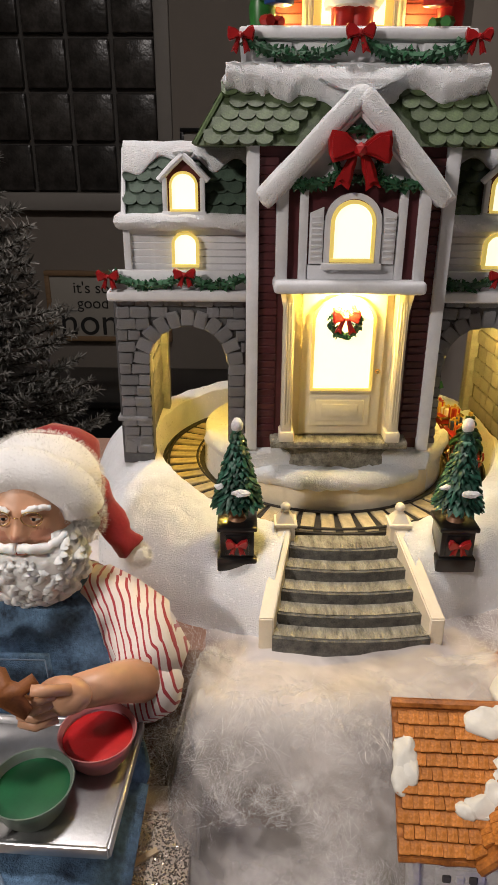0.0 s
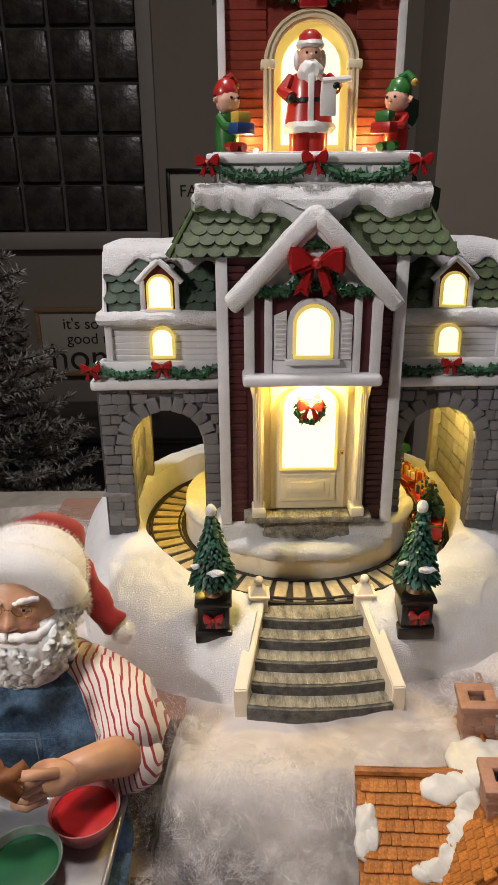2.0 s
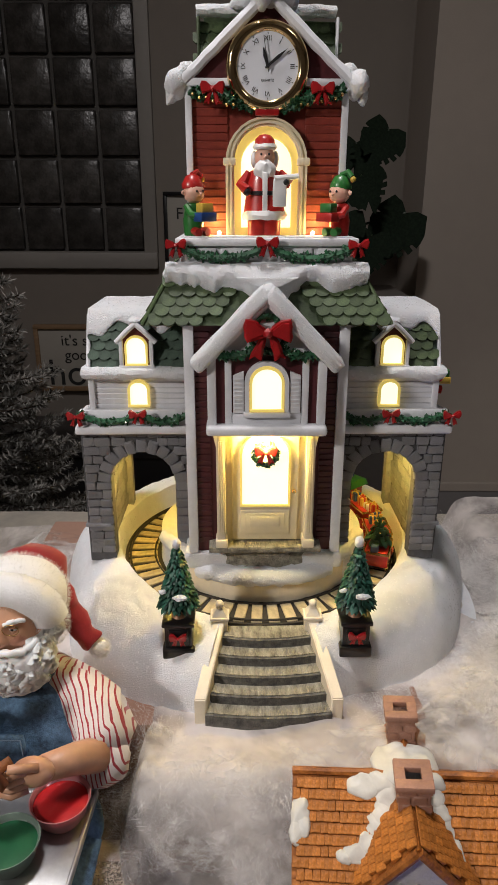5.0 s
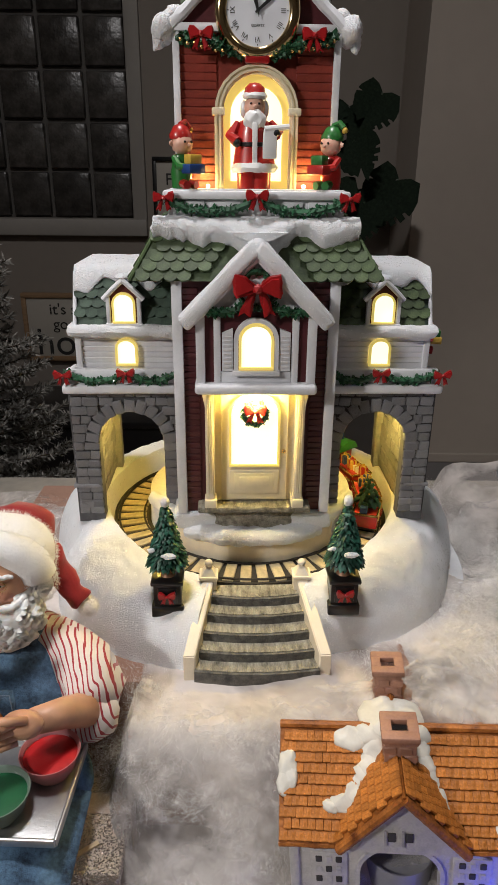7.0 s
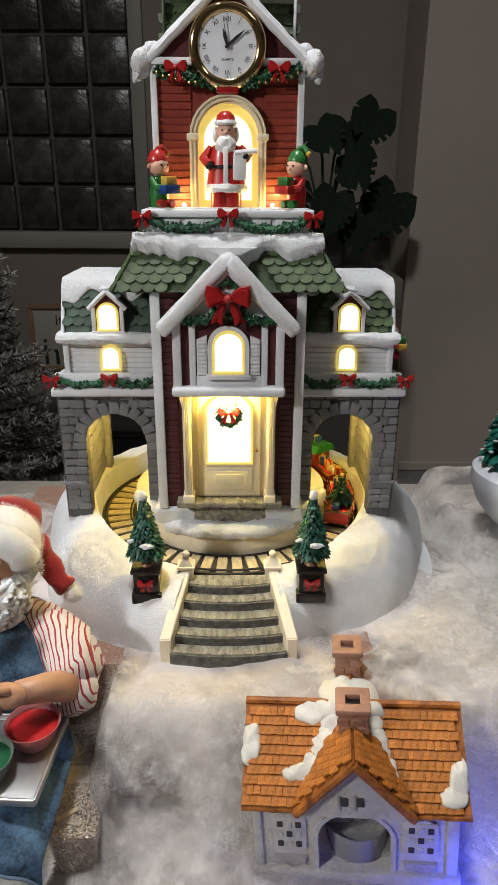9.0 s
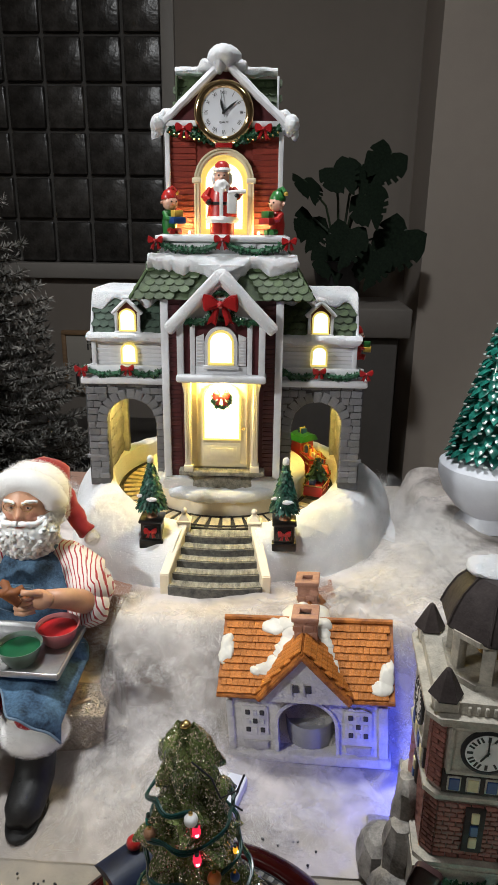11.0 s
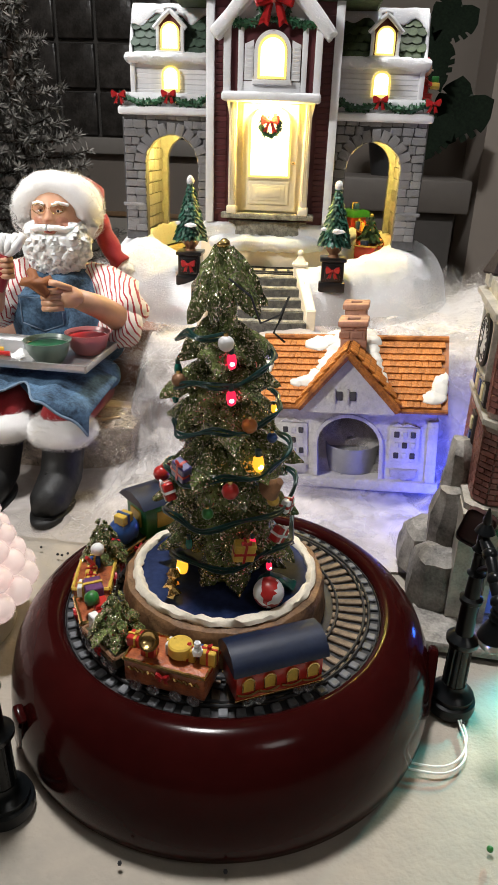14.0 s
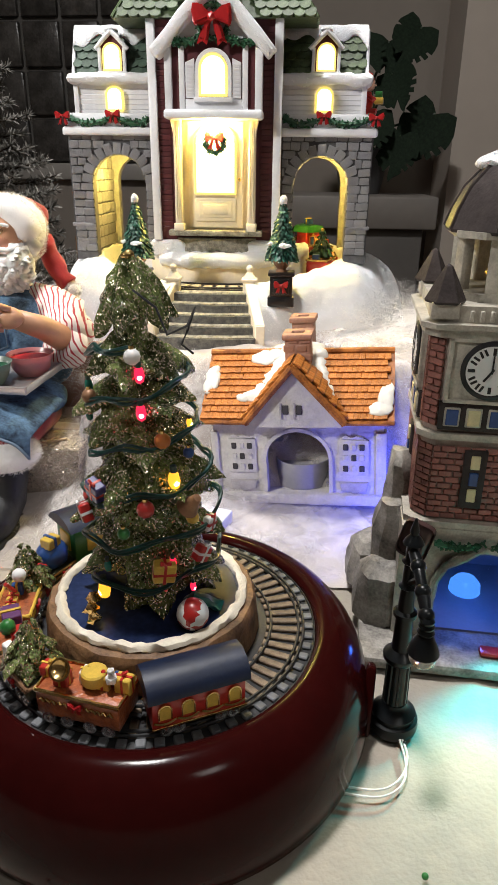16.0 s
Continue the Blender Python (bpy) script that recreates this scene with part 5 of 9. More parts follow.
def figure(kind):
    """A small painted resin figure as one plain mesh; stands on z = 0 and faces -y."""
    R, Wt, S, K, G, B_, Y_ = range(7)
    if kind == "bearded":
        bs = [tint(lathe([(0, 0), (0.0055, 0), (0.0058, 0.010), (0, 0.011)], 14, -0.0036, 0), R), tint(lathe([(0, 0), (0.0055, 0), (0.0058, 0.010), (0, 0.011)], 14, 0.0036, 0), R),
              tint(lumpy(lathe([(0, 0.0085), (0.0118, 0.0090), (0.0126, 0.0112), (0.0118, 0.0132), (0, 0.014)], 28), 0.0010, 0.0024), Wt),
              tint(move(lathe([(0, 0.012), (0.0116, 0.0125), (0.0102, 0.022), (0.0098, 0.028), (0.0080, 0.034), (0.0030, 0.0365), (0, 0.0366)], 20), Matrix.Diagonal((1, 0.8, 1, 1))), R),
              tint(box(-0.0014, 0.0014, -0.0098, -0.006, 0.012, 0.033, 0.0005), Wt), tint(lathe([(0.0085, 0.0215), (0.0098, 0.0218), (0.0098, 0.0236), (0.0085, 0.0238)], 20), K),
              tint(ball(0, -0.0010, 0.0408, 0.0058, 2), S), tint(ball(0, -0.0068, 0.0408, 0.0011, 1), S), tint(lumpy(ball(0, -0.0046, 0.0342, 0.0056, 3, (1.05, 0.72, 1.05)), 0.0010, 0.0022), Wt), tint(ball(-0.0058, 0.0006, 0.0400, 0.0028, 2, (0.7, 1.0, 1.6)), Wt), tint(ball(0.0058, 0.0006, 0.0400, 0.0028, 2, (0.7, 1.0, 1.6)), Wt),
              tint(lumpy(lathe([(0, 0.0446), (0.0060, 0.0446), (0.0068, 0.0460), (0.0060, 0.0476), (0, 0.0478)], 20), 0.0006, 0.002), Wt), tint(lathe([(0.0058, 0.0470), (0.0052, 0.0500), (0.0030, 0.0520), (0, 0.0526)], 14), R), tint(ball(-0.0021, -0.0062, 0.0422, 0.0007, 1), K), tint(ball(0.0021, -0.0062, 0.0422, 0.0007, 1), K),
              tint(tube([(-0.0080, 0, 0.0325), (-0.0128, -0.002, 0.0270), (-0.0090, -0.0070, 0.0235)], 0.0030, 8), R), tint(ball(-0.0096, -0.0075, 0.0232, 0.0022, 2), K),
              tint(tube([(0.0080, 0, 0.0325), (0.0128, -0.002, 0.0290), (0.0110, -0.0070, 0.0275)], 0.0030, 8), R), tint(ball(0.0112, -0.0085, 0.0282, 0.0022, 2), K),
              tint(lumpy(fine(box(0.0045, 0.0115, -0.0102, -0.0088, 0.0160, 0.0300, 0.0004), 1), 0.0008, 0.004), Wt), tint(tube([(0.0050, -0.0095, 0.0300), (0.0180, -0.0080, 0.0312)], 0.0015, 8), Wt)]
    else:
        hat = G if kind == "elf_green" else R
        coat_ = R if kind == "elf_green" else G
        bs = [tint(lathe([(0, 0), (0.0050, 0.0005), (0.0055, 0.008), (0.0040, 0.016), (0, 0.018)], 14), coat_), tint(ball(0, -0.001, 0.0215, 0.0056, 2), S), tint(ball(-0.0020, -0.0062, 0.0222, 0.0007, 1), K), tint(ball(0.0020, -0.0062, 0.0222, 0.0007, 1), K), tint(ball(0, -0.0068, 0.0208, 0.0008, 1), S),
              tint(lathe([(0.0056, 0.0235), (0.0058, 0.0255), (0.0035, 0.0295), (0.0, 0.031)], 14), hat), tint(tube([(0, 0, 0.0300), (0.0035, 0.001, 0.0315), (0.0062, 0.001, 0.0290)], 0.0016, 8), hat),
              tint(ball(0.0068, 0.001, 0.0280, 0.0016, 2), Y_), tint(ball(0.0052, 0, 0.0215, 0.0016, 1, (1.4, 0.5, 1)), S), tint(ball(-0.0052, 0, 0.0215, 0.0016, 1, (1.4, 0.5, 1)), S),
              tint(tube([(0.0040, 0, 0.015), (0.0055, -0.005, 0.0110), (0.0020, -0.0085, 0.0100)], 0.0019, 8), coat_), tint(tube([(-0.0040, 0, 0.015), (-0.0055, -0.005, 0.0110), (-0.0020, -0.0085, 0.0100)], 0.0019, 8), coat_),
              tint(box(-0.0050, 0.0050, -0.0135, -0.0065, 0.0075, 0.0120, 0.0005), B_ if kind == "elf_red" else R), tint(box(-0.0036, 0.0036, -0.0125, -0.0070, 0.0120, 0.0165, 0.0005), Y_ if kind == "elf_red" else G),
              tint(tube([(0.002, -0.003, 0.003), (0.003, -0.0085, 0.0022)], 0.0022, 8), R if kind == "elf_red" else G), tint(tube([(-0.002, -0.003, 0.003), (-0.003, -0.0085, 0.0022)], 0.0022, 8), R if kind == "elf_red" else G)]
    return merge(*bs), [RED, WHITE, SKIN, BLACK, GREEN, BLUE, YELLOW]


def build_figures():
    for kind, x, y, z, turn, sc in (("bearded", -0.0012, 0.0035, 0.3345, 0, 1.0), ("elf_red", -0.0405, -0.0005, 0.3345, 40, 1.06), ("elf_green", 0.0405, -0.0005, 0.3345, -45, 1.06)):
        b, ms = figure(kind)
        hp("figurine", move(b, pose(x, y, z, 0, 0, turn) @ Matrix.Scale(sc, 4)), ms, "small painted resin figure on the balcony")
    b, ms = figure("elf_red")
    ms = [RED, WHITE, SKIN, BLACK, RED, YELLOW, GREEN]
    hp("figurine", move(b, pose(0.1100, 0.034, 0.2345, 0, 0, 80) @ Matrix.Scale(0.95, 4)), ms, "small red elf on the wing's side")


def build_stairs():
    n = 5
    for i in range(n):
        y1, y0 = -0.0515 - 0.0092 * i, -0.0515 - 0.0092 * (i + 1) - 0.0015
        z1 = 0.1128 - 0.0058 * i
        w0, w1 = 0.0238 + 0.0022 * i, 0.0238 + 0.0022 * (i + 1)
        b = BM()
        k = 12
        top = []
        for j in range(k + 1):
            u = -1 + 2 * j / k
            bulge = 0.0030 * (1 - u * u)
            top.append(((u * w1), y0 - bulge))
        outline = top + [(w0, y1 + 0.001), (-w0, y1 + 0.001)]
        lo_ = [b.verts.new((x, y, 0.0790)) for x, y in outline]
        up_ = [b.verts.new((x, y, z1)) for x, y in outline]
        b.faces.new(up_)
        b.faces.new(lo_[::-1])
        for j in range(len(outline)):
            q = (j + 1) % len(outline)
            b.faces.new((lo_[j], lo_[q], up_[q], up_[j]))
        bmesh.ops.recalc_face_normals(b, faces=b.faces)
        st = hp("step", b, STEP, "dark grey rough step")
        b = BM()
        ins = [(x * 0.985, y + 0.0016) for x, y in top] + [(w0 * 0.985, y1), (-w0 * 0.985, y1)]
        lo_ = [b.verts.new((x, y, z1 - 0.0005)) for x, y in ins]
        up_ = [b.verts.new((x, y, z1 + 0.0006)) for x, y in ins]
        b.faces.new(up_)
        for j in range(len(ins)):
            q = (j + 1) % len(ins)
            b.faces.new((lo_[j], lo_[q], up_[q], up_[j]))
        part("tread", b, TREAD, st, "brushed tan tread")
    for s in (-1, 1):
        # sloping side wall
        a, c = Vector((s * 0.0275, -0.0545, 0)), Vector((s * 0.0375, -0.0975, 0))
        side = Vector((0.0033, 0, 0))
        b = BM()
        vs = [b.verts.new(q) for q in (a - side + Vector((0, 0, 0.080)), a + side + Vector((0, 0, 0.080)), a + side + Vector((0, 0, 0.1215)), a - side + Vector((0, 0, 0.1215)),
                                       c - side + Vector((0, 0, 0.079)), c + side + Vector((0, 0, 0.079)), c + side + Vector((0, 0, 0.0985)), c - side + Vector((0, 0, 0.0985)))]
        for q in ((0, 1, 2, 3), (4, 7, 6, 5), (0, 4, 5, 1), (1, 5, 6, 2), (2, 6, 7, 3), (3, 7, 4, 0)):
            b.faces.new([vs[i] for i in q])
        bmesh.ops.recalc_face_normals(b, faces=b.faces)
        bmesh.ops.bevel(b, geom=b.edges[:], offset=0.0006, segments=2, affect="EDGES")
        hp("stair_wall", b, IVORY, "ivory sloping stair wall")
        nx, ny = s * 0.0275, -0.0525
        nw = hp("newel", box(nx - 0.0046, nx + 0.0046, ny - 0.0046, ny + 0.0046, 0.100, 0.1212, 0.0006), IVORY, "ivory newel with a ball")
        part("cap", box(nx - 0.0056, nx + 0.0056, ny - 0.0056, ny + 0.0056, 0.1208, 0.1228, 0.0006), IVORY, nw)
        part("pyramid", move(lathe([(0.0062, 0.1228), (0.0020, 0.1278), (0, 0.1282)], 4), Matrix.Translation((nx, ny, 0)) @ Matrix.Rotation(radians(45), 4, "Z")), IVORY, nw, smooth=0)
        part("ball_finial", ball(nx, ny, 0.1296, 0.0025, 2), IVORY, nw)
        # pedestal, urn and small pine
        px, py, z0 = s * 0.0505, -0.0640, 0.1105
        pd = hp("pedestal", box(px - 0.0078, px + 0.0078, py - 0.0078, py + 0.0078, z0, z0 + 0.0180, 0.0006), BLACK, "black square pedestal with a red bow")
        part("foot", box(px - 0.0092, px + 0.0092, py - 0.0092, py + 0.0092, z0 - 0.004, z0 + 0.0030, 0.0008), BLACK, pd)
        part("cornice", box(px - 0.0092, px + 0.0092, py - 0.0092, py + 0.0092, z0 + 0.0168, z0 + 0.0192, 0.0007), BLACK, pd)
        part("panel", box(px - 0.0055, px + 0.0055, py - 0.0086, py - 0.007, z0 + 0.0045, z0 + 0.0150, 0.0005), BLACK, pd)
        part("bow", bow(px, py - 0.0100, z0 + 0.0112, 0.0048), BOW, pd)
        ur = hp("urn", lathe([(0, z0 + 0.0190), (0.0042, z0 + 0.0192), (0.0030, z0 + 0.0210), (0.0050, z0 + 0.0235), (0.0066, z0 + 0.0265), (0.0060, z0 + 0.0272), (0, z0 + 0.0272)], 20, px, py), BRONZE, "bronze urn with a small pine")
        rnd = random.Random(70 + s)
        pn = hp("pine", lumpy(tree_cone(px, py, z0 + 0.0262, z0 + 0.0665, 0.0112, 17, 26, 0.0040, rnd, 0.85), 0.0010, 0.003, s), PINE, "small snow-tipped resin pine")
        part("snow_tip", lumpy(ball(px, py, z0 + 0.0655, 0.0027, 2, (1, 1, 1.35)), 0.0004, 0.003), SNOW, pn)
        part("snow_patch", lumpy(ball(px + 0.002, py - 0.0105, z0 + 0.0375, 0.0034, 2, (1.3, 0.5, 0.5)), 0.0012, 0.002), SNOW, pn)
        part("snow_patch", lumpy(ball(px - 0.0080, py - 0.005, z0 + 0.0380, 0.0022, 2, (1.2, 0.7, 0.6)), 0.0010, 0.002), SNOW, pn)


shingle_small = []
for _m in (SHINGLE_D, SHINGLE):
    _o = part("shingle", shingle_mesh(0.0072, 0.0066, 0.0008), _m, house, smooth=30)
    _o.matrix_basis = LOW @ pose(0, 0.06, 0.2930)
    shingle_small.append(_o.data)
_o = part("shingle", shingle_mesh(0.0076, 0.0072, 0.0012), SHINGLE, house, smooth=30)
_o.matrix_basis = LOW @ pose(0, 0.06, 0.3150)
shingle_big = _o.data

build_mound()
for _s in (-1, 1):
    build_wing(_s)
build_tower()
build_mid_roof()
build_top()
build_figures()
build_stairs()


# ---------------------------------------------------------------- the train on the clock house
def arc_pose(cx, cy, r, z, deg):
    """On a round track: x along it (anticlockwise), y inwards."""
    a = radians(deg)
    return Matrix.Translation((cx + r * math.cos(a), cy + r * math.sin(a), z)) @ Matrix.Rotation(a + math.pi / 2, 4, "Z")


def wheel_mesh(r, w):
    return move(lathe([(0, -w / 2), (r, -w / 2), (r, w * 0.6), (r * 0.78, w * 0.6), (r * 0.70, w * 0.1), (r * 0.38, w * 0.1), (r * 0.30, w * 0.8), (0, w * 0.8)], 14), pose(0, 0, 0, 90))


def present(x, y, z, s, h, lid=0.0):
    return box(x - s, x + s, y - s * 0.8, y + s * 0.8, z, z + h, 0.0004, 1)


def wheels(parent, xs, y, z, r, material):
    me = None
    for x in xs:
        for s in (-1, 1):
            m = pose(x, s * y, z, 0, 0, 0 if s < 0 else 180)
            if me is None:
                ob = part("wheel", wheel_mesh(r, 0.001), material, parent)
                ob.matrix_basis, me = m, ob.data
            else:
                piece("wheel", me, parent, m)


def open_wagon(name, label, L, W, H, body, rim, cargo, group, wheel=None, big=0.0017):
    """An open wagon with its load, gilt scrolls and a small bow on each side; stands on z = 0."""
    t = new(name)
    tagged(t, label, "toy train", group)
    f = big * 1.45
    part("body", lumpy(fine(box(-L / 2, L / 2, -W / 2, W / 2, f, f + H, 0.0006), 2), 0.0003, 0.003, L), body, t)
    part("underframe", box(-L / 2 + 0.001, L / 2 - 0.001, -W / 2 + 0.0018, W / 2 - 0.0018, big * 0.7, f + 0.0003), BLACK, t)
    for s in (-1, 1):
        part("rim", lumpy(tube(dense([(-L / 2, s * W / 2, f + H), (L / 2, s * W / 2, f + H)], 0.0015), 0.0007, 6), 0.0002, 0.002, s), rim, t)
        part("rim", lumpy(tube(dense([(s * L / 2, -W / 2, f + H), (s * L / 2, W / 2, f + H)], 0.0015), 0.0007, 6), 0.0002, 0.002, s), rim, t)
        for k in (-1, 1):
            x0, x1 = sorted((k * L * 0.10, k * L * 0.44))
            line = [(x0 + (x1 - x0) * i / 16, s * (W / 2 + 0.0003), f + H * (0.66 + 0.07 * math.sin(i * 1.9))) for i in range(17)]
            part("gilt_scroll", lumpy(tube(line, 0.00042, 5), 0.0003, 0.001, x0), rim, t)
        bw = bow(0, 0, 0, 0.0024)
        part("bow", move(bw, pose(0, s * (W / 2 + 0.0006), f + H * 0.70, 0, 0, 0 if s < 0 else 180)), BOW, t)
    wheels(t, (-L * 0.36, -L * 0.14, L * 0.14, L * 0.36), W / 2 - 0.0004, big, big, wheel or GOLD)
    part("coupling", box(L / 2, L / 2 + 0.004, -0.0008, 0.0008, f, f + 0.001), BLACK, t)
    z = f + 0.0004 + H
    for nm, bm, m in cargo(z):
        part(nm, bm, m, t)
    return t


def cargo_presents(seed, spread=0.0065, mats=(RED, GREEN, BLUE, YELLOW, WHITE)):
    def make(z):
        rnd = random.Random(seed)
        out = []
        for i in range(5):
            x, y = (i - 2) * spread * 0.75 + rnd.uniform(-0.0008, 0.0008), rnd.uniform(-0.0022, 0.0022)
            s, h = rnd.uniform(0.0022, 0.0032), rnd.uniform(0.003, 0.006)
            m = mats[rnd.randrange(len(mats))]
            out.append(("present", present(x, y, z - 0.001, s, h), m))
            out.append(("ribbon", merge(box(x - 0.0004, x + 0.0004, y - s * 0.84, y + s * 0.84, z - 0.001, z - 0.0007 + h), box(x - s * 1.04, x + s * 1.04, y - 0.0004, y + 0.0004, z - 0.001, z - 0.0007 + h), ball(x, y, z + h, 0.0009, 1)), YELLOW if m is not YELLOW else RED))
        return out
    return make


def cargo_tree(seed, h=0.016):
    def make(z):
        rnd = random.Random(seed)
        out = [("pine", tree_cone(0.001, 0, z, z + h, 0.0062, 6, 10, 0.0042, rnd, 0.6), PINE), ("star", ball(0.001, 0, z + h + 0.0006, 0.0012, 1), YELLOW)]
        for i in range(9):
            a = i * 2.4
            k = i / 9
            out.append(("bauble", ball(0.001 + 0.0060 * (1 - k) * math.cos(a), 0.0060 * (1 - k) * math.sin(a), z + 0.003 + (h - 0.004) * k, 0.0007, 1), (RED, GOLD, BLUE)[i % 3]))
        out.append(("present", present(-0.0065, 0.001, z - 0.001, 0.0024, 0.004), BLUE))
        out.append(("present", present(0.0080, -0.001, z - 0.001, 0.0022, 0.0035), GREEN))
        return out
    return make


def build_house_train():
    base = Matrix.Translation((HX, HY, 0)) @ Matrix.Rotation(radians(HT), 4, "Z")
    R = (R_IN + R_OUT) / 2
    g = "train on the clock house"
    z = 0.1152
    cars = [(-19, open_wagon("toy_wagon", "red toy wagon with a small pine and gifts", 0.019, 0.0125, 0.0075, RED, GOLD, cargo_tree(3), g)),
            (0, open_wagon("toy_wagon", "red toy wagon heaped with wrapped gifts", 0.019, 0.0125, 0.0080, RED, GOLD, cargo_presents(4), g)),
            (19, open_wagon("toy_wagon", "red toy tender with stacked gifts", 0.019, 0.0125, 0.0110, RED, GOLD, cargo_presents(9), g))]
    for deg, t in cars:
        t.matrix_world = base @ arc_pose(0, CY, R, z, deg) @ Matrix.Scale(1.32, 4)
    e = new("toy_engine")
    tagged(e, "red and green toy steam engine on the track", "toy train", g)
    part("boiler", move(cyl(0, 0, -0.003, 0.014, 0.0058, seg=20, bevel=0.0008), pose(0, 0, 0.0095, 0, 90)), RED, e)
    cab = part("cab", box(-0.0125, -0.0025, -0.0065, 0.0065, 0.003, 0.0215, 0.0006), RED, e)
    part("cab_window", box(-0.0100, -0.0050, -0.0069, -0.0064, 0.0125, 0.0190, 0.0003), YELLOW, cab)
    part("cab_roof", prism([(-0.0085, 0.0210), (-0.0060, 0.0250), (0, 0.0262), (0.0060, 0.0250), (0.0085, 0.0210)], -0.0075, 0.0075), GREEN, e, at=pose(-0.0075, 0, 0, 0, 0, 90))
    part("chimney", lathe([(0, 0.014), (0.0020, 0.014), (0.0018, 0.019), (0.0032, 0.0225), (0.0030, 0.0235), (0, 0.0235)], 14, 0.0100, 0), BLACK, e)
    part("steam_dome", ball(0.0040, 0, 0.0155, 0.0026, 2), GOLD, e)
    part("frame", box(-0.0125, 0.0150, -0.0055, 0.0055, 0.0020, 0.0045, 0.0004), BLACK, e)
    part("cow_catcher", prism([(-0.0055, 0.0008), (0.0055, 0.0008), (0, 0.0060)], 0, 0.004), GOLD, e, at=pose(0.0150, 0, 0, 0, 0, 90))
    wheels(e, (-0.0085, -0.0010, 0.0065, 0.0118), 0.0056, 0.0026, 0.0026, BLACK)
    part("present", present(-0.0070, 0, 0.0255, 0.0026, 0.0040), BLUE, e)
    part("ribbon", box(-0.0074, -0.0066, -0.0023, 0.0023, 0.0255, 0.0300), YELLOW, e)
    part("boiler_front", move(cyl(0, 0, 0.0138, 0.0148, 0.0052, seg=20), pose(0, 0, 0.0095, 0, 90)), GREEN, e)
    e.matrix_world = base @ arc_pose(0, CY, R, z, 40) @ Matrix.Scale(1.32, 4)


build_house_train()

# ---------------------------------------------------------------- the cottage candle holder
def build_cottage():
    bisque = mat("unglazed_white_clay", (0.56, 0.54, 0.53), 0.75, var=0.16, scale=140, bump=0.9, bump_scale=300, bump_dist=0.0014)
    dirty = mat("grey_wash_clay", (0.40, 0.38, 0.38), 0.8, var=0.25, scale=180, bump=0.5, bump_scale=420)
    orange = mat("orange_glazed_tile", (0.20, 0.052, 0.008), 0.5, var=0.45, scale=140, specular=0.3, second=(0.44, 0.165, 0.030), bump=0.9, bump_scale=520, bump_dist=0.0010, rand=0.20)
    edge = mat("orange_ridge_glaze", (0.16, 0.040, 0.008), 0.5, var=0.45, scale=120, specular=0.3, second=(0.36, 0.13, 0.025), bump=0.7, bump_scale=420, bump_dist=0.0008)
    brown = mat("brown_chimney_clay", (0.36, 0.19, 0.13), 0.6, var=0.25, scale=120, bump=0.4, rand=0.1)
    # near-black colour: painted shade for the openings, the flue and the inside
    hollow_shade = mat("painted_hollow_shade", (0.055, 0.05, 0.05), 0.9, var=0.3, scale=80)
    snow = mat("glazed_snow", (0.66, 0.64, 0.58), 0.42, var=0.10, scale=70, bump=0.25, bump_scale=300)
    c = thing("cottage_candle_holder", (0.1046, 0.1555, 0.0105), "white ceramic cottage candle holder with orange tiled roof and snow", "candle holder")
    c.matrix_world = pose(0.1081, 0.1555, 0.0132, 0, -4.2, -6)
    W, D, E, RZ = 0.0500, 0.0730, 0.0500, 0.0800
    rY, X_R = D / 2, 0.0555
    # walls
    f = wall_with_arch(-W, W, 0.0, E + 0.001, 0.0, 0.0185, 0.0245, 0.0420, 0.0035, 0.0085)
    front = part("front_wall", f, bisque, c, smooth=30)
    part("gable_wall", prism([(-0.0262, 0.0472), (-0.0262, E), (0, 0.0790), (0.0262, E), (0.0262, 0.0472)], -0.0040, 0.0045), bisque, front)
    part("back_wall", box(-W, W, D - 0.010, D - 0.005, 0, E), bisque, c, smooth=0)
    for s in (-1, 1):
        pts = [(0.0085, 0.0), (0.0085, E), (rY, RZ - 0.004), (D - 0.010, E), (D - 0.010, 0.0)]
        part("side_wall", move(prism(pts, -0.0025, 0.0025), pose(s * (W - 0.0025), 0, 0, 0, 0, 90)), bisque, c, smooth=0)
    part("eave_roll", lumpy(tube(dense([(-X_R, -0.0032, E), (-0.0290, -0.0032, E)], 0.003), 0.0017, 8), 0.0005, 0.004), edge, c)
    part("eave_roll", lumpy(tube(dense([(0.0290, -0.0032, E), (X_R, -0.0032, E)], 0.003), 0.0017, 8), 0.0005, 0.004), edge, c)
    part("floor_plate", lumpy(fine(box(-W - 0.003, W + 0.003, 0.000, D, -0.004, 0.003, 0.0015), 2), 0.0008, 0.01), bisque, c)
    # dark sheet added across the inside, in place of the shade there
    part("painted_inner_shade", box(-W + 0.006, W - 0.006, 0.040, 0.042, 0.003, 0.0480), hollow_shade, c, smooth=0)
    part("arch_moulding", arch_ring(0, 0.0185, 0.003, 0.0245, 0.0420, 0.0022, 0.0022, 0.0045), bisque, front)
    # lattice windows
    for s, x0 in ((-1, -0.0405), (1, 0.0255)):
        w = part("window", box(x0 - 0.0012, x0 + 0.0162, 0.0024, 0.0045, 0.0155, 0.0372, 0.0006), bisque, c)
        for i in range(3):
            for j in range(3):
                dark = (i + j) % 2 == 0
                x, z = x0 + 0.0028 + i * 0.0047, 0.0195 + j * 0.0067
                part("pane", box(x - 0.0015, x + 0.0015, 0.0018, 0.0036, z - 0.0019, z + 0.0019, 0.0004, 1), hollow_shade if dark else bisque, w, smooth=0)
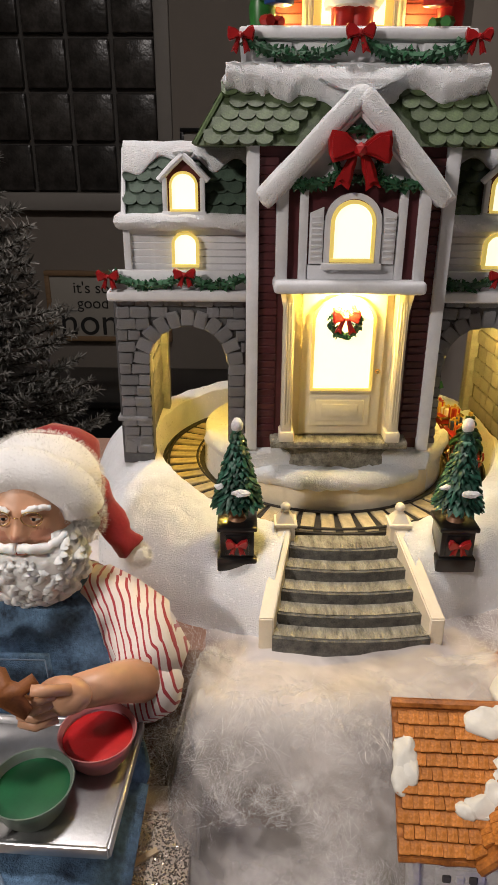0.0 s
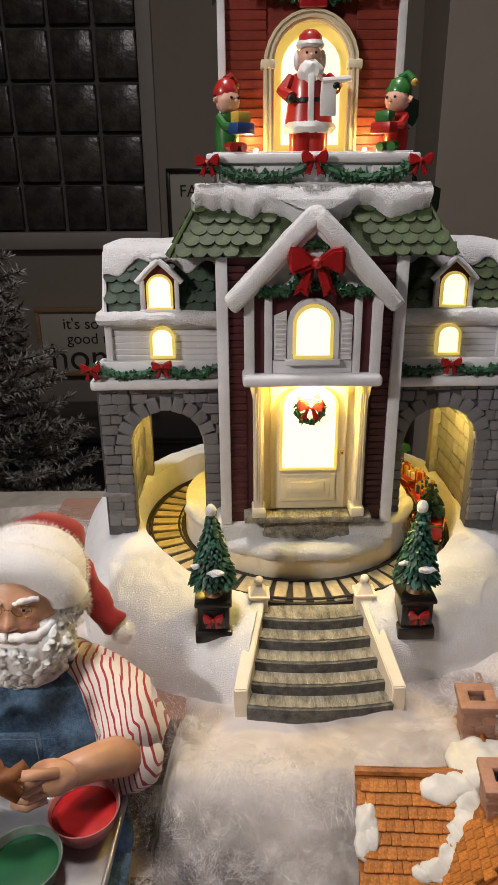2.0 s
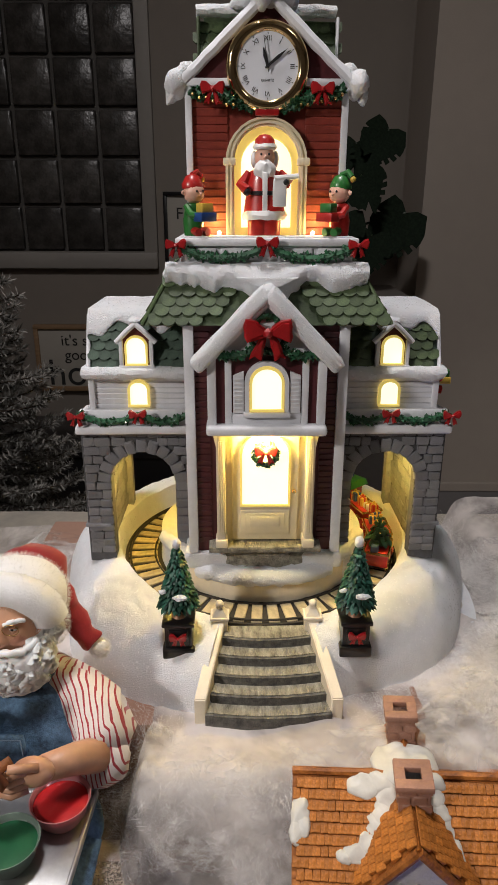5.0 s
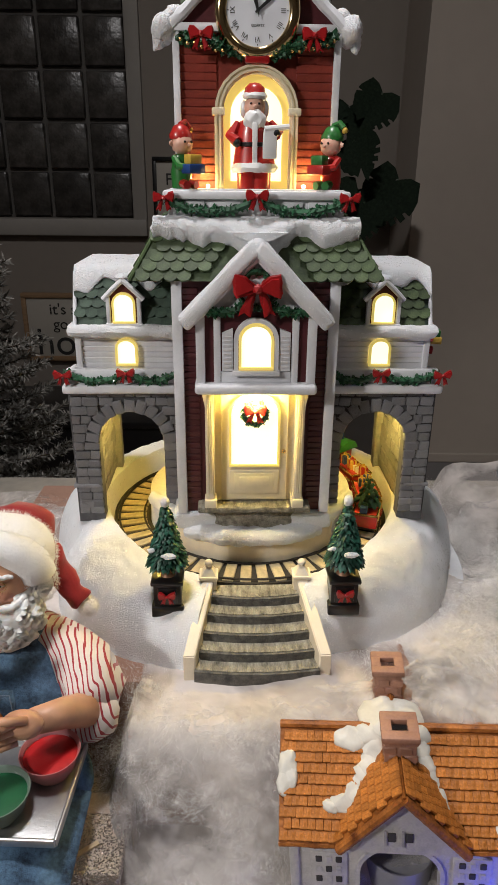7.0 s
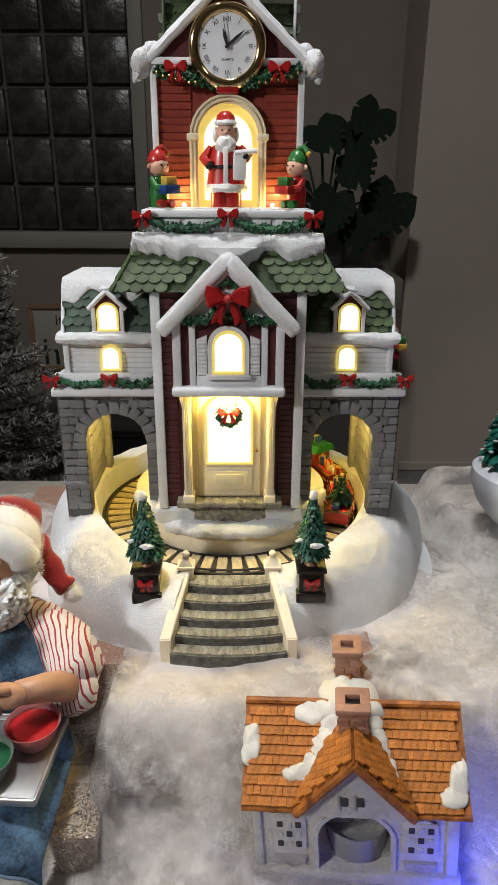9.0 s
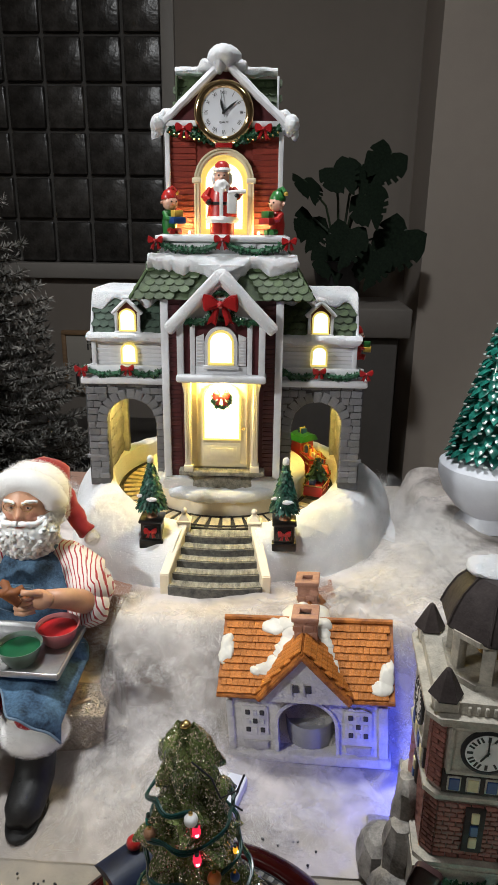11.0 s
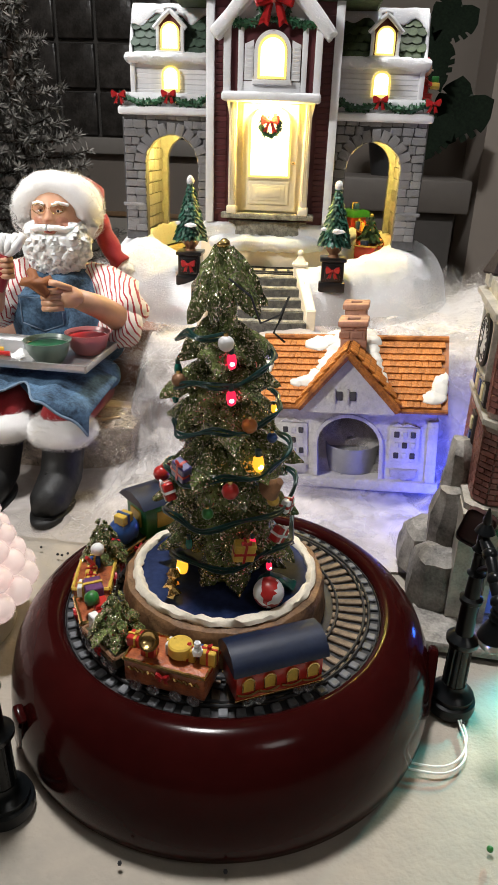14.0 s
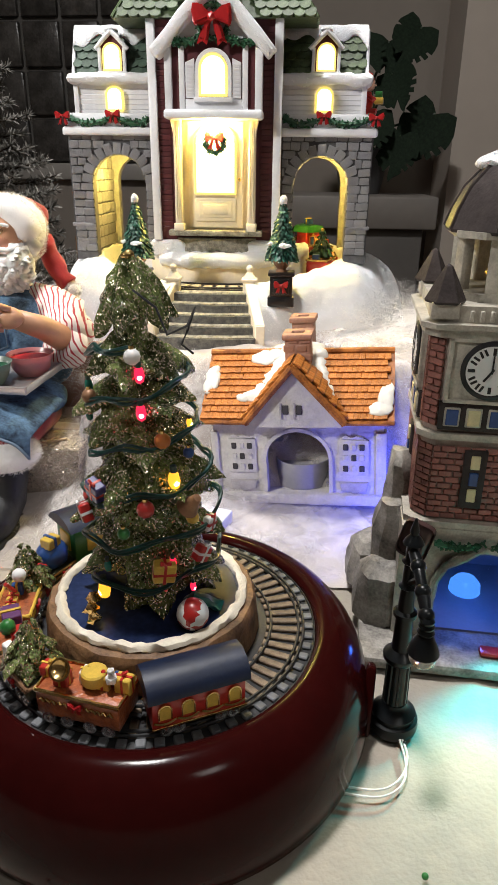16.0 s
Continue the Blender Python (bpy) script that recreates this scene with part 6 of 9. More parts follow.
        part("window_head", prism([(x0, 0.0378), (x0 + 0.003, 0.0402), (x0 + 0.006, 0.0385), (x0 + 0.0085, 0.0398), (x0 + 0.015, 0.0378)], 0.0026, 0.0045), bisque, w)
        part("flower_panel", prism([(x0 - 0.001, 0.0105), (x0 + 0.016, 0.0105), (x0 + 0.0150, 0.0050), (x0 + 0.0105, 0.0042), (x0 + 0.0078, 0.0022), (x0 + 0.005, 0.0042), (x0, 0.0050)], 0.0020, 0.0045, 0.0005), dirty, w)
    for x in (-0.0047, 0.0030):
        part("gable_window", box(x - 0.0017, x + 0.0017, -0.0046, -0.0030, 0.0550, 0.0605, 0.0004), hollow_shade, front, smooth=0)
        part("gable_frame", box(x - 0.0034, x - 0.0023, -0.0050, -0.0030, 0.0530, 0.0620), dirty, front, smooth=0)
    part("corner_pier", box(0.0455, 0.0515, 0.0020, 0.010, 0.0, 0.042, 0.0008), bisque, c)
    part("corner_pier", box(-0.0515, -0.0470, 0.0020, 0.010, 0.0, 0.042, 0.0008), bisque, c)
    # main roof: two slabs, tiles, ridge
    X = 0.0555
    slope = Vector((0, rY + 0.002, RZ - E + 0.002))
    roof = part("roof", prism([(-0.0025, E - 0.002), (-0.003, E + 0.0012), (rY, RZ + 0.001), (D + 0.003, E + 0.0012), (D + 0.0025, E - 0.002), (rY, RZ - 0.0035)], -X, X), edge, c, at=pose(0, 0, 0, 0, 0, 90) @ Matrix.Diagonal((1, 1, 1, 1)), smooth=30)
    up = Vector((0, rY + 0.003, RZ - E)).normalized()
    out = Vector((0, -up.z, up.y))
    rot = Matrix((Vector((1, 0, 0)), -out, up)).transposed().to_4x4()
    tl = box(-0.00205, 0.00205, -0.0010, 0.0, -0.0026, 0.0026, 0.0006, 2)
    for v in tl.verts:
        if v.co.z < 0 and v.co.y < -0.0005:
            v.co.y -= 0.0009
    me = None
    rnd = random.Random(5)
    rows = 10
    hgt = math.hypot(rY + 0.003, RZ - E)
    for j in range(rows):
        v = 0.0024 + j * (hgt - 0.003) / rows
        n = 29
        for i in range(n):
            x = -X + 0.0022 + (2 * X - 0.0044) * (i + (0.5 if j % 2 else 0.0)) / n
            z_here = E + 0.0012 + v * up.z
            if x > X - 0.002 or abs(x) < 0.030 - (z_here - E) * 1.0 and z_here < RZ - 0.0015:
                continue
            m = Matrix.Translation(Vector((x, -0.003, E + 0.0012)) + up * v + out * 0.0002) @ rot @ pose(0, 0, 0, rnd.uniform(-2, 2), rnd.uniform(-4, 4), 0) @ Matrix.Diagonal((rnd.uniform(0.9, 1.04), 1, rnd.uniform(0.92, 1.06), 1))
            if me is None:
                ob = part("roof_tile", tl, orange, roof)
                ob.matrix_world = m
                ob.parent = c
                me = ob.data
                ob.matrix_basis = m
            else:
                piece("roof_tile", me, c, m)
    part("ridge", tube(dense([(-X, rY, RZ + 0.0012), (X, rY, RZ + 0.0012)], 0.004), 0.0020, 8), edge, c)
    # cross gable in front
    for s in (-1, 1):
        a, t = Vector((s * 0.0285, -0.0030, E - 0.0010)), Vector((0, -0.0030, 0.0815))
        d = (t - a).normalized()
        nrm = Vector((s * d.z, 0, -s * d.x)) if s > 0 else Vector((-d.z, 0, d.x))
        b = BM()
        q = [a, t, t + Vector((0, 0, 0.0035)), a + Vector((s * 0.0010, 0, 0.0035))]
        vs = [b.verts.new((p.x, y, p.z)) for y in (-0.0062, rY + 0.001) for p in q]
        for k in ((0, 1, 2, 3), (7, 6, 5, 4), (0, 4, 5, 1), (1, 5, 6, 2), (2, 6, 7, 3), (3, 7, 4, 0)):
            b.faces.new([vs[i] for i in k])
        part("gable_roof", b, edge, c, smooth=30)
        part("gable_edge", tube(dense([a + Vector((0, -0.003, 0.0012)), t + Vector((0, -0.003, 0.0015))], 0.004), 0.0022, 8), edge, c)
        outn = Vector((s * d.z, 0, abs(d.x)))
        rot2 = Matrix((Vector((0, -s, 0)), -outn, d)).transposed().to_4x4()
        for j in range(6):
            for i in range(9):
                p = a.lerp(t, (i + 0.5) / 9) + Vector((s * 0.0006, 0.0002 + (j + 0.5 * (i % 2)) * 0.0040, 0.0036))
                if p.z < E + 0.0012 + (p.y + 0.003) * 0.76 - 0.001:
                    continue
                piece("roof_tile", me, c, Matrix.Translation(p) @ rot2)
    # back gable
    part("gable_roof", prism([(-0.024, E + 0.004), (0, 0.0835), (0.024, E + 0.004)], rY + 0.001, D + 0.004), edge, c, smooth=30)
    # chimneys
    for x, y, z0, z1, w in ((0.0006, 0.0225, 0.0735, 0.0965, 0.0072), (-0.0012, 0.0640, 0.0700, 0.0975, 0.0068)):
        ch = part("chimney", box(x - w, x + w, y - w, y + w, z0, z1 - 0.003, 0.0006), brown, c)
        for j in range(4):
            z = z0 + 0.003 + j * 0.0048
            for i in range(2):
                xx = x - w * 0.5 + i * w + (0.0012 if j % 2 else -0.0012)
                part("brick", box(xx - w * 0.44, xx + w * 0.44, y - w - 0.0005, y - w + 0.001, z, z + 0.0040, 0.0005, 1), brown, ch)
        part("chimney_rim", merge(box(x - w - 0.0014, x + w + 0.0014, y - w - 0.0014, y - w * 0.42, z1 - 0.0035, z1, 0.0008), box(x - w - 0.0014, x + w + 0.0014, y + w * 0.42, y + w + 0.0014, z1 - 0.0035, z1, 0.0008),
                                  box(x - w - 0.0014, x - w * 0.5, y - w * 0.5, y + w * 0.5, z1 - 0.0035, z1, 0.0004), box(x + w * 0.5, x + w + 0.0014, y - w * 0.5, y + w * 0.5, z1 - 0.0035, z1, 0.0004)), brown, ch)
        part("flue", box(x - w * 0.55, x + w * 0.55, y - w * 0.48, y + w * 0.48, z1 - 0.004, z1 - 0.003), hollow_shade, ch, smooth=0)
    # glazed snow patches on the roof
    def patch(nm, spots, seed):
        for x, v, rx, rv in spots:
            p = Vector((x, -0.003, E + 0.0012)) + up * v + out * 0.0012
            b = ball(0, 0, 0, 1.0, 3)
            b = move(b, Matrix.Translation(p) @ rot @ Matrix.Diagonal((rx, 0.0019, rv, 1)))
            part(nm, lumpy(lumpy(b, 0.0014, 0.006, seed), 0.0005, 0.002, seed), snow, c, "glazed white snow")
    patch("roof_snow", [(-0.0520, 0.031, 0.0046, 0.0080), (-0.0530, 0.024, 0.0036, 0.0065), (-0.0505, 0.026, 0.0040, 0.0060)], 1)
    patch("roof_snow", [(0.0505, 0.0140, 0.0046, 0.0090), (0.0480, 0.0070, 0.0070, 0.0050), (0.0525, 0.0195, 0.0030, 0.0060)], 2)
    patch("roof_snow", [(-0.0215, 0.0435, 0.0080, 0.0056), (-0.0120, 0.0455, 0.0090, 0.0050), (-0.0100, 0.0385, 0.0066, 0.0075), (-0.0130, 0.0320, 0.0056, 0.0070), (-0.0165, 0.0260, 0.0052, 0.0065), (-0.0200, 0.0205, 0.0054, 0.0055), (-0.0255, 0.0160, 0.0070, 0.0044), (-0.0310, 0.0145, 0.0042, 0.0034)], 3)
    patch("roof_snow", [(0.0080, 0.0455, 0.0085, 0.0054), (0.0100, 0.0390, 0.0066, 0.0075), (0.0125, 0.0320, 0.0056, 0.0075), (0.0150, 0.0250, 0.0048, 0.0075), (0.0175, 0.0185, 0.0040, 0.0065), (0.0195, 0.0140, 0.0028, 0.0050)], 4)
    part("roof_snow", lumpy(ball(-0.001, 0.043, 0.0808, 0.013, 4, (1.25, 1.0, 0.30)), 0.0018, 0.006, 5), snow, c)
    # tea light inside
    wax = mat("grey_tin_cup", (0.30, 0.30, 0.32), 0.5, 0.1, var=0.1, scale=200)
    t = thing("tea_light", (0.0, 0.0, 0.0), "pale tea light cup inside the cottage", "candle")
    part("cup", lathe([(0, 0.0), (0.0168, 0.0), (0.0174, 0.001), (0.0174, 0.0165), (0.0166, 0.0165), (0.0162, 0.0140), (0, 0.0136)], 40), wax, t)
    part("wick", cyl(0, 0, 0.0136, 0.0175, 0.0004, seg=8), INK, t)
    t.matrix_world = c.matrix_world @ Matrix.Translation((0.0015, 0.0225, 0.0032))


build_cottage()

# ---------------------------------------------------------------- the seated doll, its box and tray
def fuzz(centre, radii, count, length, seed, width=0.00010):
    rnd = random.Random(seed)
    b = BM()
    for _ in range(count):
        d = Vector((rnd.gauss(0, 1), rnd.gauss(0, 1), rnd.gauss(0, 1))).normalized()
        p = Vector(centre) + Vector((d.x * radii[0], d.y * radii[1], d.z * radii[2]))
        q = p + (d + Vector((rnd.gauss(0, 0.35), rnd.gauss(0, 0.35), rnd.gauss(0, 0.35)))).normalized() * length * rnd.uniform(0.6, 1.3)
        s = d.cross(Vector((rnd.gauss(0, 1), rnd.gauss(0, 1), rnd.gauss(0, 1)))).normalized() * width
        b.faces.new([b.verts.new(v) for v in (p - s, p + s, q)])
    return b


def build_doll():
    felt = mat("red_felt", (0.26, 0.010, 0.014), 0.9, var=0.2, scale=90, bump=0.4, bump_scale=900, sheen=0.2)
    fur = mat("white_fur", (0.86, 0.85, 0.84), 0.95, var=0.05, scale=120, bump=0.5, bump_scale=900, bump_dist=0.0008, sheen=0.5)
    beard = mat("white_resin_beard", (0.90, 0.89, 0.87), 0.55, var=0.04, scale=150, bump=0.4, bump_scale=420, bump_dist=0.0008, subsurface=0.35)
    denim = mat("blue_denim", (0.016, 0.042, 0.092), 0.85, var=0.7, scale=75, second=(0.085, 0.155, 0.25), bump=1.0, bump_scale=1500, bump_dist=0.0007)
    shirt = stripes("striped_shirt", (0.74, 0.66, 0.62), (0.36, 0.035, 0.045), 330.0, (0.94, 0.1, 0.34), 0.29)
    skin = mat("painted_face", (0.56, 0.33, 0.20), 0.42, var=0.12, scale=45, second=(0.58, 0.30, 0.18), subsurface=0.1)
    cheek = mat("painted_cheek", (0.54, 0.25, 0.16), 0.38, var=0.14, scale=60)
    boot = mat("black_boot", (0.007, 0.007, 0.007), 0.58, var=0.3, scale=120, bump=0.5, bump_scale=160, bump_dist=0.0014)
    biscuit = mat("brown_biscuit", (0.22, 0.075, 0.02), 0.6, var=0.25, scale=200, bump=0.4)
    seam = mat("pale_denim_seam", (0.16, 0.22, 0.30), 0.85, var=0.2, scale=300)
    F, U, B_, D, S, K, T, C, W, G, Q, E_ = range(12)
    ms = [felt, fur, beard, denim, shirt, skin, boot, biscuit, WHITE, GOLD, cheek, seam]
    bs = []

    def add(b, i):
        bs.append(tint(b, i))
    hx, hy = -0.0925, 0.2420
    # fur hat with a hanging red tip
    brim = []
    for i in range(13):
        a = radians(-32 + 244 * i / 12)
        brim.append((hx + 0.0212 * math.cos(a), hy - 0.011 - 0.003 * math.sin(a), 0.1530 + 0.0190 * math.sin(a)))
    add(lumpy(tube(brim, 0.0090, 14, [0.0058, 0.0076] + [0.0093] * 9 + [0.0076, 0.0058]), 0.0008, 0.010), U)
    for i, q in enumerate(brim):
        k = 0.0056 if i in (0, 12) else 0.0089
        add(fuzz(q, (k, k, k), 1700, 0.0019, i), U)
    add(lumpy(ball(hx, hy + 0.005, 0.1575, 0.0258, 3, (1.0, 0.78, 0.84)), 0.0010, 0.012), U)
    add(fuzz((hx, hy + 0.005, 0.1575), (0.0258, 0.0201, 0.0217), 8000, 0.0020, 31), U)
    add(lumpy(ball(hx + 0.003, hy + 0.021, 0.1630, 0.0165, 3, (1.15, 0.9, 0.85)), 0.0016, 0.008), F)
    tail = [(hx + 0.012, hy + 0.021, 0.1560), (hx + 0.0180, hy + 0.021, 0.1460), (hx + 0.0230, hy + 0.020, 0.1350), (hx + 0.0280, hy + 0.018, 0.1260), (hx + 0.0335, hy + 0.017, 0.1190)]
    add(lumpy(tube(dense(tail, 0.002), 0.0066, 16), 0.0022, 0.007), F)
    add(ball(hx + 0.0372, hy + 0.016, 0.1160, 0.0050, 2), U)
    add(fuzz((hx + 0.0372, hy + 0.016, 0.1160), (0.0050, 0.0050, 0.0050), 1800, 0.002, 2), U)
    # face: one modelled head, brow, nose, cheeks and lids
    fx, fy, fz = -0.0912, 0.2290, 0.1535
    head = ball(fx, fy, fz, 0.0185, 5, (0.92, 0.80, 1.04))

    def swell(v, px, pz, w, h, amount):
        k = math.exp(-((v.x - fx - px) / w) ** 2 - ((v.z - fz - pz) / h) ** 2)
        return amount * k if v.y < fy else 0.0
    for v in head.verts:
        c = v.co.copy()
        out = swell(c, 0, -0.0012, 0.0024, 0.0030, 0.0042) + swell(c, 0, 0.0030, 0.0018, 0.0045, 0.0014)
        for k in (-1, 1):
            out += swell(c, k * 0.0020, -0.0020, 0.0014, 0.0014, 0.0012) + swell(c, k * 0.0078, -0.0022, 0.0040, 0.0034, 0.0018)
            out -= swell(c, k * 0.0060, 0.0042, 0.0030, 0.0019, 0.0022)
            out += swell(c, k * 0.0066, 0.0076, 0.0044, 0.0014, 0.0012)
        v.co.y -= out
    for f in head.faces:
        c = f.calc_center_median()
        warm = any(math.hypot((c.x - fx - k * 0.0082) / 1.25, c.z - fz + 0.0024) < 0.0030 for k in (-1, 1)) or math.hypot(c.x - fx, c.z - fz + 0.0018) < 0.0022
        f.material_index = Q if warm and c.y < fy else K
    bs.append(head)
    front = fy - 0.0148
    for k in (-1, 1):
        ex, ez = fx + k * 0.0060, fz + 0.0041
        add(ball(ex, front + 0.0034, ez, 0.0023, 2, (1.0, 0.8, 0.62)), W)
        add(ball(ex - k * 0.0002, front + 0.0018, ez, 0.0009, 1, (1, 0.5, 1)), T)
        add(tube([(ex - 0.0024, front + 0.0030, ez + 0.0003), (ex, front + 0.0013, ez + 0.0015), (ex + 0.0024, front + 0.0033, ez + 0.0003)], 0.0006, 6), K)
        add(tube([(ex - 0.0022, front + 0.0030, ez - 0.0005), (ex, front + 0.0016, ez - 0.0014), (ex + 0.0022, front + 0.0033, ez - 0.0005)], 0.0005, 6), K)
        add(lumpy(tube(dense([(fx + k * 0.0026, front + 0.0003, fz + 0.0076), (fx + k * 0.0064, front + 0.0008, fz + 0.0092), (fx + k * 0.0112, front + 0.0048, fz + 0.0078)], 0.0008), 0.0012, 6), 0.0006, 0.0015, k), B_)
        ring = [(ex + 0.0040 * math.cos(2 * math.pi * i / 18), front - 0.0008, fz + 0.0056 + 0.0030 * math.sin(2 * math.pi * i / 18)) for i in range(18)]
        add(tube(ring, 0.00024, 5, closed=True), G)
        add(lumpy(tube(dense([(fx + k * 0.0004, front - 0.0034, fz - 0.0056), (fx + k * 0.0055, front - 0.0038, fz - 0.0054), (fx + k * 0.0110, front - 0.0002, fz - 0.0068), (fx + k * 0.0160, front + 0.0062, fz - 0.0050)], 0.001), 0.0020, 10), 0.0008, 0.0022, 2 + k), B_)
    add(tube([(fx - 0.0009, front - 0.0008, fz + 0.0058), (fx, front - 0.0014, fz + 0.0062), (fx + 0.0009, front - 0.0008, fz + 0.0058)], 0.00024, 5), G)
    add(ball(fx, front - 0.0004, fz - 0.0086, 0.0030, 2, (1.35, 0.7, 0.50)), Q)
    add(ball(fx, front - 0.0018, fz - 0.0083, 0.0020, 2, (1.25, 0.5, 0.26)), F)
    # beard: full form covered in curls
    mid = Vector((fx, 0.2250, 0.1365))
    full = ball(*mid, 0.0190, 5, (1.18, 0.88, 1.06))
    for v in full.verts:
        p = v.co.copy()
        d = (p - mid).normalized()
        bend_ = noise.noise(Vector((p.x * 80, p.y * 80, p.z * 140))) * 1.1
        ridge = noise.noise(Vector((p.x * 260 + bend_, p.y * 260, p.z * 110 + 2 * bend_)))
        v.co = p + d * 0.0008 * ridge
        if v.co.z > fz - 0.0105 and abs(v.co.x - fx) < 0.0105:
            v.co.y += 0.0060
    add(full, B_)
    rc = random.Random(17)
    for i in range(150):
        th, ph = rc.uniform(-1.65, 1.65), rc.uniform(-1.25, 0.62)
        d = Vector((math.sin(th) * math.cos(ph) * 1.18, -math.cos(th) * math.cos(ph) * 0.86, math.sin(ph) * 0.98))
        if d.z > 0.30 and abs(d.x) < 0.66:
            continue
        p = mid + d * 0.0184
        w = Vector((math.cos(th), math.sin(th), 0))
        turn, sz = rc.choice((-1, 1)), rc.uniform(0.0015, 0.0027)
        pts = [p + w * turn * sz * (0.9 * math.sin(q * 1.25)) + Vector((0, 0, -sz * 0.75 * q + sz)) + d.normalized() * 0.0006 * math.sin(q) for q in (0, 0.6, 1.2, 1.8, 2.4, 3.0, 3.6)]
        add(tube(pts, 0.0009, 9, [0.0009, 0.0015, 0.0019, 0.0020, 0.0018, 0.0014, 0.0006]), B_)
    # body: shirt with a denim apron in front
    bx = -0.0890
    t = ball(0, 0, 0, 1.0, 5)
    move(t, Matrix.Translation((bx, 0.2350, 0.0850)) @ Matrix.Diagonal((0.0420, 0.0330, 0.0395, 1)))
    for f in t.faces:
        c = f.calc_center_median()
        f.material_index = D if c.y < 0.2330 and abs(c.x - bx) < 0.0235 + max(0, 0.121 - c.z) * 0.55 and c.z < 0.123 else S
    bs.append(lumpy(t, 0.0020, 0.014, 3))
    pocket = [(-0.0150, 0.0105), (-0.0150, -0.0080), (0.0, -0.0135), (0.0150, -0.0080), (0.0150, 0.0105)]
    add(move(prism(pocket, -0.0010, 0.0016), pose(bx - 0.0070, 0.2020, 0.0960, 6, 0, 0)), D)
    for a, c in zip(pocket, pocket[1:] + pocket[:1]):
        add(move(tube([(a[0] * 0.93, -0.0012, a[1] * 0.92), (c[0] * 0.93, -0.0012, c[1] * 0.92)], 0.00035, 5), pose(bx - 0.0070, 0.2020, 0.0960, 6, 0, 0)), E_)
    # arms: rolled striped sleeves, bare forearms
    add(lumpy(tube([(-0.0720, 0.2350, 0.1150), (-0.0610, 0.2310, 0.1105), (-0.0510, 0.2240, 0.1030), (-0.0445, 0.2150, 0.0960), (-0.0450, 0.2070, 0.0905)], 0.016, 20, [0.0100, 0.0135, 0.0158, 0.0160, 0.0140]), 0.0036, 0.007, 1), S)
    add(lumpy(tube([(-0.0425, 0.2110, 0.0875), (-0.0450, 0.2060, 0.0890), (-0.0480, 0.2010, 0.0925)], 0.0150, 18, [0.0138, 0.0150, 0.0132]), 0.0016, 0.006, 6), S)
    add(tube([(-0.0440, 0.2040, 0.0935), (-0.0530, 0.1900, 0.1045), (-0.0630, 0.1770, 0.1120)], 0.008, 12, [0.0088, 0.0074, 0.0060]), K)
    add(ball(-0.0665, 0.1735, 0.1135, 0.0080, 3, (1.2, 0.8, 0.85)), K)
    for i in range(4):
        z = 0.1180 - i * 0.0034
        add(tube([(-0.0680, 0.1695, z), (-0.0745, 0.1660, z - 0.0004), (-0.0800, 0.1680, z - 0.0010)], 0.0020, 8), K)
    add(tube([(-0.0630, 0.1705, 0.1190), (-0.0700, 0.1660, 0.1225), (-0.0740, 0.1655, 0.1230)], 0.0020, 8), K)
    star = [(0.0, -0.0035), (0.0045, -0.0052), (0.0060, -0.0020), (0.0030, 0.0005), (0.0062, 0.0038), (0.0038, 0.0062), (0.0008, 0.0036), (-0.0010, 0.0040), (-0.0030, 0.0068), (-0.0060, 0.0072), (-0.0072, 0.0045), (-0.0048, 0.0025), (-0.0080, 0.0010), (-0.0082, -0.0022), (-0.0045, -0.0018)]
    add(move(prism(star, -0.0013, 0.0013, 0.0005), pose(-0.0800, 0.1640, 0.1215, -38, 14, 8) @ Matrix.Scale(1.25, 4)), C)
    add(lumpy(tube([(-0.1080, 0.2380, 0.1170), (-0.1190, 0.2330, 0.1110), (-0.1300, 0.2240, 0.1000), (-0.1350, 0.2130, 0.0950), (-0.1320, 0.2040, 0.0985)], 0.016, 20, [0.0110, 0.0155, 0.0160, 0.0150, 0.0135]), 0.0030, 0.008, 4), S)
    add(tube([(-0.1320, 0.2050, 0.0985), (-0.1240, 0.1960, 0.1120), (-0.1160, 0.1910, 0.1210)], 0.008, 12, [0.0085, 0.0070, 0.0060]), K)
    add(ball(-0.1130, 0.1890, 0.1265, 0.0074, 3, (0.9, 0.9, 1.1)), K)
    for i in range(4):
        z = 0.1215 + i * 0.0032
        add(tube([(-0.1130, 0.1840, z), (-0.1075, 0.1820, z + 0.0004), (-0.1045, 0.1850, z + 0.0004)], 0.0019, 8), K)
    add(tube([(-0.1150, 0.1850, 0.1120), (-0.1110, 0.1850, 0.1230), (-0.1080, 0.1850, 0.1340)], 0.003, 10, [0.0024, 0.0036, 0.0036]), F)
    for i in range(5):
        x = -0.1095 + i * 0.0022
        add(lumpy(tube([(-0.1085, 0.1850, 0.1330), (x, 0.1840 + 0.001 * (i % 2), 0.1390), (x - 0.002 + 0.0018 * i, 0.1845, 0.1465)], 0.003, 8, [0.0020, 0.0030, 0.0026]), 0.0006, 0.003, i), W)
    # lap, apron that parts over the knees, legs
    add(lumpy(ball(bx, 0.1900, 0.0580, 0.030, 4, (1.50, 1.25, 0.55)), 0.0020, 0.012, 5), D)
    b = BM()
    n, m_ = 48, 14
    rows = []
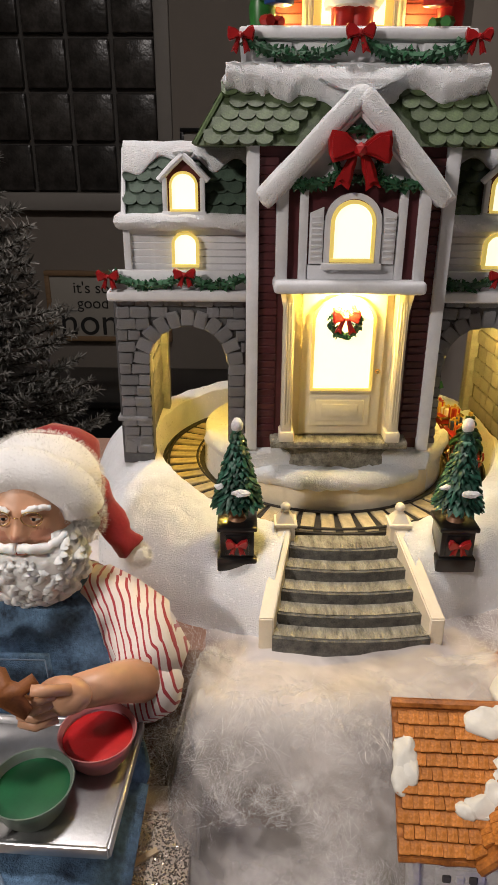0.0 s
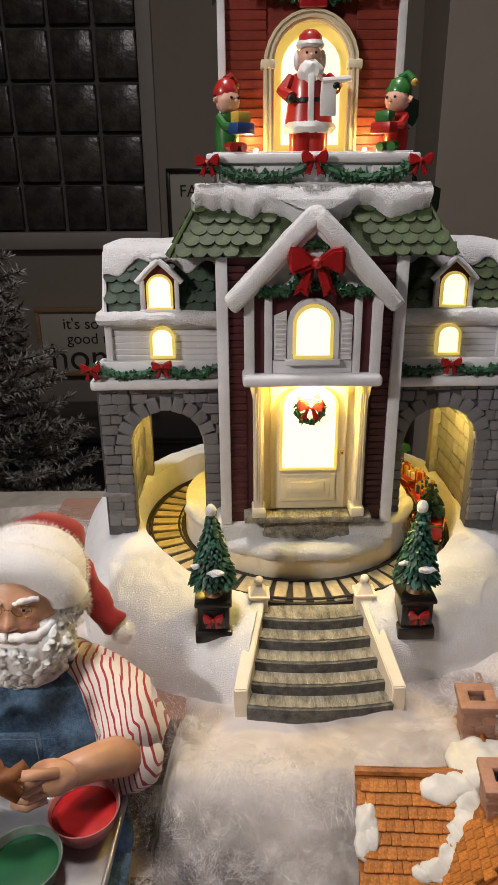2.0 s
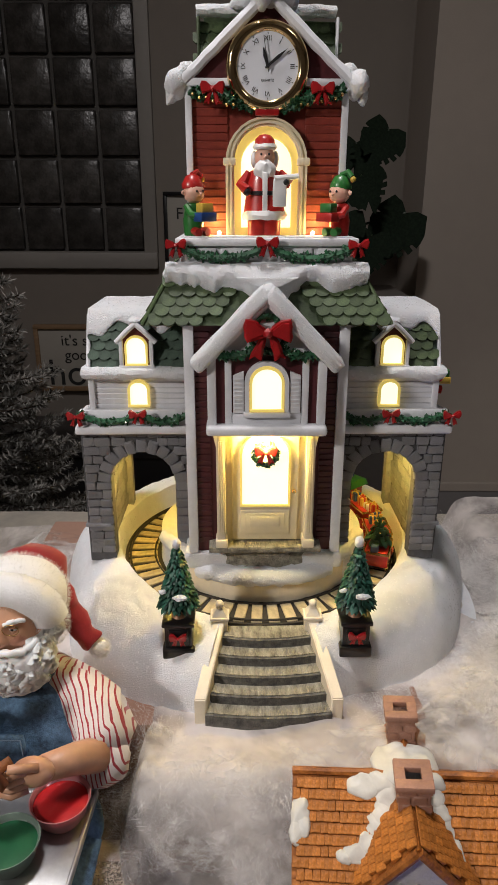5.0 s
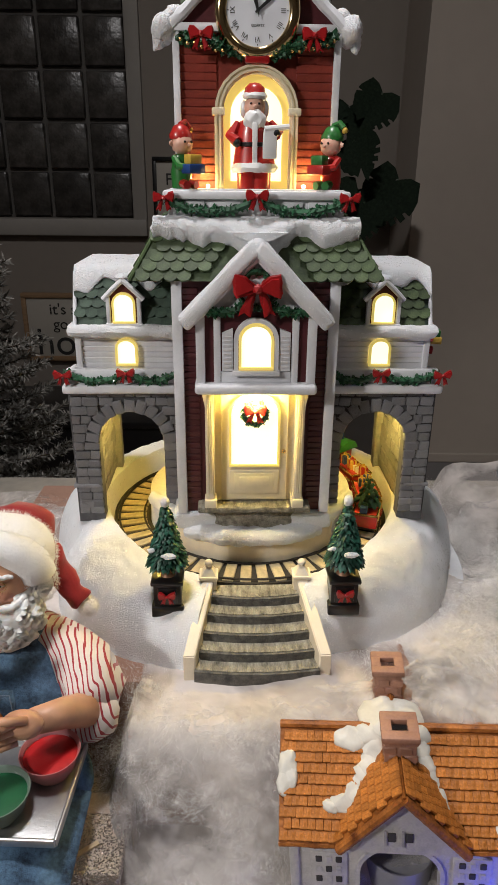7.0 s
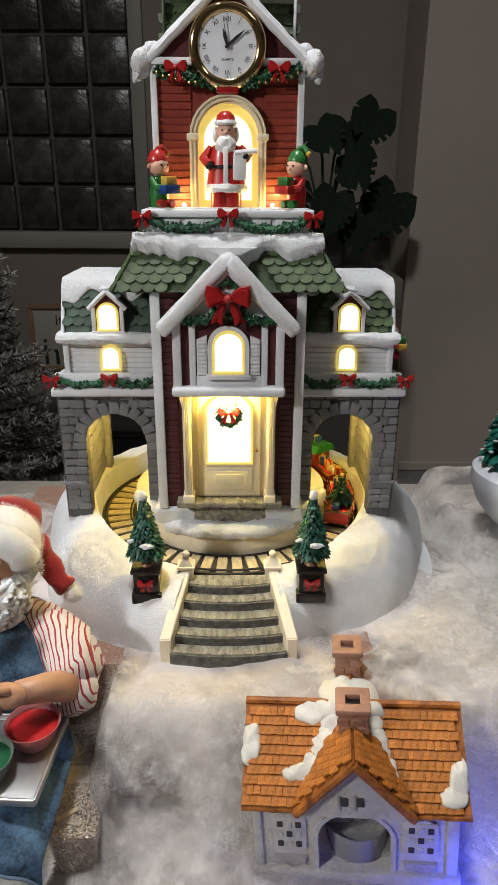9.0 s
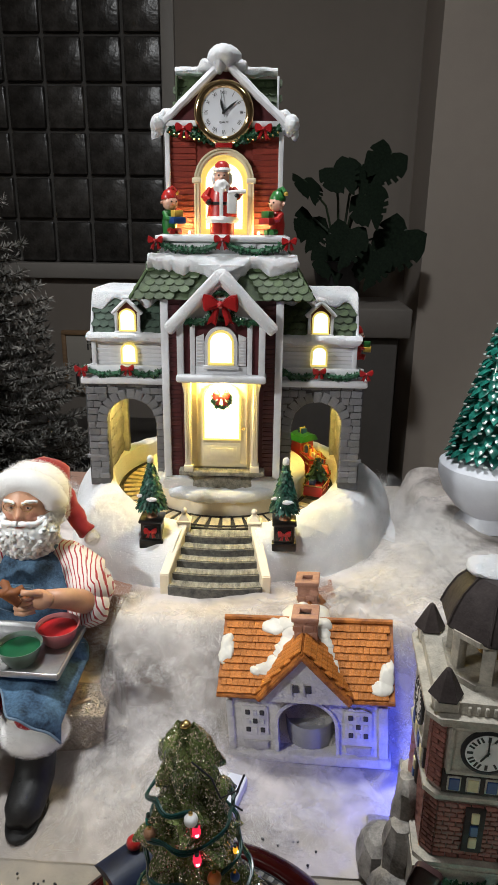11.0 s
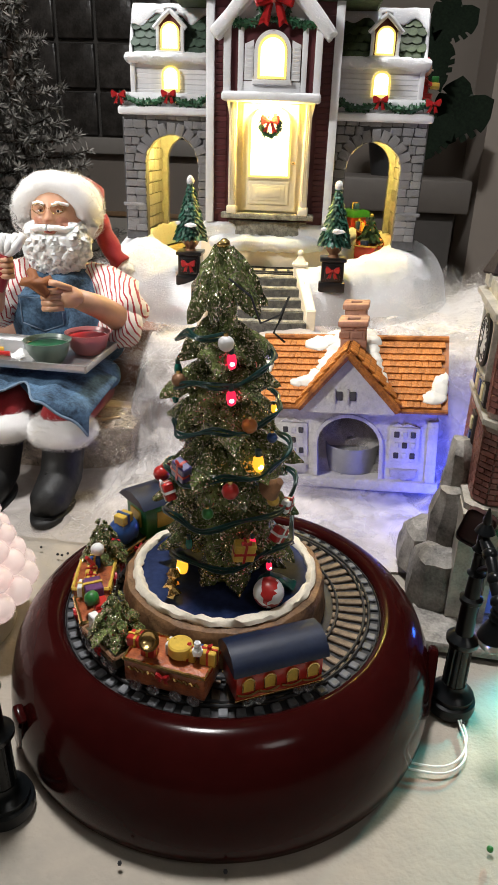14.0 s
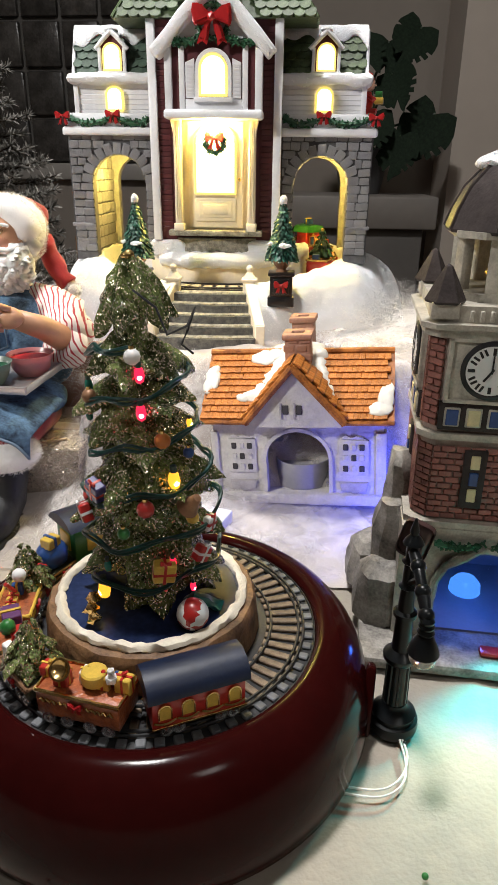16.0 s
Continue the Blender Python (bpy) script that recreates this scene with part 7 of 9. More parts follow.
    for j in range(m_ + 1):
        k = j / m_
        row = []
        for i in range(n + 1):
            u = -1 + 2 * i / n
            gap = math.exp(-((u - 0.08) / 0.22) ** 2)
            reach = 0.50 + 0.30 * abs(u) ** 2 - 0.20 * gap
            q = k * reach
            bend = max(0.0, q - 0.50)
            leg = 0.5 * (math.exp(-((u - 0.55) / 0.38) ** 2) + math.exp(-((u + 0.25) / 0.38) ** 2))
            y = 0.1760 - 0.105 * min(q, 0.52) - 0.010 * bend + 0.008 * u * u - 0.004 * leg
            z = 0.0680 + 0.0060 * leg - 0.0060 * q - 0.034 * bend - 0.0080 * abs(u) ** 4 + 0.0012 * math.sin(u * 16) * k
            row.append(b.verts.new((bx + 0.0470 * u, y, z)))
        rows.append(row)
    for a, c in zip(rows, rows[1:]):
        for i in range(n):
            b.faces.new((a[i], a[i + 1], c[i + 1], c[i]))
    edge = [v.co.copy() for v in rows[-1]]
    ret = bmesh.ops.extrude_face_region(b, geom=b.faces[:])
    for v in ret["geom"]:
        if isinstance(v, bmesh.types.BMVert):
            v.co.z -= 0.0012
            v.co.y += 0.0006
    add(b, D)
    add(tube([(p.x, p.y - 0.0003, p.z - 0.0004) for p in edge], 0.0008, 6), E_)
    for x in (-0.1010, -0.0620):
        add(lumpy(tube([(x, 0.1950, 0.0500), (x, 0.1650, 0.0500), (x, 0.1490, 0.0505), (x, 0.1410, 0.0475), (x, 0.1380, 0.0420)], 0.0150, 18, [0.0140, 0.0140, 0.0142, 0.0145, 0.0145]), 0.0010, 0.010), F)
        add(lumpy(ball(x, 0.1370, 0.0430, 0.0195, 3, (1.06, 0.92, 0.56)), 0.0009, 0.01), U)
        add(fuzz((x, 0.1370, 0.0430), (0.0204, 0.0177, 0.0108), 7500, 0.0022, int(-x * 1000)), U)
        add(lumpy(tube([(x, 0.1370, 0.0400), (x, 0.1350, 0.0280), (x, 0.1290, 0.0170), (x, 0.1190, 0.0118), (x, 0.1080, 0.0100), (x, 0.0990, 0.0080)], 0.012, 18, [0.0135, 0.0125, 0.0122, 0.0118, 0.0110, 0.0065]), 0.0010, 0.007), T)
        sole = lathe([(0, 0.0006), (0.98, 0.0006), (1.0, 0.002), (0.98, 0.0042), (0, 0.0042)], 28)
        add(move(sole, Matrix.Translation((x, 0.1170, 0)) @ Matrix.Diagonal((0.0118, 0.0245, 1, 1))), T)
        add(lumpy(tube([(x - 0.0110, 0.1290, 0.0200), (x - 0.004, 0.1180, 0.0225), (x + 0.004, 0.1180, 0.0225), (x + 0.0110, 0.1290, 0.0200)], 0.0012, 6), 0.0004, 0.003), T)
    tagged(part("seated_doll", merge(*bs), ms, smooth=120), "seated bearded doll in a striped shirt and denim apron", "doll")


def build_gift_and_tray():
    glit = mat("silver_glitter", (0.36, 0.30, 0.24), 0.5, 0.5, var=0.3, scale=260, glitter=0.45, glit_scale=1900)
    rib = mat("satin_ribbon", (0.46, 0.36, 0.30), 0.35, var=0.1, scale=60, sheen=0.3)
    g = thing("gift_box", (-0.0800, 0.1960, 0.0030), "silver glitter gift box with a satin ribbon", "gift box")
    part("box_body", box(-0.0530, 0.0530, -0.0370, 0.0370, 0.0, 0.0290, 0.0008), glit, g)
    part("lid", box(-0.0545, 0.0545, -0.0385, 0.0385, 0.0255, 0.0345, 0.0010), glit, g)
    part("ribbon", merge(box(-0.0549, 0.0549, -0.0060, 0.0060, 0.0344, 0.0350, 0.0002), box(0.0541, 0.0549, -0.0060, 0.0060, 0.0, 0.0350, 0.0002)), rib, g, "pinkish satin ribbon")
    steel = mat("baking_tin", (0.50, 0.50, 0.51), 0.32, 0.9, var=0.15, scale=60, bump=0.1)
    t = thing("baking_tray", (-0.0940, 0.1700, 0.0765), "small silver baking tray on the doll's lap", "tray", -2)
    L_, D_ = 0.0480, 0.0260
    part("pan", box(-L_, L_, -D_, D_, 0.0, 0.0012, 0.0004), steel, t)
    for a in ((-L_, L_, -D_ - 0.0008, -D_ + 0.0008), (-L_, L_, D_ - 0.0008, D_ + 0.0008), (-L_ - 0.0008, -L_ + 0.0008, -D_, D_), (L_ - 0.0008, L_ + 0.0008, -D_, D_)):
        part("rim", box(*a, 0.0006, 0.0050, 0.0006), steel, t)
    for nm, x, y, col, lab in (("mixing_bowl", 0.0355, 0.0105, (0.42, 0.010, 0.012), "clear bowl of red icing on the tray"), ("mixing_bowl", 0.0185, -0.0118, (0.010, 0.095, 0.035), "clear bowl of green icing on the tray")):
        ice = mat("icing", col, 0.4, var=0.15, scale=120, bump=0.3, bump_scale=200)
        shell = mat("cloudy_plastic", [0.22 + 0.8 * q for q in col], 0.3, var=0.05, transmission=0.45)
        b = thing(nm, (-0.0940 + x, 0.1700 + y, 0.0778), lab, "bowl", group="icing bowls")
        part("bowl", lathe([(0, 0), (0.0085, 0.0), (0.0112, 0.004), (0.0135, 0.0120), (0.0142, 0.0130), (0.0137, 0.0130), (0.0126, 0.0110)], 36), shell, b)
        part("icing", lathe([(0, 0.0004), (0.0082, 0.0006), (0.0108, 0.0044), (0.0126, 0.0098), (0.010, 0.0104), (0, 0.0100)], 36), ice, b)
    for i, (x, y, m, ln) in enumerate(((-0.012, -0.010, RED, 0.010), (-0.020, -0.004, YELLOW, 0.012), (-0.028, 0.004, RED, 0.010), (-0.026, -0.012, GREEN, 0.010), (-0.036, -0.006, WHITE, 0.012))):
        tagged(part("candy_stick", move(tube([(-ln / 2, 0, 0), (0, 0, 0.0005), (ln / 2, 0, 0)], 0.0016, 8), pose(-0.094 + x, 0.170 + y, 0.0795, 0, 0, 15 + 23 * i)), m), "small coloured candy stick lying on the tray", "candy", "candies on the tray")
    tagged(part("icing_bag", lumpy(ball(-0.0880, 0.1520, 0.0812, 0.0060, 3, (1.4, 0.9, 0.6)), 0.0030, 0.004), WHITE), "crumpled white icing bag on the tray", "bag")
    tagged(part("wooden_stick", move(box(-0.006, 0.006, -0.0012, 0.0012, -0.0006, 0.0006, 0.0003), pose(-0.0430, 0.1700, 0.0383, 0, 0, 35)), mat("pale_wood", (0.55, 0.42, 0.26), 0.6, var=0.15, scale=200)), "short pale wooden stick on the gift box", "stick")


build_doll()
build_gift_and_tray()


# ---------------------------------------------------------------- the music box with tree and train
MX, MY = 0.0562, 0.0018


def build_music_box():
    lacquer = mat("mahogany_lacquer", (0.022, 0.0026, 0.0024), 0.14, var=0.25, scale=30, bump=0.02, bump_scale=60, specular=0.09)
    bed = mat("black_track_bed", (0.022, 0.022, 0.024), 0.5, var=0.35, scale=220, bump=0.4, coat=0.2)
    tie = mat("brown_sleeper", (0.13, 0.085, 0.05), 0.55, var=0.4, scale=300, bump=0.4, rand=0.2, second=(0.21, 0.16, 0.11))
    stone = mat("grey_edge_block", (0.13, 0.135, 0.145), 0.5, var=0.3, scale=300, rand=0.25)
    rail = mat("dark_rail", (0.05, 0.05, 0.052), 0.4, 0.5, var=0.3, scale=200)
    mound = mat("brown_plinth", (0.10, 0.05, 0.022), 0.55, var=0.45, scale=140, second=(0.20, 0.11, 0.05), bump=0.7, bump_scale=300, bump_dist=0.001)
    ice = mat("deep_blue_ice", (0.010, 0.018, 0.065), 0.30, var=0.5, scale=70, specular=0.08, second=(0.02, 0.03, 0.08))
    fluff = mat("cream_snow_rim", (0.72, 0.66, 0.54), 0.7, var=0.15, scale=160, bump=0.7, bump_scale=500)
    resin = mat("glitter_pine_resin", (0.008, 0.040, 0.018), 0.22, var=0.6, scale=230, second=(0.150, 0.180, 0.055), bump=1.0, bump_scale=800, bump_dist=0.0026, glitter=0.30, glit_metal=1.0, glit_scale=1700, glit_colour=(1.0, 0.94, 0.70), rand=0.45, coat=0.3, stretch=(1, 1, 0.25))
    wire = mat("green_wire", (0.004, 0.035, 0.030), 0.35, var=0.2, scale=200, coat=0.3)
    hot = mat("lit_yellow_bulb", (0.8, 0.5, 0.05), 0.3, var=0, emit=(1.0, 0.42, 0.02), power=0.9)
    core_y = mat("yellow_bulb_core", (1.0, 0.8, 0.3), 0.3, var=0, emit=(1.0, 0.72, 0.20), power=9.0)
    core_r = mat("red_bulb_core", (1.0, 0.4, 0.4), 0.3, var=0, emit=(1.0, 0.30, 0.36), power=5.0)
    pink = mat("lit_red_bulb", (0.6, 0.03, 0.06), 0.2, var=0, emit=(1.0, 0.015, 0.06), power=0.85)
    dim = mat("unlit_bulb", (0.02, 0.16, 0.12), 0.15, var=0.1, coat=0.5)
    m = thing("music_box", (MX, MY, 0.0), "round mahogany music box with a pine and a toy track", "music box")
    part("base", lathe([(0, 0.0004), (0.0802, 0.0004), (0.0814, 0.0012), (0.0822, 0.0050), (0.0822, 0.0110), (0.0814, 0.0180), (0.0797, 0.0250), (0.0770, 0.0310), (0.0736, 0.0355), (0.0700, 0.0385), (0.0665, 0.0401), (0.0636, 0.0404), (0.0616, 0.0398), (0.0608, 0.0386), (0.0606, 0.0360), (0, 0.0360)], 128), lacquer, m, "glossy dark mahogany base", smooth=60)
    for a in (215, 350, 100):
        ob = part("rim_clip", lumpy(fine(box(-0.0035, 0.0035, -0.0016, 0.0020, 0.0030, 0.0290, 0.0012), 1), 0.0006, 0.006), lacquer, m)
        ob.matrix_basis = Matrix.Rotation(radians(a), 4, "Z") @ Matrix.Translation((0.0815, 0, 0)) @ pose(0, 0, 0, 0, 0, 90) @ pose(0, 0, 0, 0, 24, 0)
    part("track_bed", lathe([(0.0375, 0.0361), (0.0375, 0.0374), (0.0600, 0.0374), (0.0603, 0.0382), (0.0605, 0.0382), (0.0605, 0.0361)], 96), bed, m)
    me = me2 = None
    for i in range(64):
        mt = Matrix.Rotation(2 * math.pi * i / 64, 4, "Z") @ Matrix.Translation((0.0490, 0, 0.0379))
        if me is None:
            ob = part("sleeper", box(-0.0068, 0.0068, -0.0014, 0.0014, -0.0006, 0.0008, 0.0004, 1), tie, m)
            ob.matrix_basis, me = mt, ob.data
        else:
            piece("sleeper", me, m, mt)
        mt = Matrix.Rotation(2 * math.pi * (i + 0.5) / 64, 4, "Z") @ Matrix.Translation((0.0580, 0, 0.0379))
        if me2 is None:
            ob = part("edge_block", box(-0.0017, 0.0017, -0.0016, 0.0016, -0.0006, 0.0007, 0.0004, 1), stone, m)
            ob.matrix_basis, me2 = mt, ob.data
        else:
            piece("edge_block", me2, m, mt)
    for r in (0.0440, 0.0542, 0.0560):
        part("rail", tube([(r * math.cos(2 * math.pi * i / 96), r * math.sin(2 * math.pi * i / 96), 0.0391) for i in range(96)], 0.00055, 6, closed=True), rail, m)
    part("plinth", lumpy(lathe([(0.0385, 0.0364), (0.0390, 0.0390), (0.0385, 0.0450), (0.0380, 0.0500), (0.0370, 0.0518), (0.034, 0.0520), (0, 0.0520)], 80), 0.0007, 0.006), mound, m, "brown carved round plinth")
    part("ice", lathe([(0, 0.0521), (0.0320, 0.0521), (0.0322, 0.0527), (0, 0.0529)], 64), ice, m, "dark blue ice")
    ring = [(0.0330 * math.cos(2 * math.pi * i / 90), 0.0330 * math.sin(2 * math.pi * i / 90), 0.0528) for i in range(90)]
    part("snow_rim", lumpy(tube(ring, 0.0019, 8, closed=True), 0.0011, 0.0025), fluff, m, "cream scalloped snow edge")
    # the pine in drooping tiers
    tx, ty = -0.0060, 0.0020
    rnd = random.Random(12)
    tr = new("pine_tree")
    tr.parent = m
    tr.matrix_basis = Matrix.Translation((0.0105, 0, 0)) @ Matrix.Rotation(radians(-2.5), 4, "Y")
    # tiers: height of the tips, reach, count, length
    tiers = [(0.0535, 0.0178, 6, 0.0200), (0.0630, 0.0228, 8, 0.0180), (0.0735, 0.0232, 8, 0.0180), (0.0860, 0.0230, 8, 0.0180), (0.0985, 0.0216, 7, 0.0185), (0.1110, 0.0188, 7, 0.0180), (0.1230, 0.0174, 6, 0.0175), (0.1350, 0.0156, 6, 0.0165)]
    core = lathe([(0, 0.0525), (0.004, 0.0530), (0.0070, 0.0600), (0.0110, 0.0720), (0.0118, 0.0850), (0.0105, 0.1010), (0.0085, 0.1180), (0.0066, 0.1340), (0.0046, 0.1480), (0.0030, 0.160), (0, 0.168)], 28, tx, ty)
    leaf = [lumpy(fine(core, 1), 0.0018, 0.005)]

    def bough(z, r, a, s, wide, drop=0.66):
        """One thick hanging bough: flat and ribbed, with toothed sides and a pointed end."""
        b = BM()
        d, sd = Vector((math.cos(a), math.sin(a), 0)), Vector((-math.sin(a), math.cos(a), 0))
        rows = []
        n, seg = 15, 18
        tilt, kick = rnd.uniform(-0.22, 0.22), rnd.uniform(-0.14, 0.14)
        teeth = rnd.random()
        for j in range(n + 1):
            k = j / n
            p = Vector((tx, ty, z + s * (drop * (1 - k ** 1.15) + kick * k ** 4))) + d * (r * (0.20 + 0.80 * k ** 1.1)) + sd * s * tilt * k
            saw = (k * 3.3 + teeth) % 1.0
            w = wide * (0.45 + 0.75 * min(1.0, k * 1.9)) * (1 - max(0.0, (k - 0.46) / 0.54) ** 1.35) * (0.74 + 0.42 * saw if k > 0.25 else 0.90) + 0.0004
            h = 0.0031 * (0.9 - 0.15 * k) * math.sqrt(max(0.02, 1 - k ** 5)) + 0.0003
            up = (d * (0.35 + 0.75 * k) + Vector((0, 0, 0.9 - 0.6 * k))).normalized()
            ring = []
            for i in range(seg):
                q = 2 * math.pi * i / seg
                rib = 1.0 + 0.22 * math.cos(q * 5 + 9 * teeth)
                ring.append(b.verts.new(p + sd * w * math.cos(q) + up * h * (math.sin(q) * rib - 0.9 * math.cos(q) ** 2)))
            rows.append(ring)
        for q, c in zip(rows, rows[1:]):
            for i in range(seg):
                b.faces.new((q[i], q[(i + 1) % seg], c[(i + 1) % seg], c[i]))
        b.faces.new(rows[0][::-1])
        b.faces.new(rows[-1])
        return lumpy(lumpy(b, 0.0010, 0.0060, rnd.random() * 9), 0.0004, 0.0018, 3)
    for t, (z, r, n, s) in enumerate(tiers):
        for i in range(n):
            a = 2 * math.pi * (i + 0.5 * (t % 2) + rnd.uniform(-0.18, 0.18)) / n
            leaf.append(bough(z + rnd.uniform(-0.0030, 0.0030), r * rnd.uniform(0.94, 1.26), a, s * rnd.uniform(0.88, 1.12), 0.86 * math.pi * r / n * rnd.uniform(0.85, 1.15)))
    for i in range(6):
        leaf.append(bough(0.1495 + rnd.uniform(-0.0018, 0.0018), 0.0128 * rnd.uniform(0.9, 1.15), 2 * math.pi * i / 6 + 0.35, 0.0185, 0.0044, 1.0))
    cone = fine(lathe([(0, 0.1580), (0.0046, 0.1590), (0.0040, 0.1635), (0.0029, 0.1680), (0.0018, 0.1712), (0.0, 0.1722)], 24, tx, ty), 1)
    leaf.append(lumpy(lumpy(cone, 0.0012, 0.004), 0.0006, 0.0016))
    for i, b in enumerate(leaf):
        part("tree_core" if i in (0, len(leaf) - 1) else "bough", b, resin, tr, smooth=50)
    part("tree_top", lumpy(ball(tx, ty, 0.1722, 0.0022, 2, (1, 1, 0.8)), 0.0007, 0.003), GOLD, tr)
    # string of lights
    def radius_at(z):
        for (za, ra, *_), (zb, rb, *_2) in zip(tiers, tiers[1:]):
            if za <= z <= zb:
                return ra + (rb - ra) * (z - za) / (zb - za)
        return tiers[0][1] if z < tiers[0][0] else 0.0150
    pts = []
    for i in range(230):
        k = i / 229
        z = 0.0640 + 0.083 * k
        a = 2 * math.pi * (5.2 * k) + 3.6
        r = radius_at(z) * 1.02 + 0.0010 * math.sin(i * 0.9)
        pts.append((tx + r * math.cos(a), ty + r * math.sin(a), z + 0.0012 * math.sin(i * 0.6)))
    part("light_wire", merge(tube(pts, 0.00058, 6), tube([(x + 0.0006, y, z + 0.0011 + 0.0006 * math.sin(i)) for i, (x, y, z) in enumerate(pts)], 0.00058, 6)), wire, tr, "dark green light wire")
    part("wire_end", tube([(tx + 0.003, ty - 0.008, 0.163), (tx + 0.010, ty - 0.010, 0.158), (tx + 0.0130, ty - 0.011, 0.150), (tx + 0.019, ty - 0.010, 0.1525), (tx + 0.0215, ty - 0.008, 0.1575), (tx + 0.0190, ty - 0.009, 0.151), (tx + 0.0170, ty - 0.0105, 0.1470), (tx + 0.0205, ty - 0.0105, 0.1440)], 0.00040, 5), INK, tr)
    def on_tree(deg, z, out=0.0015):
        a = radians(deg)
        r = radius_at(z) * 0.95 + out
        return tx + r * math.cos(a), ty + r * math.sin(a), z
    for nm, deg, z, mt, s in (("bulb", -74, 0.1385, pink, 0.0020), ("bulb", -76, 0.1270, pink, 0.0020), ("bulb", -52, 0.1040, hot, 0.0024), ("bulb", -62, 0.0760, pink, 0.0015), ("bulb", -135, 0.0615, hot, 0.0026),
                              ("bulb", -45, 0.0640, pink, 0.0013), ("bulb", -175, 0.1210, dim, 0.0015), ("bulb", -160, 0.1325, dim, 0.0017), ("bulb", -120, 0.0740, dim, 0.0016), ("bulb", -20, 0.1200, hot, 0.0012)):
        s *= 0.85
        x, y, zz = on_tree(deg, z, 0.0010)
        ob = part("bulb", lathe([(0, -1.6 * s), (0.75 * s, -1.1 * s), (s, 0), (0.8 * s, 1.2 * s), (0.35 * s, 1.7 * s), (0, 1.8 * s)], 10), mt, tr, at=(x, y, zz))
        part("socket", cyl(0, 0, 1.5 * s, 2.6 * s, 0.55 * s, seg=8), wire, ob)
        if mt is not dim:
            ca, cb = math.cos(radians(deg)), math.sin(radians(deg))
            part("filament", ball(ca * 0.62 * s, cb * 0.62 * s, -0.2 * s, 0.52 * s, 2), core_y if mt is hot else core_r, ob, "bright glowing core")
    for deg, z, mt, s in ((-80, 0.1445, WHITE, 0.0030), (-58, 0.1175, mat("orange_gloss", (0.42, 0.13, 0.02), 0.35, var=0.2, coat=0.4), 0.0031), (-80, 0.0965, RED, 0.0034), (-150, 0.1300, BRONZE, 0.0028), (-30, 0.1110, BLUE, 0.0022), (-100, 0.0880, GREEN, 0.0024), (-40, 0.0900, YELLOW, 0.0026)):
        s *= 0.88
        x, y, zz = on_tree(deg, z, 0.0012)
        ob = part("bauble", ball(0, 0, 0, s, 2), mt, tr, at=(x, y, zz))
        part("bauble_cap", cyl(0, 0, s * 0.85, s * 1.25, s * 0.3, seg=8), GOLD, ob)
    for deg, z, mt, s, tw in ((-128, 0.1010, mat("violet_gloss", (0.05, 0.04, 0.16), 0.35, var=0.2, coat=0.4), 0.0042, 20), (-70, 0.0740, YELLOW, 0.0046, 8), (-150, 0.0900, RED, 0.0040, -15), (-35, 0.0760, RED, 0.0036, 30), (-22, 0.0850, WHITE, 0.0032, 10)):
        x, y, zz = on_tree(deg, z, 0.0016)
        ob = part("present_ornament", box(-s, s, -s * 0.6, s * 0.6, -s, s, 0.0006, 1), mt, tr, at=pose(x, y, zz, 10, tw, deg + 90) @ Matrix.Scale(0.8, 4))
        part("ribbon", merge(box(-0.0006, 0.0006, -s * 0.64, s * 0.64, -s * 1.03, s * 1.03), box(-s * 1.03, s * 1.03, -s * 0.64, s * 0.64, -0.0006, 0.0006), bow(0, -s * 0.3, s * 1.1, s * 0.5)), RED if mt is not RED else WHITE, ob)
    x, y, zz = on_tree(-42, 0.0960, 0.003)
    part("bell", move(lathe([(0, 0.004), (0.0014, 0.0036), (0.0022, 0.001), (0.0040, -0.003), (0.0036, -0.003), (0, -0.001)], 16), pose(x, y, zz, 20, 40, 0)), BRONZE, tr, "small bronze bell")
    # gifts round its foot
    b = ball(0, 0, 0, 0.0055, 3)
    for f in b.faces:
        c = f.calc_center_median()
        f.material_index = int((math.atan2(c.x, c.z) / (math.pi / 3)) % 2)
    part("beach_ball", move(b, pose(0.0185, -0.0205, 0.0580, 20, 30, 10)), [WHITE, RED], m, "red and white ball")
    part("teal_ribbon", lumpy(tube(dense([(0.0150, -0.0120, 0.0560), (0.0185, -0.0145, 0.0605), (0.0225, -0.0120, 0.0570), (0.0265, -0.0105, 0.0545)], 0.001), 0.0022, 8), 0.0009, 0.003), mat("teal_gloss", (0.01, 0.10, 0.09), 0.3, var=0.3, scale=300, coat=0.3), m, "crumpled teal ribbon")
    part("gold_tassel", lumpy(tube(dense([(-0.0150, -0.0205, 0.0640), (-0.0155, -0.0230, 0.0590), (-0.0140, -0.0245, 0.0550)], 0.001), 0.0026, 10, [0.0014 + 0.0016 * (i % 3) * 0.4 for i in range(len(dense([(-0.0150, -0.0205, 0.0640), (-0.0155, -0.0230, 0.0590), (-0.0140, -0.0245, 0.0550)], 0.001)))]), 0.0012, 0.002), GOLD, m, "gilded tassel ornament")
    # the train
    g = "train on the music box"
    orange = mat("orange_car_paint", (0.19, 0.026, 0.012), 0.35, var=0.45, scale=260, coat=0.4, second=(0.34, 0.10, 0.03), bump=0.6, bump_scale=700, bump_dist=0.0006)
    olive = mat("olive_car_paint", (0.05, 0.05, 0.022), 0.45, var=0.4, scale=200, coat=0.2)
    chrome = mat("silver_wheel", (0.72, 0.72, 0.73), 0.25, 0.9, var=0.2)
    navy = mat("navy_roof", (0.006, 0.012, 0.036), 0.46, var=0.35, scale=90, bump=0.2)

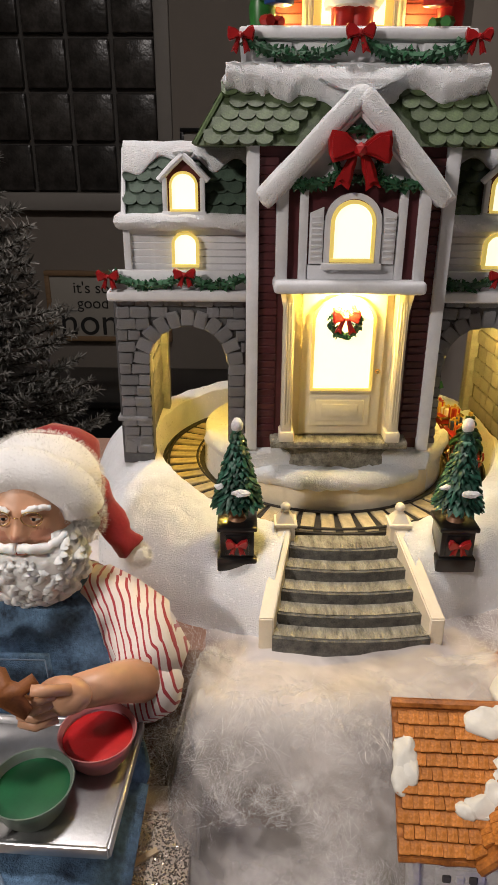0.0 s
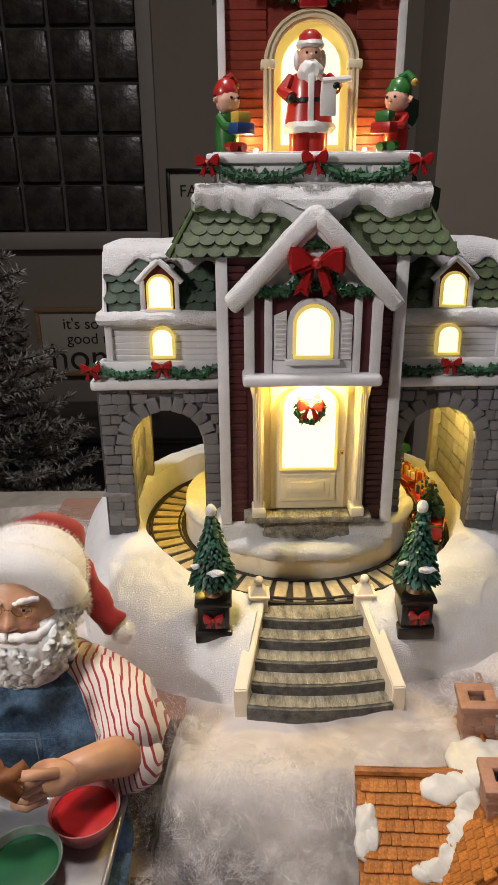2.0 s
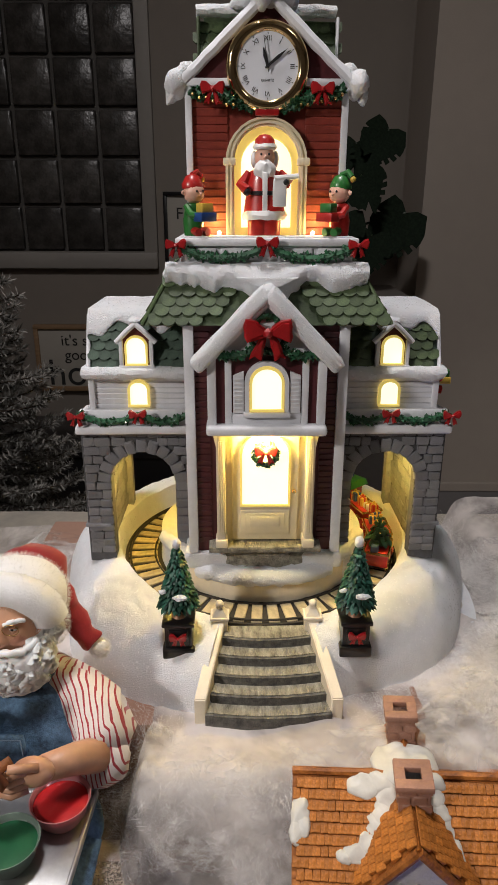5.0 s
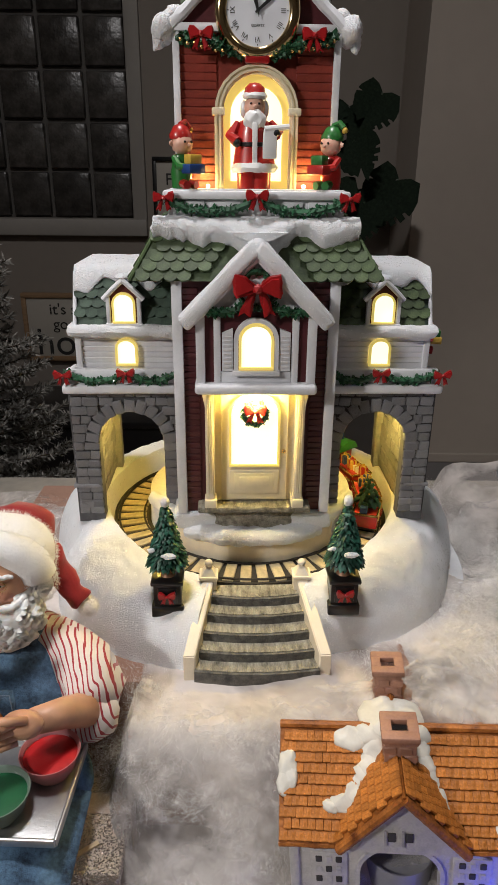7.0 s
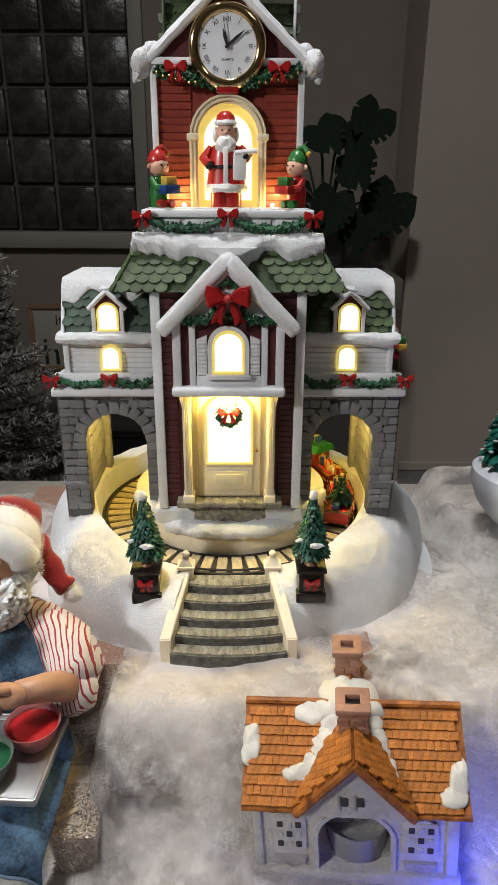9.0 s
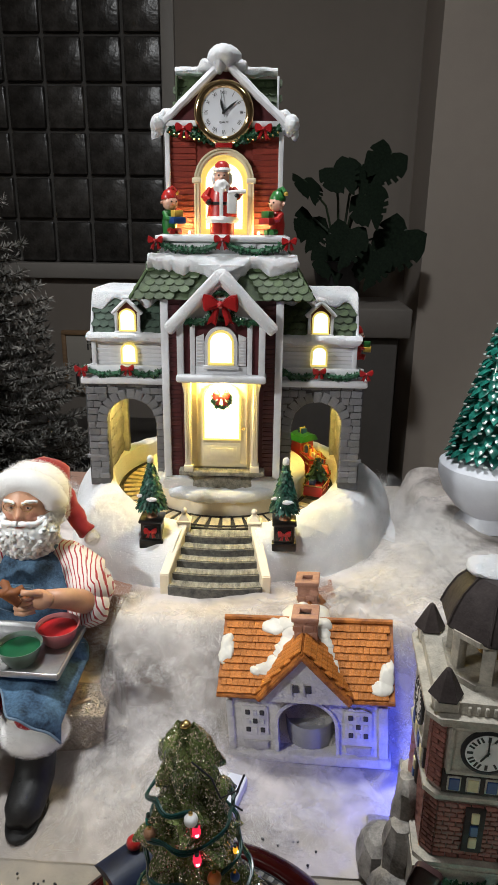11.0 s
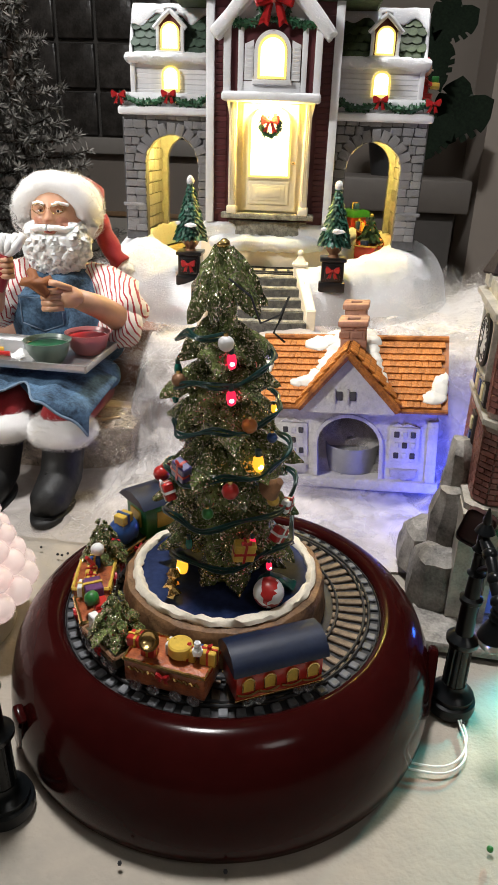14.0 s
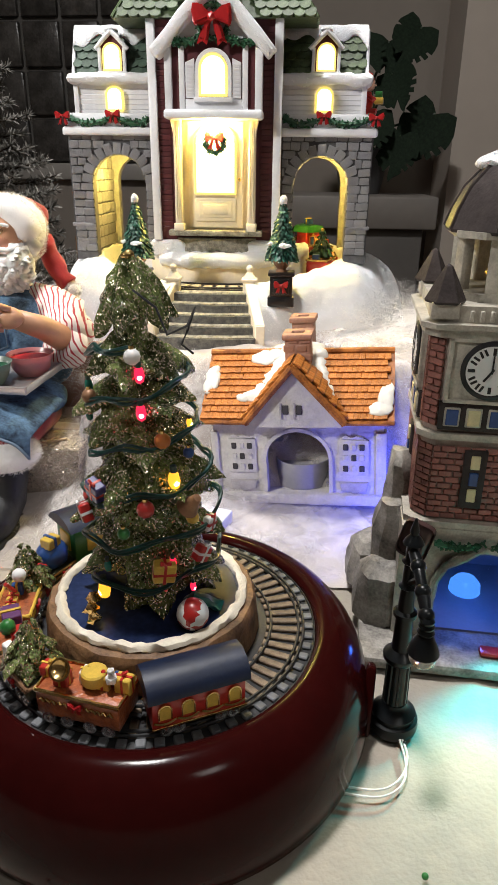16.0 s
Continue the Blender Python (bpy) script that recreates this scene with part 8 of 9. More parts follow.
    def heap(z):
        out = cargo_presents(17, 0.0090, (RED, YELLOW, RED, WHITE))(z)
        out.append(("drum", cyl(0.003, 0, z + 0.001, z + 0.0055, 0.0042, seg=18, bevel=0.0005), YELLOW))
        out.append(("horn", move(lathe([(0.0008, -0.004), (0.0010, 0.001), (0.0036, 0.004), (0.003, 0.004), (0, 0.001)], 14), pose(-0.006, -0.002, z + 0.005, 50, 0, 0)), GOLD))
        out.append(("toy", merge(ball(0.0095, -0.001, z + 0.0045, 0.0022, 1), ball(0.0095, -0.001, z + 0.0075, 0.0014, 1)), WHITE))
        out.append(("toy_coat", cyl(0.0098, 0.002, z, z + 0.004, 0.0016, seg=8), BLUE))
        return out

    def pine_load(seed):
        def make(z):
            rnd_ = random.Random(seed)
            return [("pine", tree_cone(0.002, 0, z - 0.001, z + 0.018, 0.0085, 6, 9, 0.0062, rnd_, 0.7), resin), ("present", present(-0.007, 0.001, z, 0.0028, 0.005), RED), ("present", present(-0.0065, -0.004, z, 0.002, 0.007), WHITE)]
        return make

    def sack(z):
        return [("sack", lumpy(ball(0, 0, z + 0.0045, 0.0070, 3, (1, 0.9, 0.95)), 0.0009, 0.004), BLUE), ("present", present(0.001, 0.001, z + 0.009, 0.0034, 0.0045), YELLOW), ("ribbon", box(0.0004, 0.0016, -0.0022, 0.0040, z + 0.009, z + 0.0139), BLUE), ("toy", ball(-0.005, -0.004, z + 0.009, 0.002, 1), RED)]

    def toys(z):
        return cargo_presents(23, 0.0080, (YELLOW, WHITE, BLUE, YELLOW, RED))(z) + [("doll_head", ball(-0.004, 0.001, z + 0.0085, 0.0028, 2), WHITE), ("stick", tube([(0, 0, z + 0.004), (0.004, -0.002, z + 0.010)], 0.0008, 6), RED)]

    def purple(z):
        vio = mat("violet_wrap", (0.10, 0.035, 0.12), 0.4, var=0.3, scale=200, coat=0.3)
        return [("present", present(-0.004, 0, z, 0.0042, 0.0075), vio), ("ribbon", box(-0.0046, -0.0034, -0.0036, 0.0036, z, z + 0.0079), YELLOW), ("present", present(0.005, 0.001, z, 0.0030, 0.0055), RED), ("parcel", lumpy(ball(0.0045, -0.002, z + 0.007, 0.003, 2), 0.0004, 0.002), GREEN)]
    zt = 0.0393
    cars = [(-101, open_wagon("toy_wagon", "orange toy wagon heaped with gifts and a drum", 0.0290, 0.0145, 0.0095, orange, GOLD, heap, g, chrome, 0.0023)),
            (-130, open_wagon("toy_wagon", "toy wagon that carries a glittering pine", 0.0210, 0.0135, 0.0050, olive, BRONZE, pine_load(5), g, chrome, 0.0023)),
            (-150, open_wagon("toy_wagon", "low toy wagon with violet wrapped gifts", 0.0160, 0.0135, 0.0055, orange, GOLD, purple, g, chrome, 0.0023)),
            (-170, open_wagon("toy_wagon", "toy wagon full of small bright toys", 0.0200, 0.0140, 0.0075, orange, YELLOW, toys, g, chrome, 0.0023)),
            (173, open_wagon("toy_wagon", "small toy wagon with a glittering pine", 0.0130, 0.0130, 0.0045, olive, BRONZE, pine_load(8), g, chrome, 0.0023)),
            (157, open_wagon("toy_wagon", "toy wagon with a blue sack of gifts", 0.0180, 0.0135, 0.0055, olive, GOLD, sack, g, chrome, 0.0023))]
    for deg, t in cars:
        t.matrix_world = Matrix.Translation((MX, MY, 0)) @ arc_pose(0, 0, 0.0495, zt, deg) @ Matrix.Scale(0.95, 4)
    c = new("passenger_car")
    tagged(c, "red toy passenger car with a dark blue roof", "toy train", g)
    part("body", box(-0.0155, 0.0155, -0.0070, 0.0070, 0.0030, 0.0150, 0.0005), RED, c)
    prof = [(-0.0085, 0.0148), (-0.0080, 0.0175), (-0.0050, 0.0205), (0, 0.0218), (0.0050, 0.0205), (0.0080, 0.0175), (0.0085, 0.0148)]
    part("roof", prism(prof, -0.0168, 0.0168), navy, c, at=pose(0, 0, 0, 0, 0, 90))
    for s in (-1, 1):
        part("gold_trim", box(-0.0158, 0.0158, s * 0.0070 - 0.0005, s * 0.0070 + 0.0005, 0.0034, 0.0042, 0.0002), GOLD, c)
        part("gold_trim", box(-0.0158, 0.0158, s * 0.0070 - 0.0005, s * 0.0070 + 0.0005, 0.0138, 0.0146, 0.0002), GOLD, c)
        for x in (-0.0115, -0.0040, 0.0040, 0.0115):
            w = part("window", prism(arch_line(x, 0.0018, 0.0072, 0.0108, 0.0126, 8), s * 0.0070 - 0.0006, s * 0.0070 + 0.0006), YELLOW, c)
            part("window_rim", arch_ring(x, 0.0018, 0.0072, 0.0108, 0.0126, 0.0005, s * 0.0070 - 0.0009, s * 0.0070 + 0.0009), GOLD, w)
            part("garland", tube(swag((x - 0.0036, s * 0.0074, 0.0066), (x + 0.0036, s * 0.0074, 0.0066), 0.0012, 6), 0.0005, 5), GOLD, c)
    wheels(c, (-0.0112, -0.0070, 0.0070, 0.0112), 0.0066, 0.0020, 0.0021, chrome)
    part("bogie", box(-0.0135, 0.0135, -0.0045, 0.0045, 0.0014, 0.0032, 0.0003), BLACK, c)
    c.matrix_world = Matrix.Translation((MX, MY, 0)) @ arc_pose(0, 0, 0.0495, zt, -63) @ Matrix.Scale(0.95, 4)
    e = new("toy_engine")
    tagged(e, "dark green toy engine cab with a navy roof", "toy train", g)
    part("cab", box(-0.0085, 0.0085, -0.0070, 0.0070, 0.0030, 0.0200, 0.0006), GREEN, e)
    part("roof", prism([(-0.0090, 0.0198), (-0.0060, 0.0225), (0, 0.0240), (0.0060, 0.0225), (0.0090, 0.0198)], -0.0105, 0.0105), navy, e, at=pose(0, 0, 0, 0, 0, 90))
    for s in (-1, 1):
        part("window", box(-0.0040, 0.0030, s * 0.0070 - 0.0006, s * 0.0070 + 0.0006, 0.0100, 0.0165, 0.0003), YELLOW, e)
    part("window", box(-0.0091, -0.0080, -0.0035, 0.0035, 0.0100, 0.0165, 0.0003), YELLOW, e)
    part("boiler", move(cyl(0, 0, 0.0080, 0.0230, 0.0060, seg=18, bevel=0.0006), pose(0, 0, 0.0100, 0, 90)), GREEN, e)
    part("chimney", lathe([(0, 0.015), (0.0018, 0.015), (0.0016, 0.020), (0.0030, 0.0235), (0, 0.0235)], 12, -0.0, 0), BLACK, e, at=(0.0185, 0, 0))
    wheels(e, (-0.0060, 0.0020, 0.0100, 0.0170), 0.0066, 0.0022, 0.0023, chrome)
    e.matrix_world = Matrix.Translation((MX, MY, 0)) @ arc_pose(0, 0, 0.0495, zt, 136) @ pose(0, 0, 0, 0, 0, 180) @ Matrix.Scale(1.15, 4)
    part("figurine_load", merge(ball(0.004, 0.002, 0.0265, 0.0032, 2), tube([(0.004, 0.002, 0.028), (0.007, 0.0, 0.0325)], 0.0014, 6)), RED, e)


build_music_box()


# ---------------------------------------------------------------- street lamps
def build_lamps():
    iron = mat("black_lamp_paint", (0.006, 0.007, 0.008), 0.30, var=0.3, scale=200, specular=0.25)
    clear = mat("frosted_bulb", (0.75, 0.76, 0.74), 0.18, var=0.05, transmission=0.6)
    t = thing("street_lamp", (0.1478, -0.0020, 0.0), "black model street lamp with a hanging clear bulb", "street lamp", group="model street lamps")
    part("base", lathe([(0, 0), (0.0092, 0.0), (0.0095, 0.0020), (0.0092, 0.0045), (0.0080, 0.0052), (0.0082, 0.0072), (0.0066, 0.0086), (0.0050, 0.0100), (0.0046, 0.0120), (0, 0.0120)], 32), iron, t)
    col = part("column", lathe([(0, 0.0118), (0.0043, 0.0118), (0.0040, 0.0300), (0.0050, 0.0306), (0.0062, 0.0322), (0.0062, 0.0338), (0.0048, 0.0352), (0.0034, 0.0362), (0.0031, 0.0500), (0.0042, 0.0508), (0.0042, 0.0522), (0.0029, 0.0532), (0.0024, 0.0620), (0.0034, 0.0628), (0.0024, 0.0640), (0.0022, 0.0720), (0.0032, 0.0728), (0.0022, 0.0742), (0.0021, 0.0795), (0.0036, 0.0802), (0.0030, 0.0815), (0.0014, 0.0835), (0.0016, 0.0850), (0.0004, 0.0895), (0, 0.0897)], 24), iron, t)
    for i in range(8):
        a = 2 * math.pi * i / 8
        part("flute", tube([(0.0043 * math.cos(a), 0.0043 * math.sin(a), 0.0125), (0.0040 * math.cos(a), 0.0040 * math.sin(a), 0.0300)], 0.0005, 5), iron, col)
    d = Vector((0.12, -0.99, 0)).normalized()
    def at(r, z):
        return (d.x * r, d.y * r, z)
    part("arm", tube([at(0, 0.0775), at(0.006, 0.0765), at(0.0115, 0.0735), at(0.0170, 0.0695), at(0.0215, 0.0660)], 0.0020, 10, [0.0018, 0.0022, 0.0019, 0.0022, 0.0016]), iron, t)
    part("brace", tube([at(0.0015, 0.0650), at(0.006, 0.0690), at(0.0110, 0.0730)], 0.0012, 8), iron, t)
    for r, z in ((0.0075, 0.0758), (0.0150, 0.0712), (0.0210, 0.0664)):
        part("collar", ball(*at(r, z), 0.0027, 2), iron, t)
    x, y, _z = at(0.0225, 0)
    sh = part("shade", lathe([(0.0014, 0.0668), (0.0024, 0.0655), (0.0021, 0.0645), (0.0026, 0.0635), (0.0022, 0.0625), (0.0028, 0.0612), (0.0023, 0.0602), (0.0030, 0.0590), (0.0044, 0.0560), (0.0052, 0.0532), (0.0050, 0.0528), (0.0036, 0.0560), (0, 0.0580)], 24, x, y), iron, t)
    part("bulb", lathe([(0, 0.0475), (0.0026, 0.0480), (0.0043, 0.0500), (0.0048, 0.0528), (0.0036, 0.0556), (0, 0.0570)], 24, x, y), clear, t, "clear glass bulb")
    c = copy_thing(t, pose(-0.0045, -0.0690, 0.0, 0, 0, -118))
    tagged(c, "black model street lamp beside the music box")
    w = mat("white_cable", (0.72, 0.72, 0.68), 0.4, var=0.05)
    for k, dx in ((0, 0.0), (1, 0.0028)):
        pts = [(0.1505 - 0.001 * k, -0.0105, 0.0015), (0.1515 - 0.001 * k, -0.0180 - dx, 0.0012), (0.1490, -0.0260 - dx, 0.0010), (0.1440, -0.0315 - dx, 0.0010), (0.1370, -0.0335 - dx, 0.0010), (0.1240, -0.0325 - dx, 0.0012)]
        fine_pts = []
        for i in range(len(pts) - 1):
            p0, p1, p2, p3 = (Vector(pts[max(0, i - 1)]), Vector(pts[i]), Vector(pts[i + 1]), Vector(pts[min(len(pts) - 1, i + 2)]))
            for j in range(6):
                u = j / 6
                fine_pts.append(0.5 * ((2 * p1) + (p2 - p0) * u + (2 * p0 - 5 * p1 + 4 * p2 - p3) * u * u + (3 * p1 - p0 - 3 * p2 + p3) * u ** 3))
        tagged(part("lamp_cable", tube(fine_pts, 0.00045, 6), w), "thin white cable of the street lamp", "cable", "lamp cables")


build_lamps()


# ---------------------------------------------------------------- the brick clock tower
def build_brick_tower():
    brick = mat("painted_brick", (0.23, 0.085, 0.068), 0.55, var=0.3, scale=220, coat=0.15, bump=0.5, rand=0.22, second=(0.31, 0.125, 0.10))
    joint = mat("brick_joint", (0.34, 0.27, 0.24), 0.7, var=0.3, scale=200)
    cream = mat("aged_cream_glaze", (0.34, 0.32, 0.275), 0.45, var=0.25, scale=130, second=(0.48, 0.45, 0.385), bump=0.4, coat=0.15)
    roof = mat("dark_brown_roof", (0.045, 0.037, 0.036), 0.5, var=0.4, scale=130, bump=0.5, specular=0.12)
    rock = mat("snowy_rock", (0.13, 0.12, 0.11), 0.6, var=0.4, scale=110, second=(0.30, 0.28, 0.25), bump=0.5, bump_scale=220, bump_dist=0.001)
    floorm = mat("grey_plaster", (0.24, 0.24, 0.26), 0.6, var=0.1, scale=100)
    lit = mat("lit_small_pane", (0.70, 0.62, 0.36), 0.4, var=0.15, scale=200)
    cx, cy = 0.1865, 0.0760
    t = thing("brick_clock_tower", (cx, cy, 0.0), "ceramic brick clock tower with dark roofs and a blue-lit arch", "clock tower", -4)
    H, ch = 0.0285, 0.0050

    def octo(h, c, z0, z1, taper=0.0):
        pts = [(h, -h + c), (h, h - c), (h - c, h), (-h + c, h), (-h, h - c), (-h, -h + c), (-h + c, -h), (h - c, -h)]
        b = BM()
        lo = [b.verts.new((x, y, z0)) for x, y in pts]
        hi = [b.verts.new((x * (1 - taper), y * (1 - taper), z1)) for x, y in pts]
        b.faces.new(lo[::-1])
        b.faces.new(hi)
        for i in range(8):
            j = (i + 1) % 8
            b.faces.new((lo[i], lo[j], hi[j], hi[i]))
        return b
    # base with an open arch that runs in from the front
    part("ground_plate", lumpy(fine(box(-0.047, 0.048, -0.052, 0.045, 0.0004, 0.0060, 0.0018), 2), 0.0006, 0.01), rock, t)
    part("arch_wall", wall_with_arch(-H - 0.004, H + 0.004, 0.0060, 0.0600, 0.003, 0.0190, 0.0300, 0.0505, -H - 0.004, -H + 0.002), cream, t, smooth=30)
    part("arch_moulding", arch_ring(0.003, 0.0190, 0.0060, 0.0300, 0.0505, 0.0024, -H - 0.0055, -H - 0.003), cream, t)
    part("side_wall", box(-H - 0.004, -H + 0.001, -H + 0.002, H, 0.0060, 0.0600), cream, t, smooth=0)
    part("side_wall", box(H - 0.001, H + 0.004, -H + 0.002, H, 0.0060, 0.0600), cream, t, smooth=0)
    part("back_wall", box(-H - 0.004, H + 0.004, H, H + 0.004, 0.0060, 0.0600), floorm, t, smooth=0)
    part("hall_floor", box(-H + 0.001, H - 0.001, -H + 0.001, H, 0.0060, 0.0072), floorm, t, smooth=0)
    part("hall_ceiling", box(-H + 0.001, H - 0.001, -H + 0.002, H, 0.0570, 0.0590), floorm, t, smooth=0)
    lens = mat("blue_projector_lens", (0.02, 0.03, 0.4), 0.3, var=0.2, emit=(0.10, 0.30, 1.0), power=0.6)
    part("projector", lathe([(0, 0.0072), (0.0075, 0.0072), (0.0072, 0.0110), (0.0048, 0.0140), (0, 0.0148)], 24, 0.004, 0.004), lens, t, "blue glowing projector dome")
    for s in (-1, 1):
        rnd = random.Random(50 + s)
        line = [(s * 0.002 + 0.003, -H - 0.0066, 0.0545), (s * 0.012 + 0.003, -H - 0.0066, 0.0530), (s * 0.022 + 0.003, -H - 0.0066, 0.0545)]
        part("garland", merge(tube(line, 0.0012, 6), leaves(line, 0.0018, 90, 0.0022, rnd)), GARLAND, t)
    part("string_course", octo(H + 0.0035, ch, 0.0590, 0.0628), cream, t, smooth=0)
    # brick body
    body = part("body", octo(H - 0.0006, ch, 0.0620, 0.1400), joint, t, smooth=0)
    part("string_course", octo(H + 0.0020, ch, 0.0985, 0.1010), cream, t, smooth=0)
    bk, side = None, []
    z = 0.0632
    row = 0
    faces = [((-H, -H + ch), (-H, H - ch)), ((-H + ch, -H), (-H, -H + ch)), ((H - ch, -H), (-H + ch, -H)), ((H, -H + ch), (H - ch, -H))]
    while z < 0.1385:
        if 0.0975 < z + 0.0026 and z < 0.1012:
            z += 0.00268
            row += 1
            continue
        for k, (a, c) in enumerate(faces):
            a, c = Vector((*a, 0)), Vector((*c, 0))
            L_ = (c - a).length
            n = max(1, round(L_ / 0.0056))
            d = (c - a).normalized()
            ang = math.atan2(d.y, d.x)
            for i in range(n + (row % 2)):
                u = (i + 0.5 - 0.5 * (row % 2)) * L_ / n
                w = 1.0
                if row % 2 and i in (0, n):
                    w = 0.5
                    u = L_ / n * 0.25 if i == 0 else L_ - L_ / n * 0.25
                p = a + d * u
                if k == 2 and z > 0.1020 and abs(p.x + 0.0060) < 0.0165:
                    continue
                m = Matrix.Translation((p.x, p.y, z + 0.0013)) @ Matrix.Rotation(ang, 4, "Z") @ Matrix.Diagonal((w * L_ / n / 0.0062, 1, 0.92, 1))
                if bk is None:
                    ob = part("brick", box(-0.0028, 0.0028, -0.0006, 0.0006, -0.00125, 0.00125, 0.0003, 1), brick, body)
                    ob.matrix_basis, bk = m, ob.data
                elif k in (1, 2):
                    piece("brick", bk, body, m)
                else:
                    side.append(move(box(-0.0028, 0.0028, -0.0006, 0.0006, -0.00125, 0.00125), m))
        z += 0.00268
        row += 1
    part("side_bricks", merge(*side), brick, t, smooth=0, kind="stuff")
    # window band and clock panels on the front and the left side
    def front_panel(side):
        M = Matrix.Translation((-0.0068, 0, 0)) if side == 0 else Matrix.Rotation(radians(-90), 4, "Z")
        pn = part("clock_panel", box(-0.0158, 0.0172, -H - 0.0020, -H + 0.002, 0.1140, 0.1395, 0.0006), cream, t, at=M)
        part("panel_rim", merge(box(-0.0158, 0.0172, -H - 0.0030, -H - 0.001, 0.1378, 0.1395, 0.0004), box(-0.0158, 0.0172, -H - 0.0030, -H - 0.001, 0.1140, 0.1156, 0.0004),
                                box(-0.0158, -0.0140, -H - 0.0030, -H - 0.001, 0.1140, 0.1395, 0.0004), box(0.0154, 0.0172, -H - 0.0030, -H - 0.001, 0.1140, 0.1395, 0.0004)), cream, pn)
        ck = part("clock", lathe([(0, 0), (0.0112, 0), (0.0114, 0.0014), (0.0100, 0.0020), (0.0094, 0.0014), (0, 0.0014)], 40), INK, pn, "black-rimmed white clock", at=pose(0.0005, -H - 0.0018, 0.1275, 90))
        part("dial", lathe([(0, 0.0013), (0.0095, 0.0013), (0.0095, 0.0017), (0, 0.0017)], 40), WHITE, ck)
        for i in range(12):
            a = 2 * math.pi * i / 12
            wide = 0.0009 if i % 3 else 0.0012
            for o in ((-0.0009, 0.0009) if i in (1, 2, 4, 7, 8, 10, 11) else (0,)):
                ob = part("hour_mark", box(o - wide / 2, o + wide / 2, 0.0062, 0.0088, 0.0016, 0.0019), INK, ck, smooth=0)
                ob.matrix_basis = Matrix.Rotation(-a, 4, "Z")
        for deg, ln, w in ((0, 0.0062, 0.0006), (-145, 0.0048, 0.0008)):
            ob = part("pointer", box(-w / 2, w / 2, -0.001, ln, 0.0020, 0.0023), INK, ck, smooth=0)
            ob.matrix_basis = Matrix.Rotation(radians(-deg), 4, "Z")
        bd = part("window_band", box(-0.0165, 0.0178, -H - 0.0016, -H + 0.002, 0.1025, 0.1138, 0.0005), roof, t, at=M)
        for i, mt in enumerate((BLUE, lit, BLUE, lit)):
            x = -0.0115 + i * 0.0082
            w = part("window", box(x - 0.0030, x + 0.0030, -H - 0.0022, -H - 0.001, 0.1042, 0.1120, 0.0004), cream, bd)
            part("pane", box(x - 0.0023, x + 0.0023, -H - 0.0027, -H - 0.0015, 0.1049, 0.1113, 0.0003), mt, w, smooth=0)
        w = part("tall_window", box(-0.0045, 0.0045, -H - 0.0018, -H + 0.001, 0.0690, 0.0945, 0.0005), roof, t, at=M)
        for j, mt in enumerate((lit, BLUE, lit)):
            part("pane", box(-0.0018, 0.0018, -H - 0.0026, -H - 0.001, 0.0722 + j * 0.0072, 0.0780 + j * 0.0072, 0.0004), mt, w, smooth=0)
    front_panel(0)
    front_panel(1)
    # cornice, parapet, corner spires
    part("cornice", octo(H + 0.0030, ch, 0.1435, 0.1470), cream, t, smooth=0)
    part("cornice", octo(H + 0.0050, ch, 0.1468, 0.1488), cream, t, smooth=0)
    part("parapet", octo(H + 0.0010, ch, 0.1486, 0.1550), cream, t, smooth=0)
    for i in range(10):
        part("baluster", box(-0.0165 + i * 0.0036, -0.0150 + i * 0.0036, -H - 0.0022, -H - 0.0008, 0.1495, 0.1535, 0.0003, 1), cream, t)
    for sx, sy in ((-1, -1), (-1, 1), (1, -1), (1, 1)):
        for q in (0,):
            x, y = sx * (H - 0.0030), sy * (H - 0.0030)
            tr = part("turret", box(x - 0.0052, x + 0.0052, y - 0.0052, y + 0.0052, 0.1500, 0.1562, 0.0006), cream, t)
            part("spire", move(lathe([(0.0072, 0.1555), (0.0076, 0.1564), (0.0058, 0.1600), (0.0036, 0.1645), (0.0014, 0.1685), (0, 0.1695)], 6), Matrix.Translation((x, y, 0))), roof, tr, smooth=20)
    # cupola with columns and dome
    part("cupola_floor", octo(0.0215, 0.0085, 0.1540, 0.1580), cream, t, smooth=0)
    part("bell", lathe([(0.0, 0.178), (0.003, 0.177), (0.0060, 0.168), (0.0085, 0.163), (0, 0.163)], 20), GOLD, t, "gold bell inside the cupola")
    for i in range(8):
        a = 2 * math.pi * (i + 0.5) / 8
        part("column", move(box(-0.0028, 0.0028, -0.0022, 0.0022, 0.1575, 0.1780, 0.0005), Matrix.Rotation(a, 4, "Z") @ Matrix.Translation((0.0195, 0, 0)) @ Matrix.Rotation(math.pi / 2, 4, "Z")), cream, t)
    part("cupola_ring", octo(0.0225, 0.0090, 0.1775, 0.1800), cream, t, smooth=0)
    prof = [(0.0262, 0.1790), (0.0268, 0.1802), (0.0245, 0.1870), (0.0205, 0.1950), (0.0140, 0.2020), (0.0060, 0.2058), (0.0022, 0.2070), (0.0026, 0.2090), (0.0010, 0.2120), (0, 0.2122)]
    part("dome", move(lathe(prof, 8), Matrix.Rotation(radians(22.5), 4, "Z")), roof, t, "dark ribbed dome", smooth=20)
    for i in range(8):
        a = 2 * math.pi * (i + 0.5) / 8
        part("rib", tube([(r * math.cos(a), r * math.sin(a), z) for r, z in prof[1:7]], 0.0007, 6), roof, t)
    part("dome_snow", lumpy(ball(-0.0045, 0.0020, 0.2035, 0.0110, 3, (1.1, 1.0, 0.32)), 0.0016, 0.006), SNOW, t, "white snow on the dome")
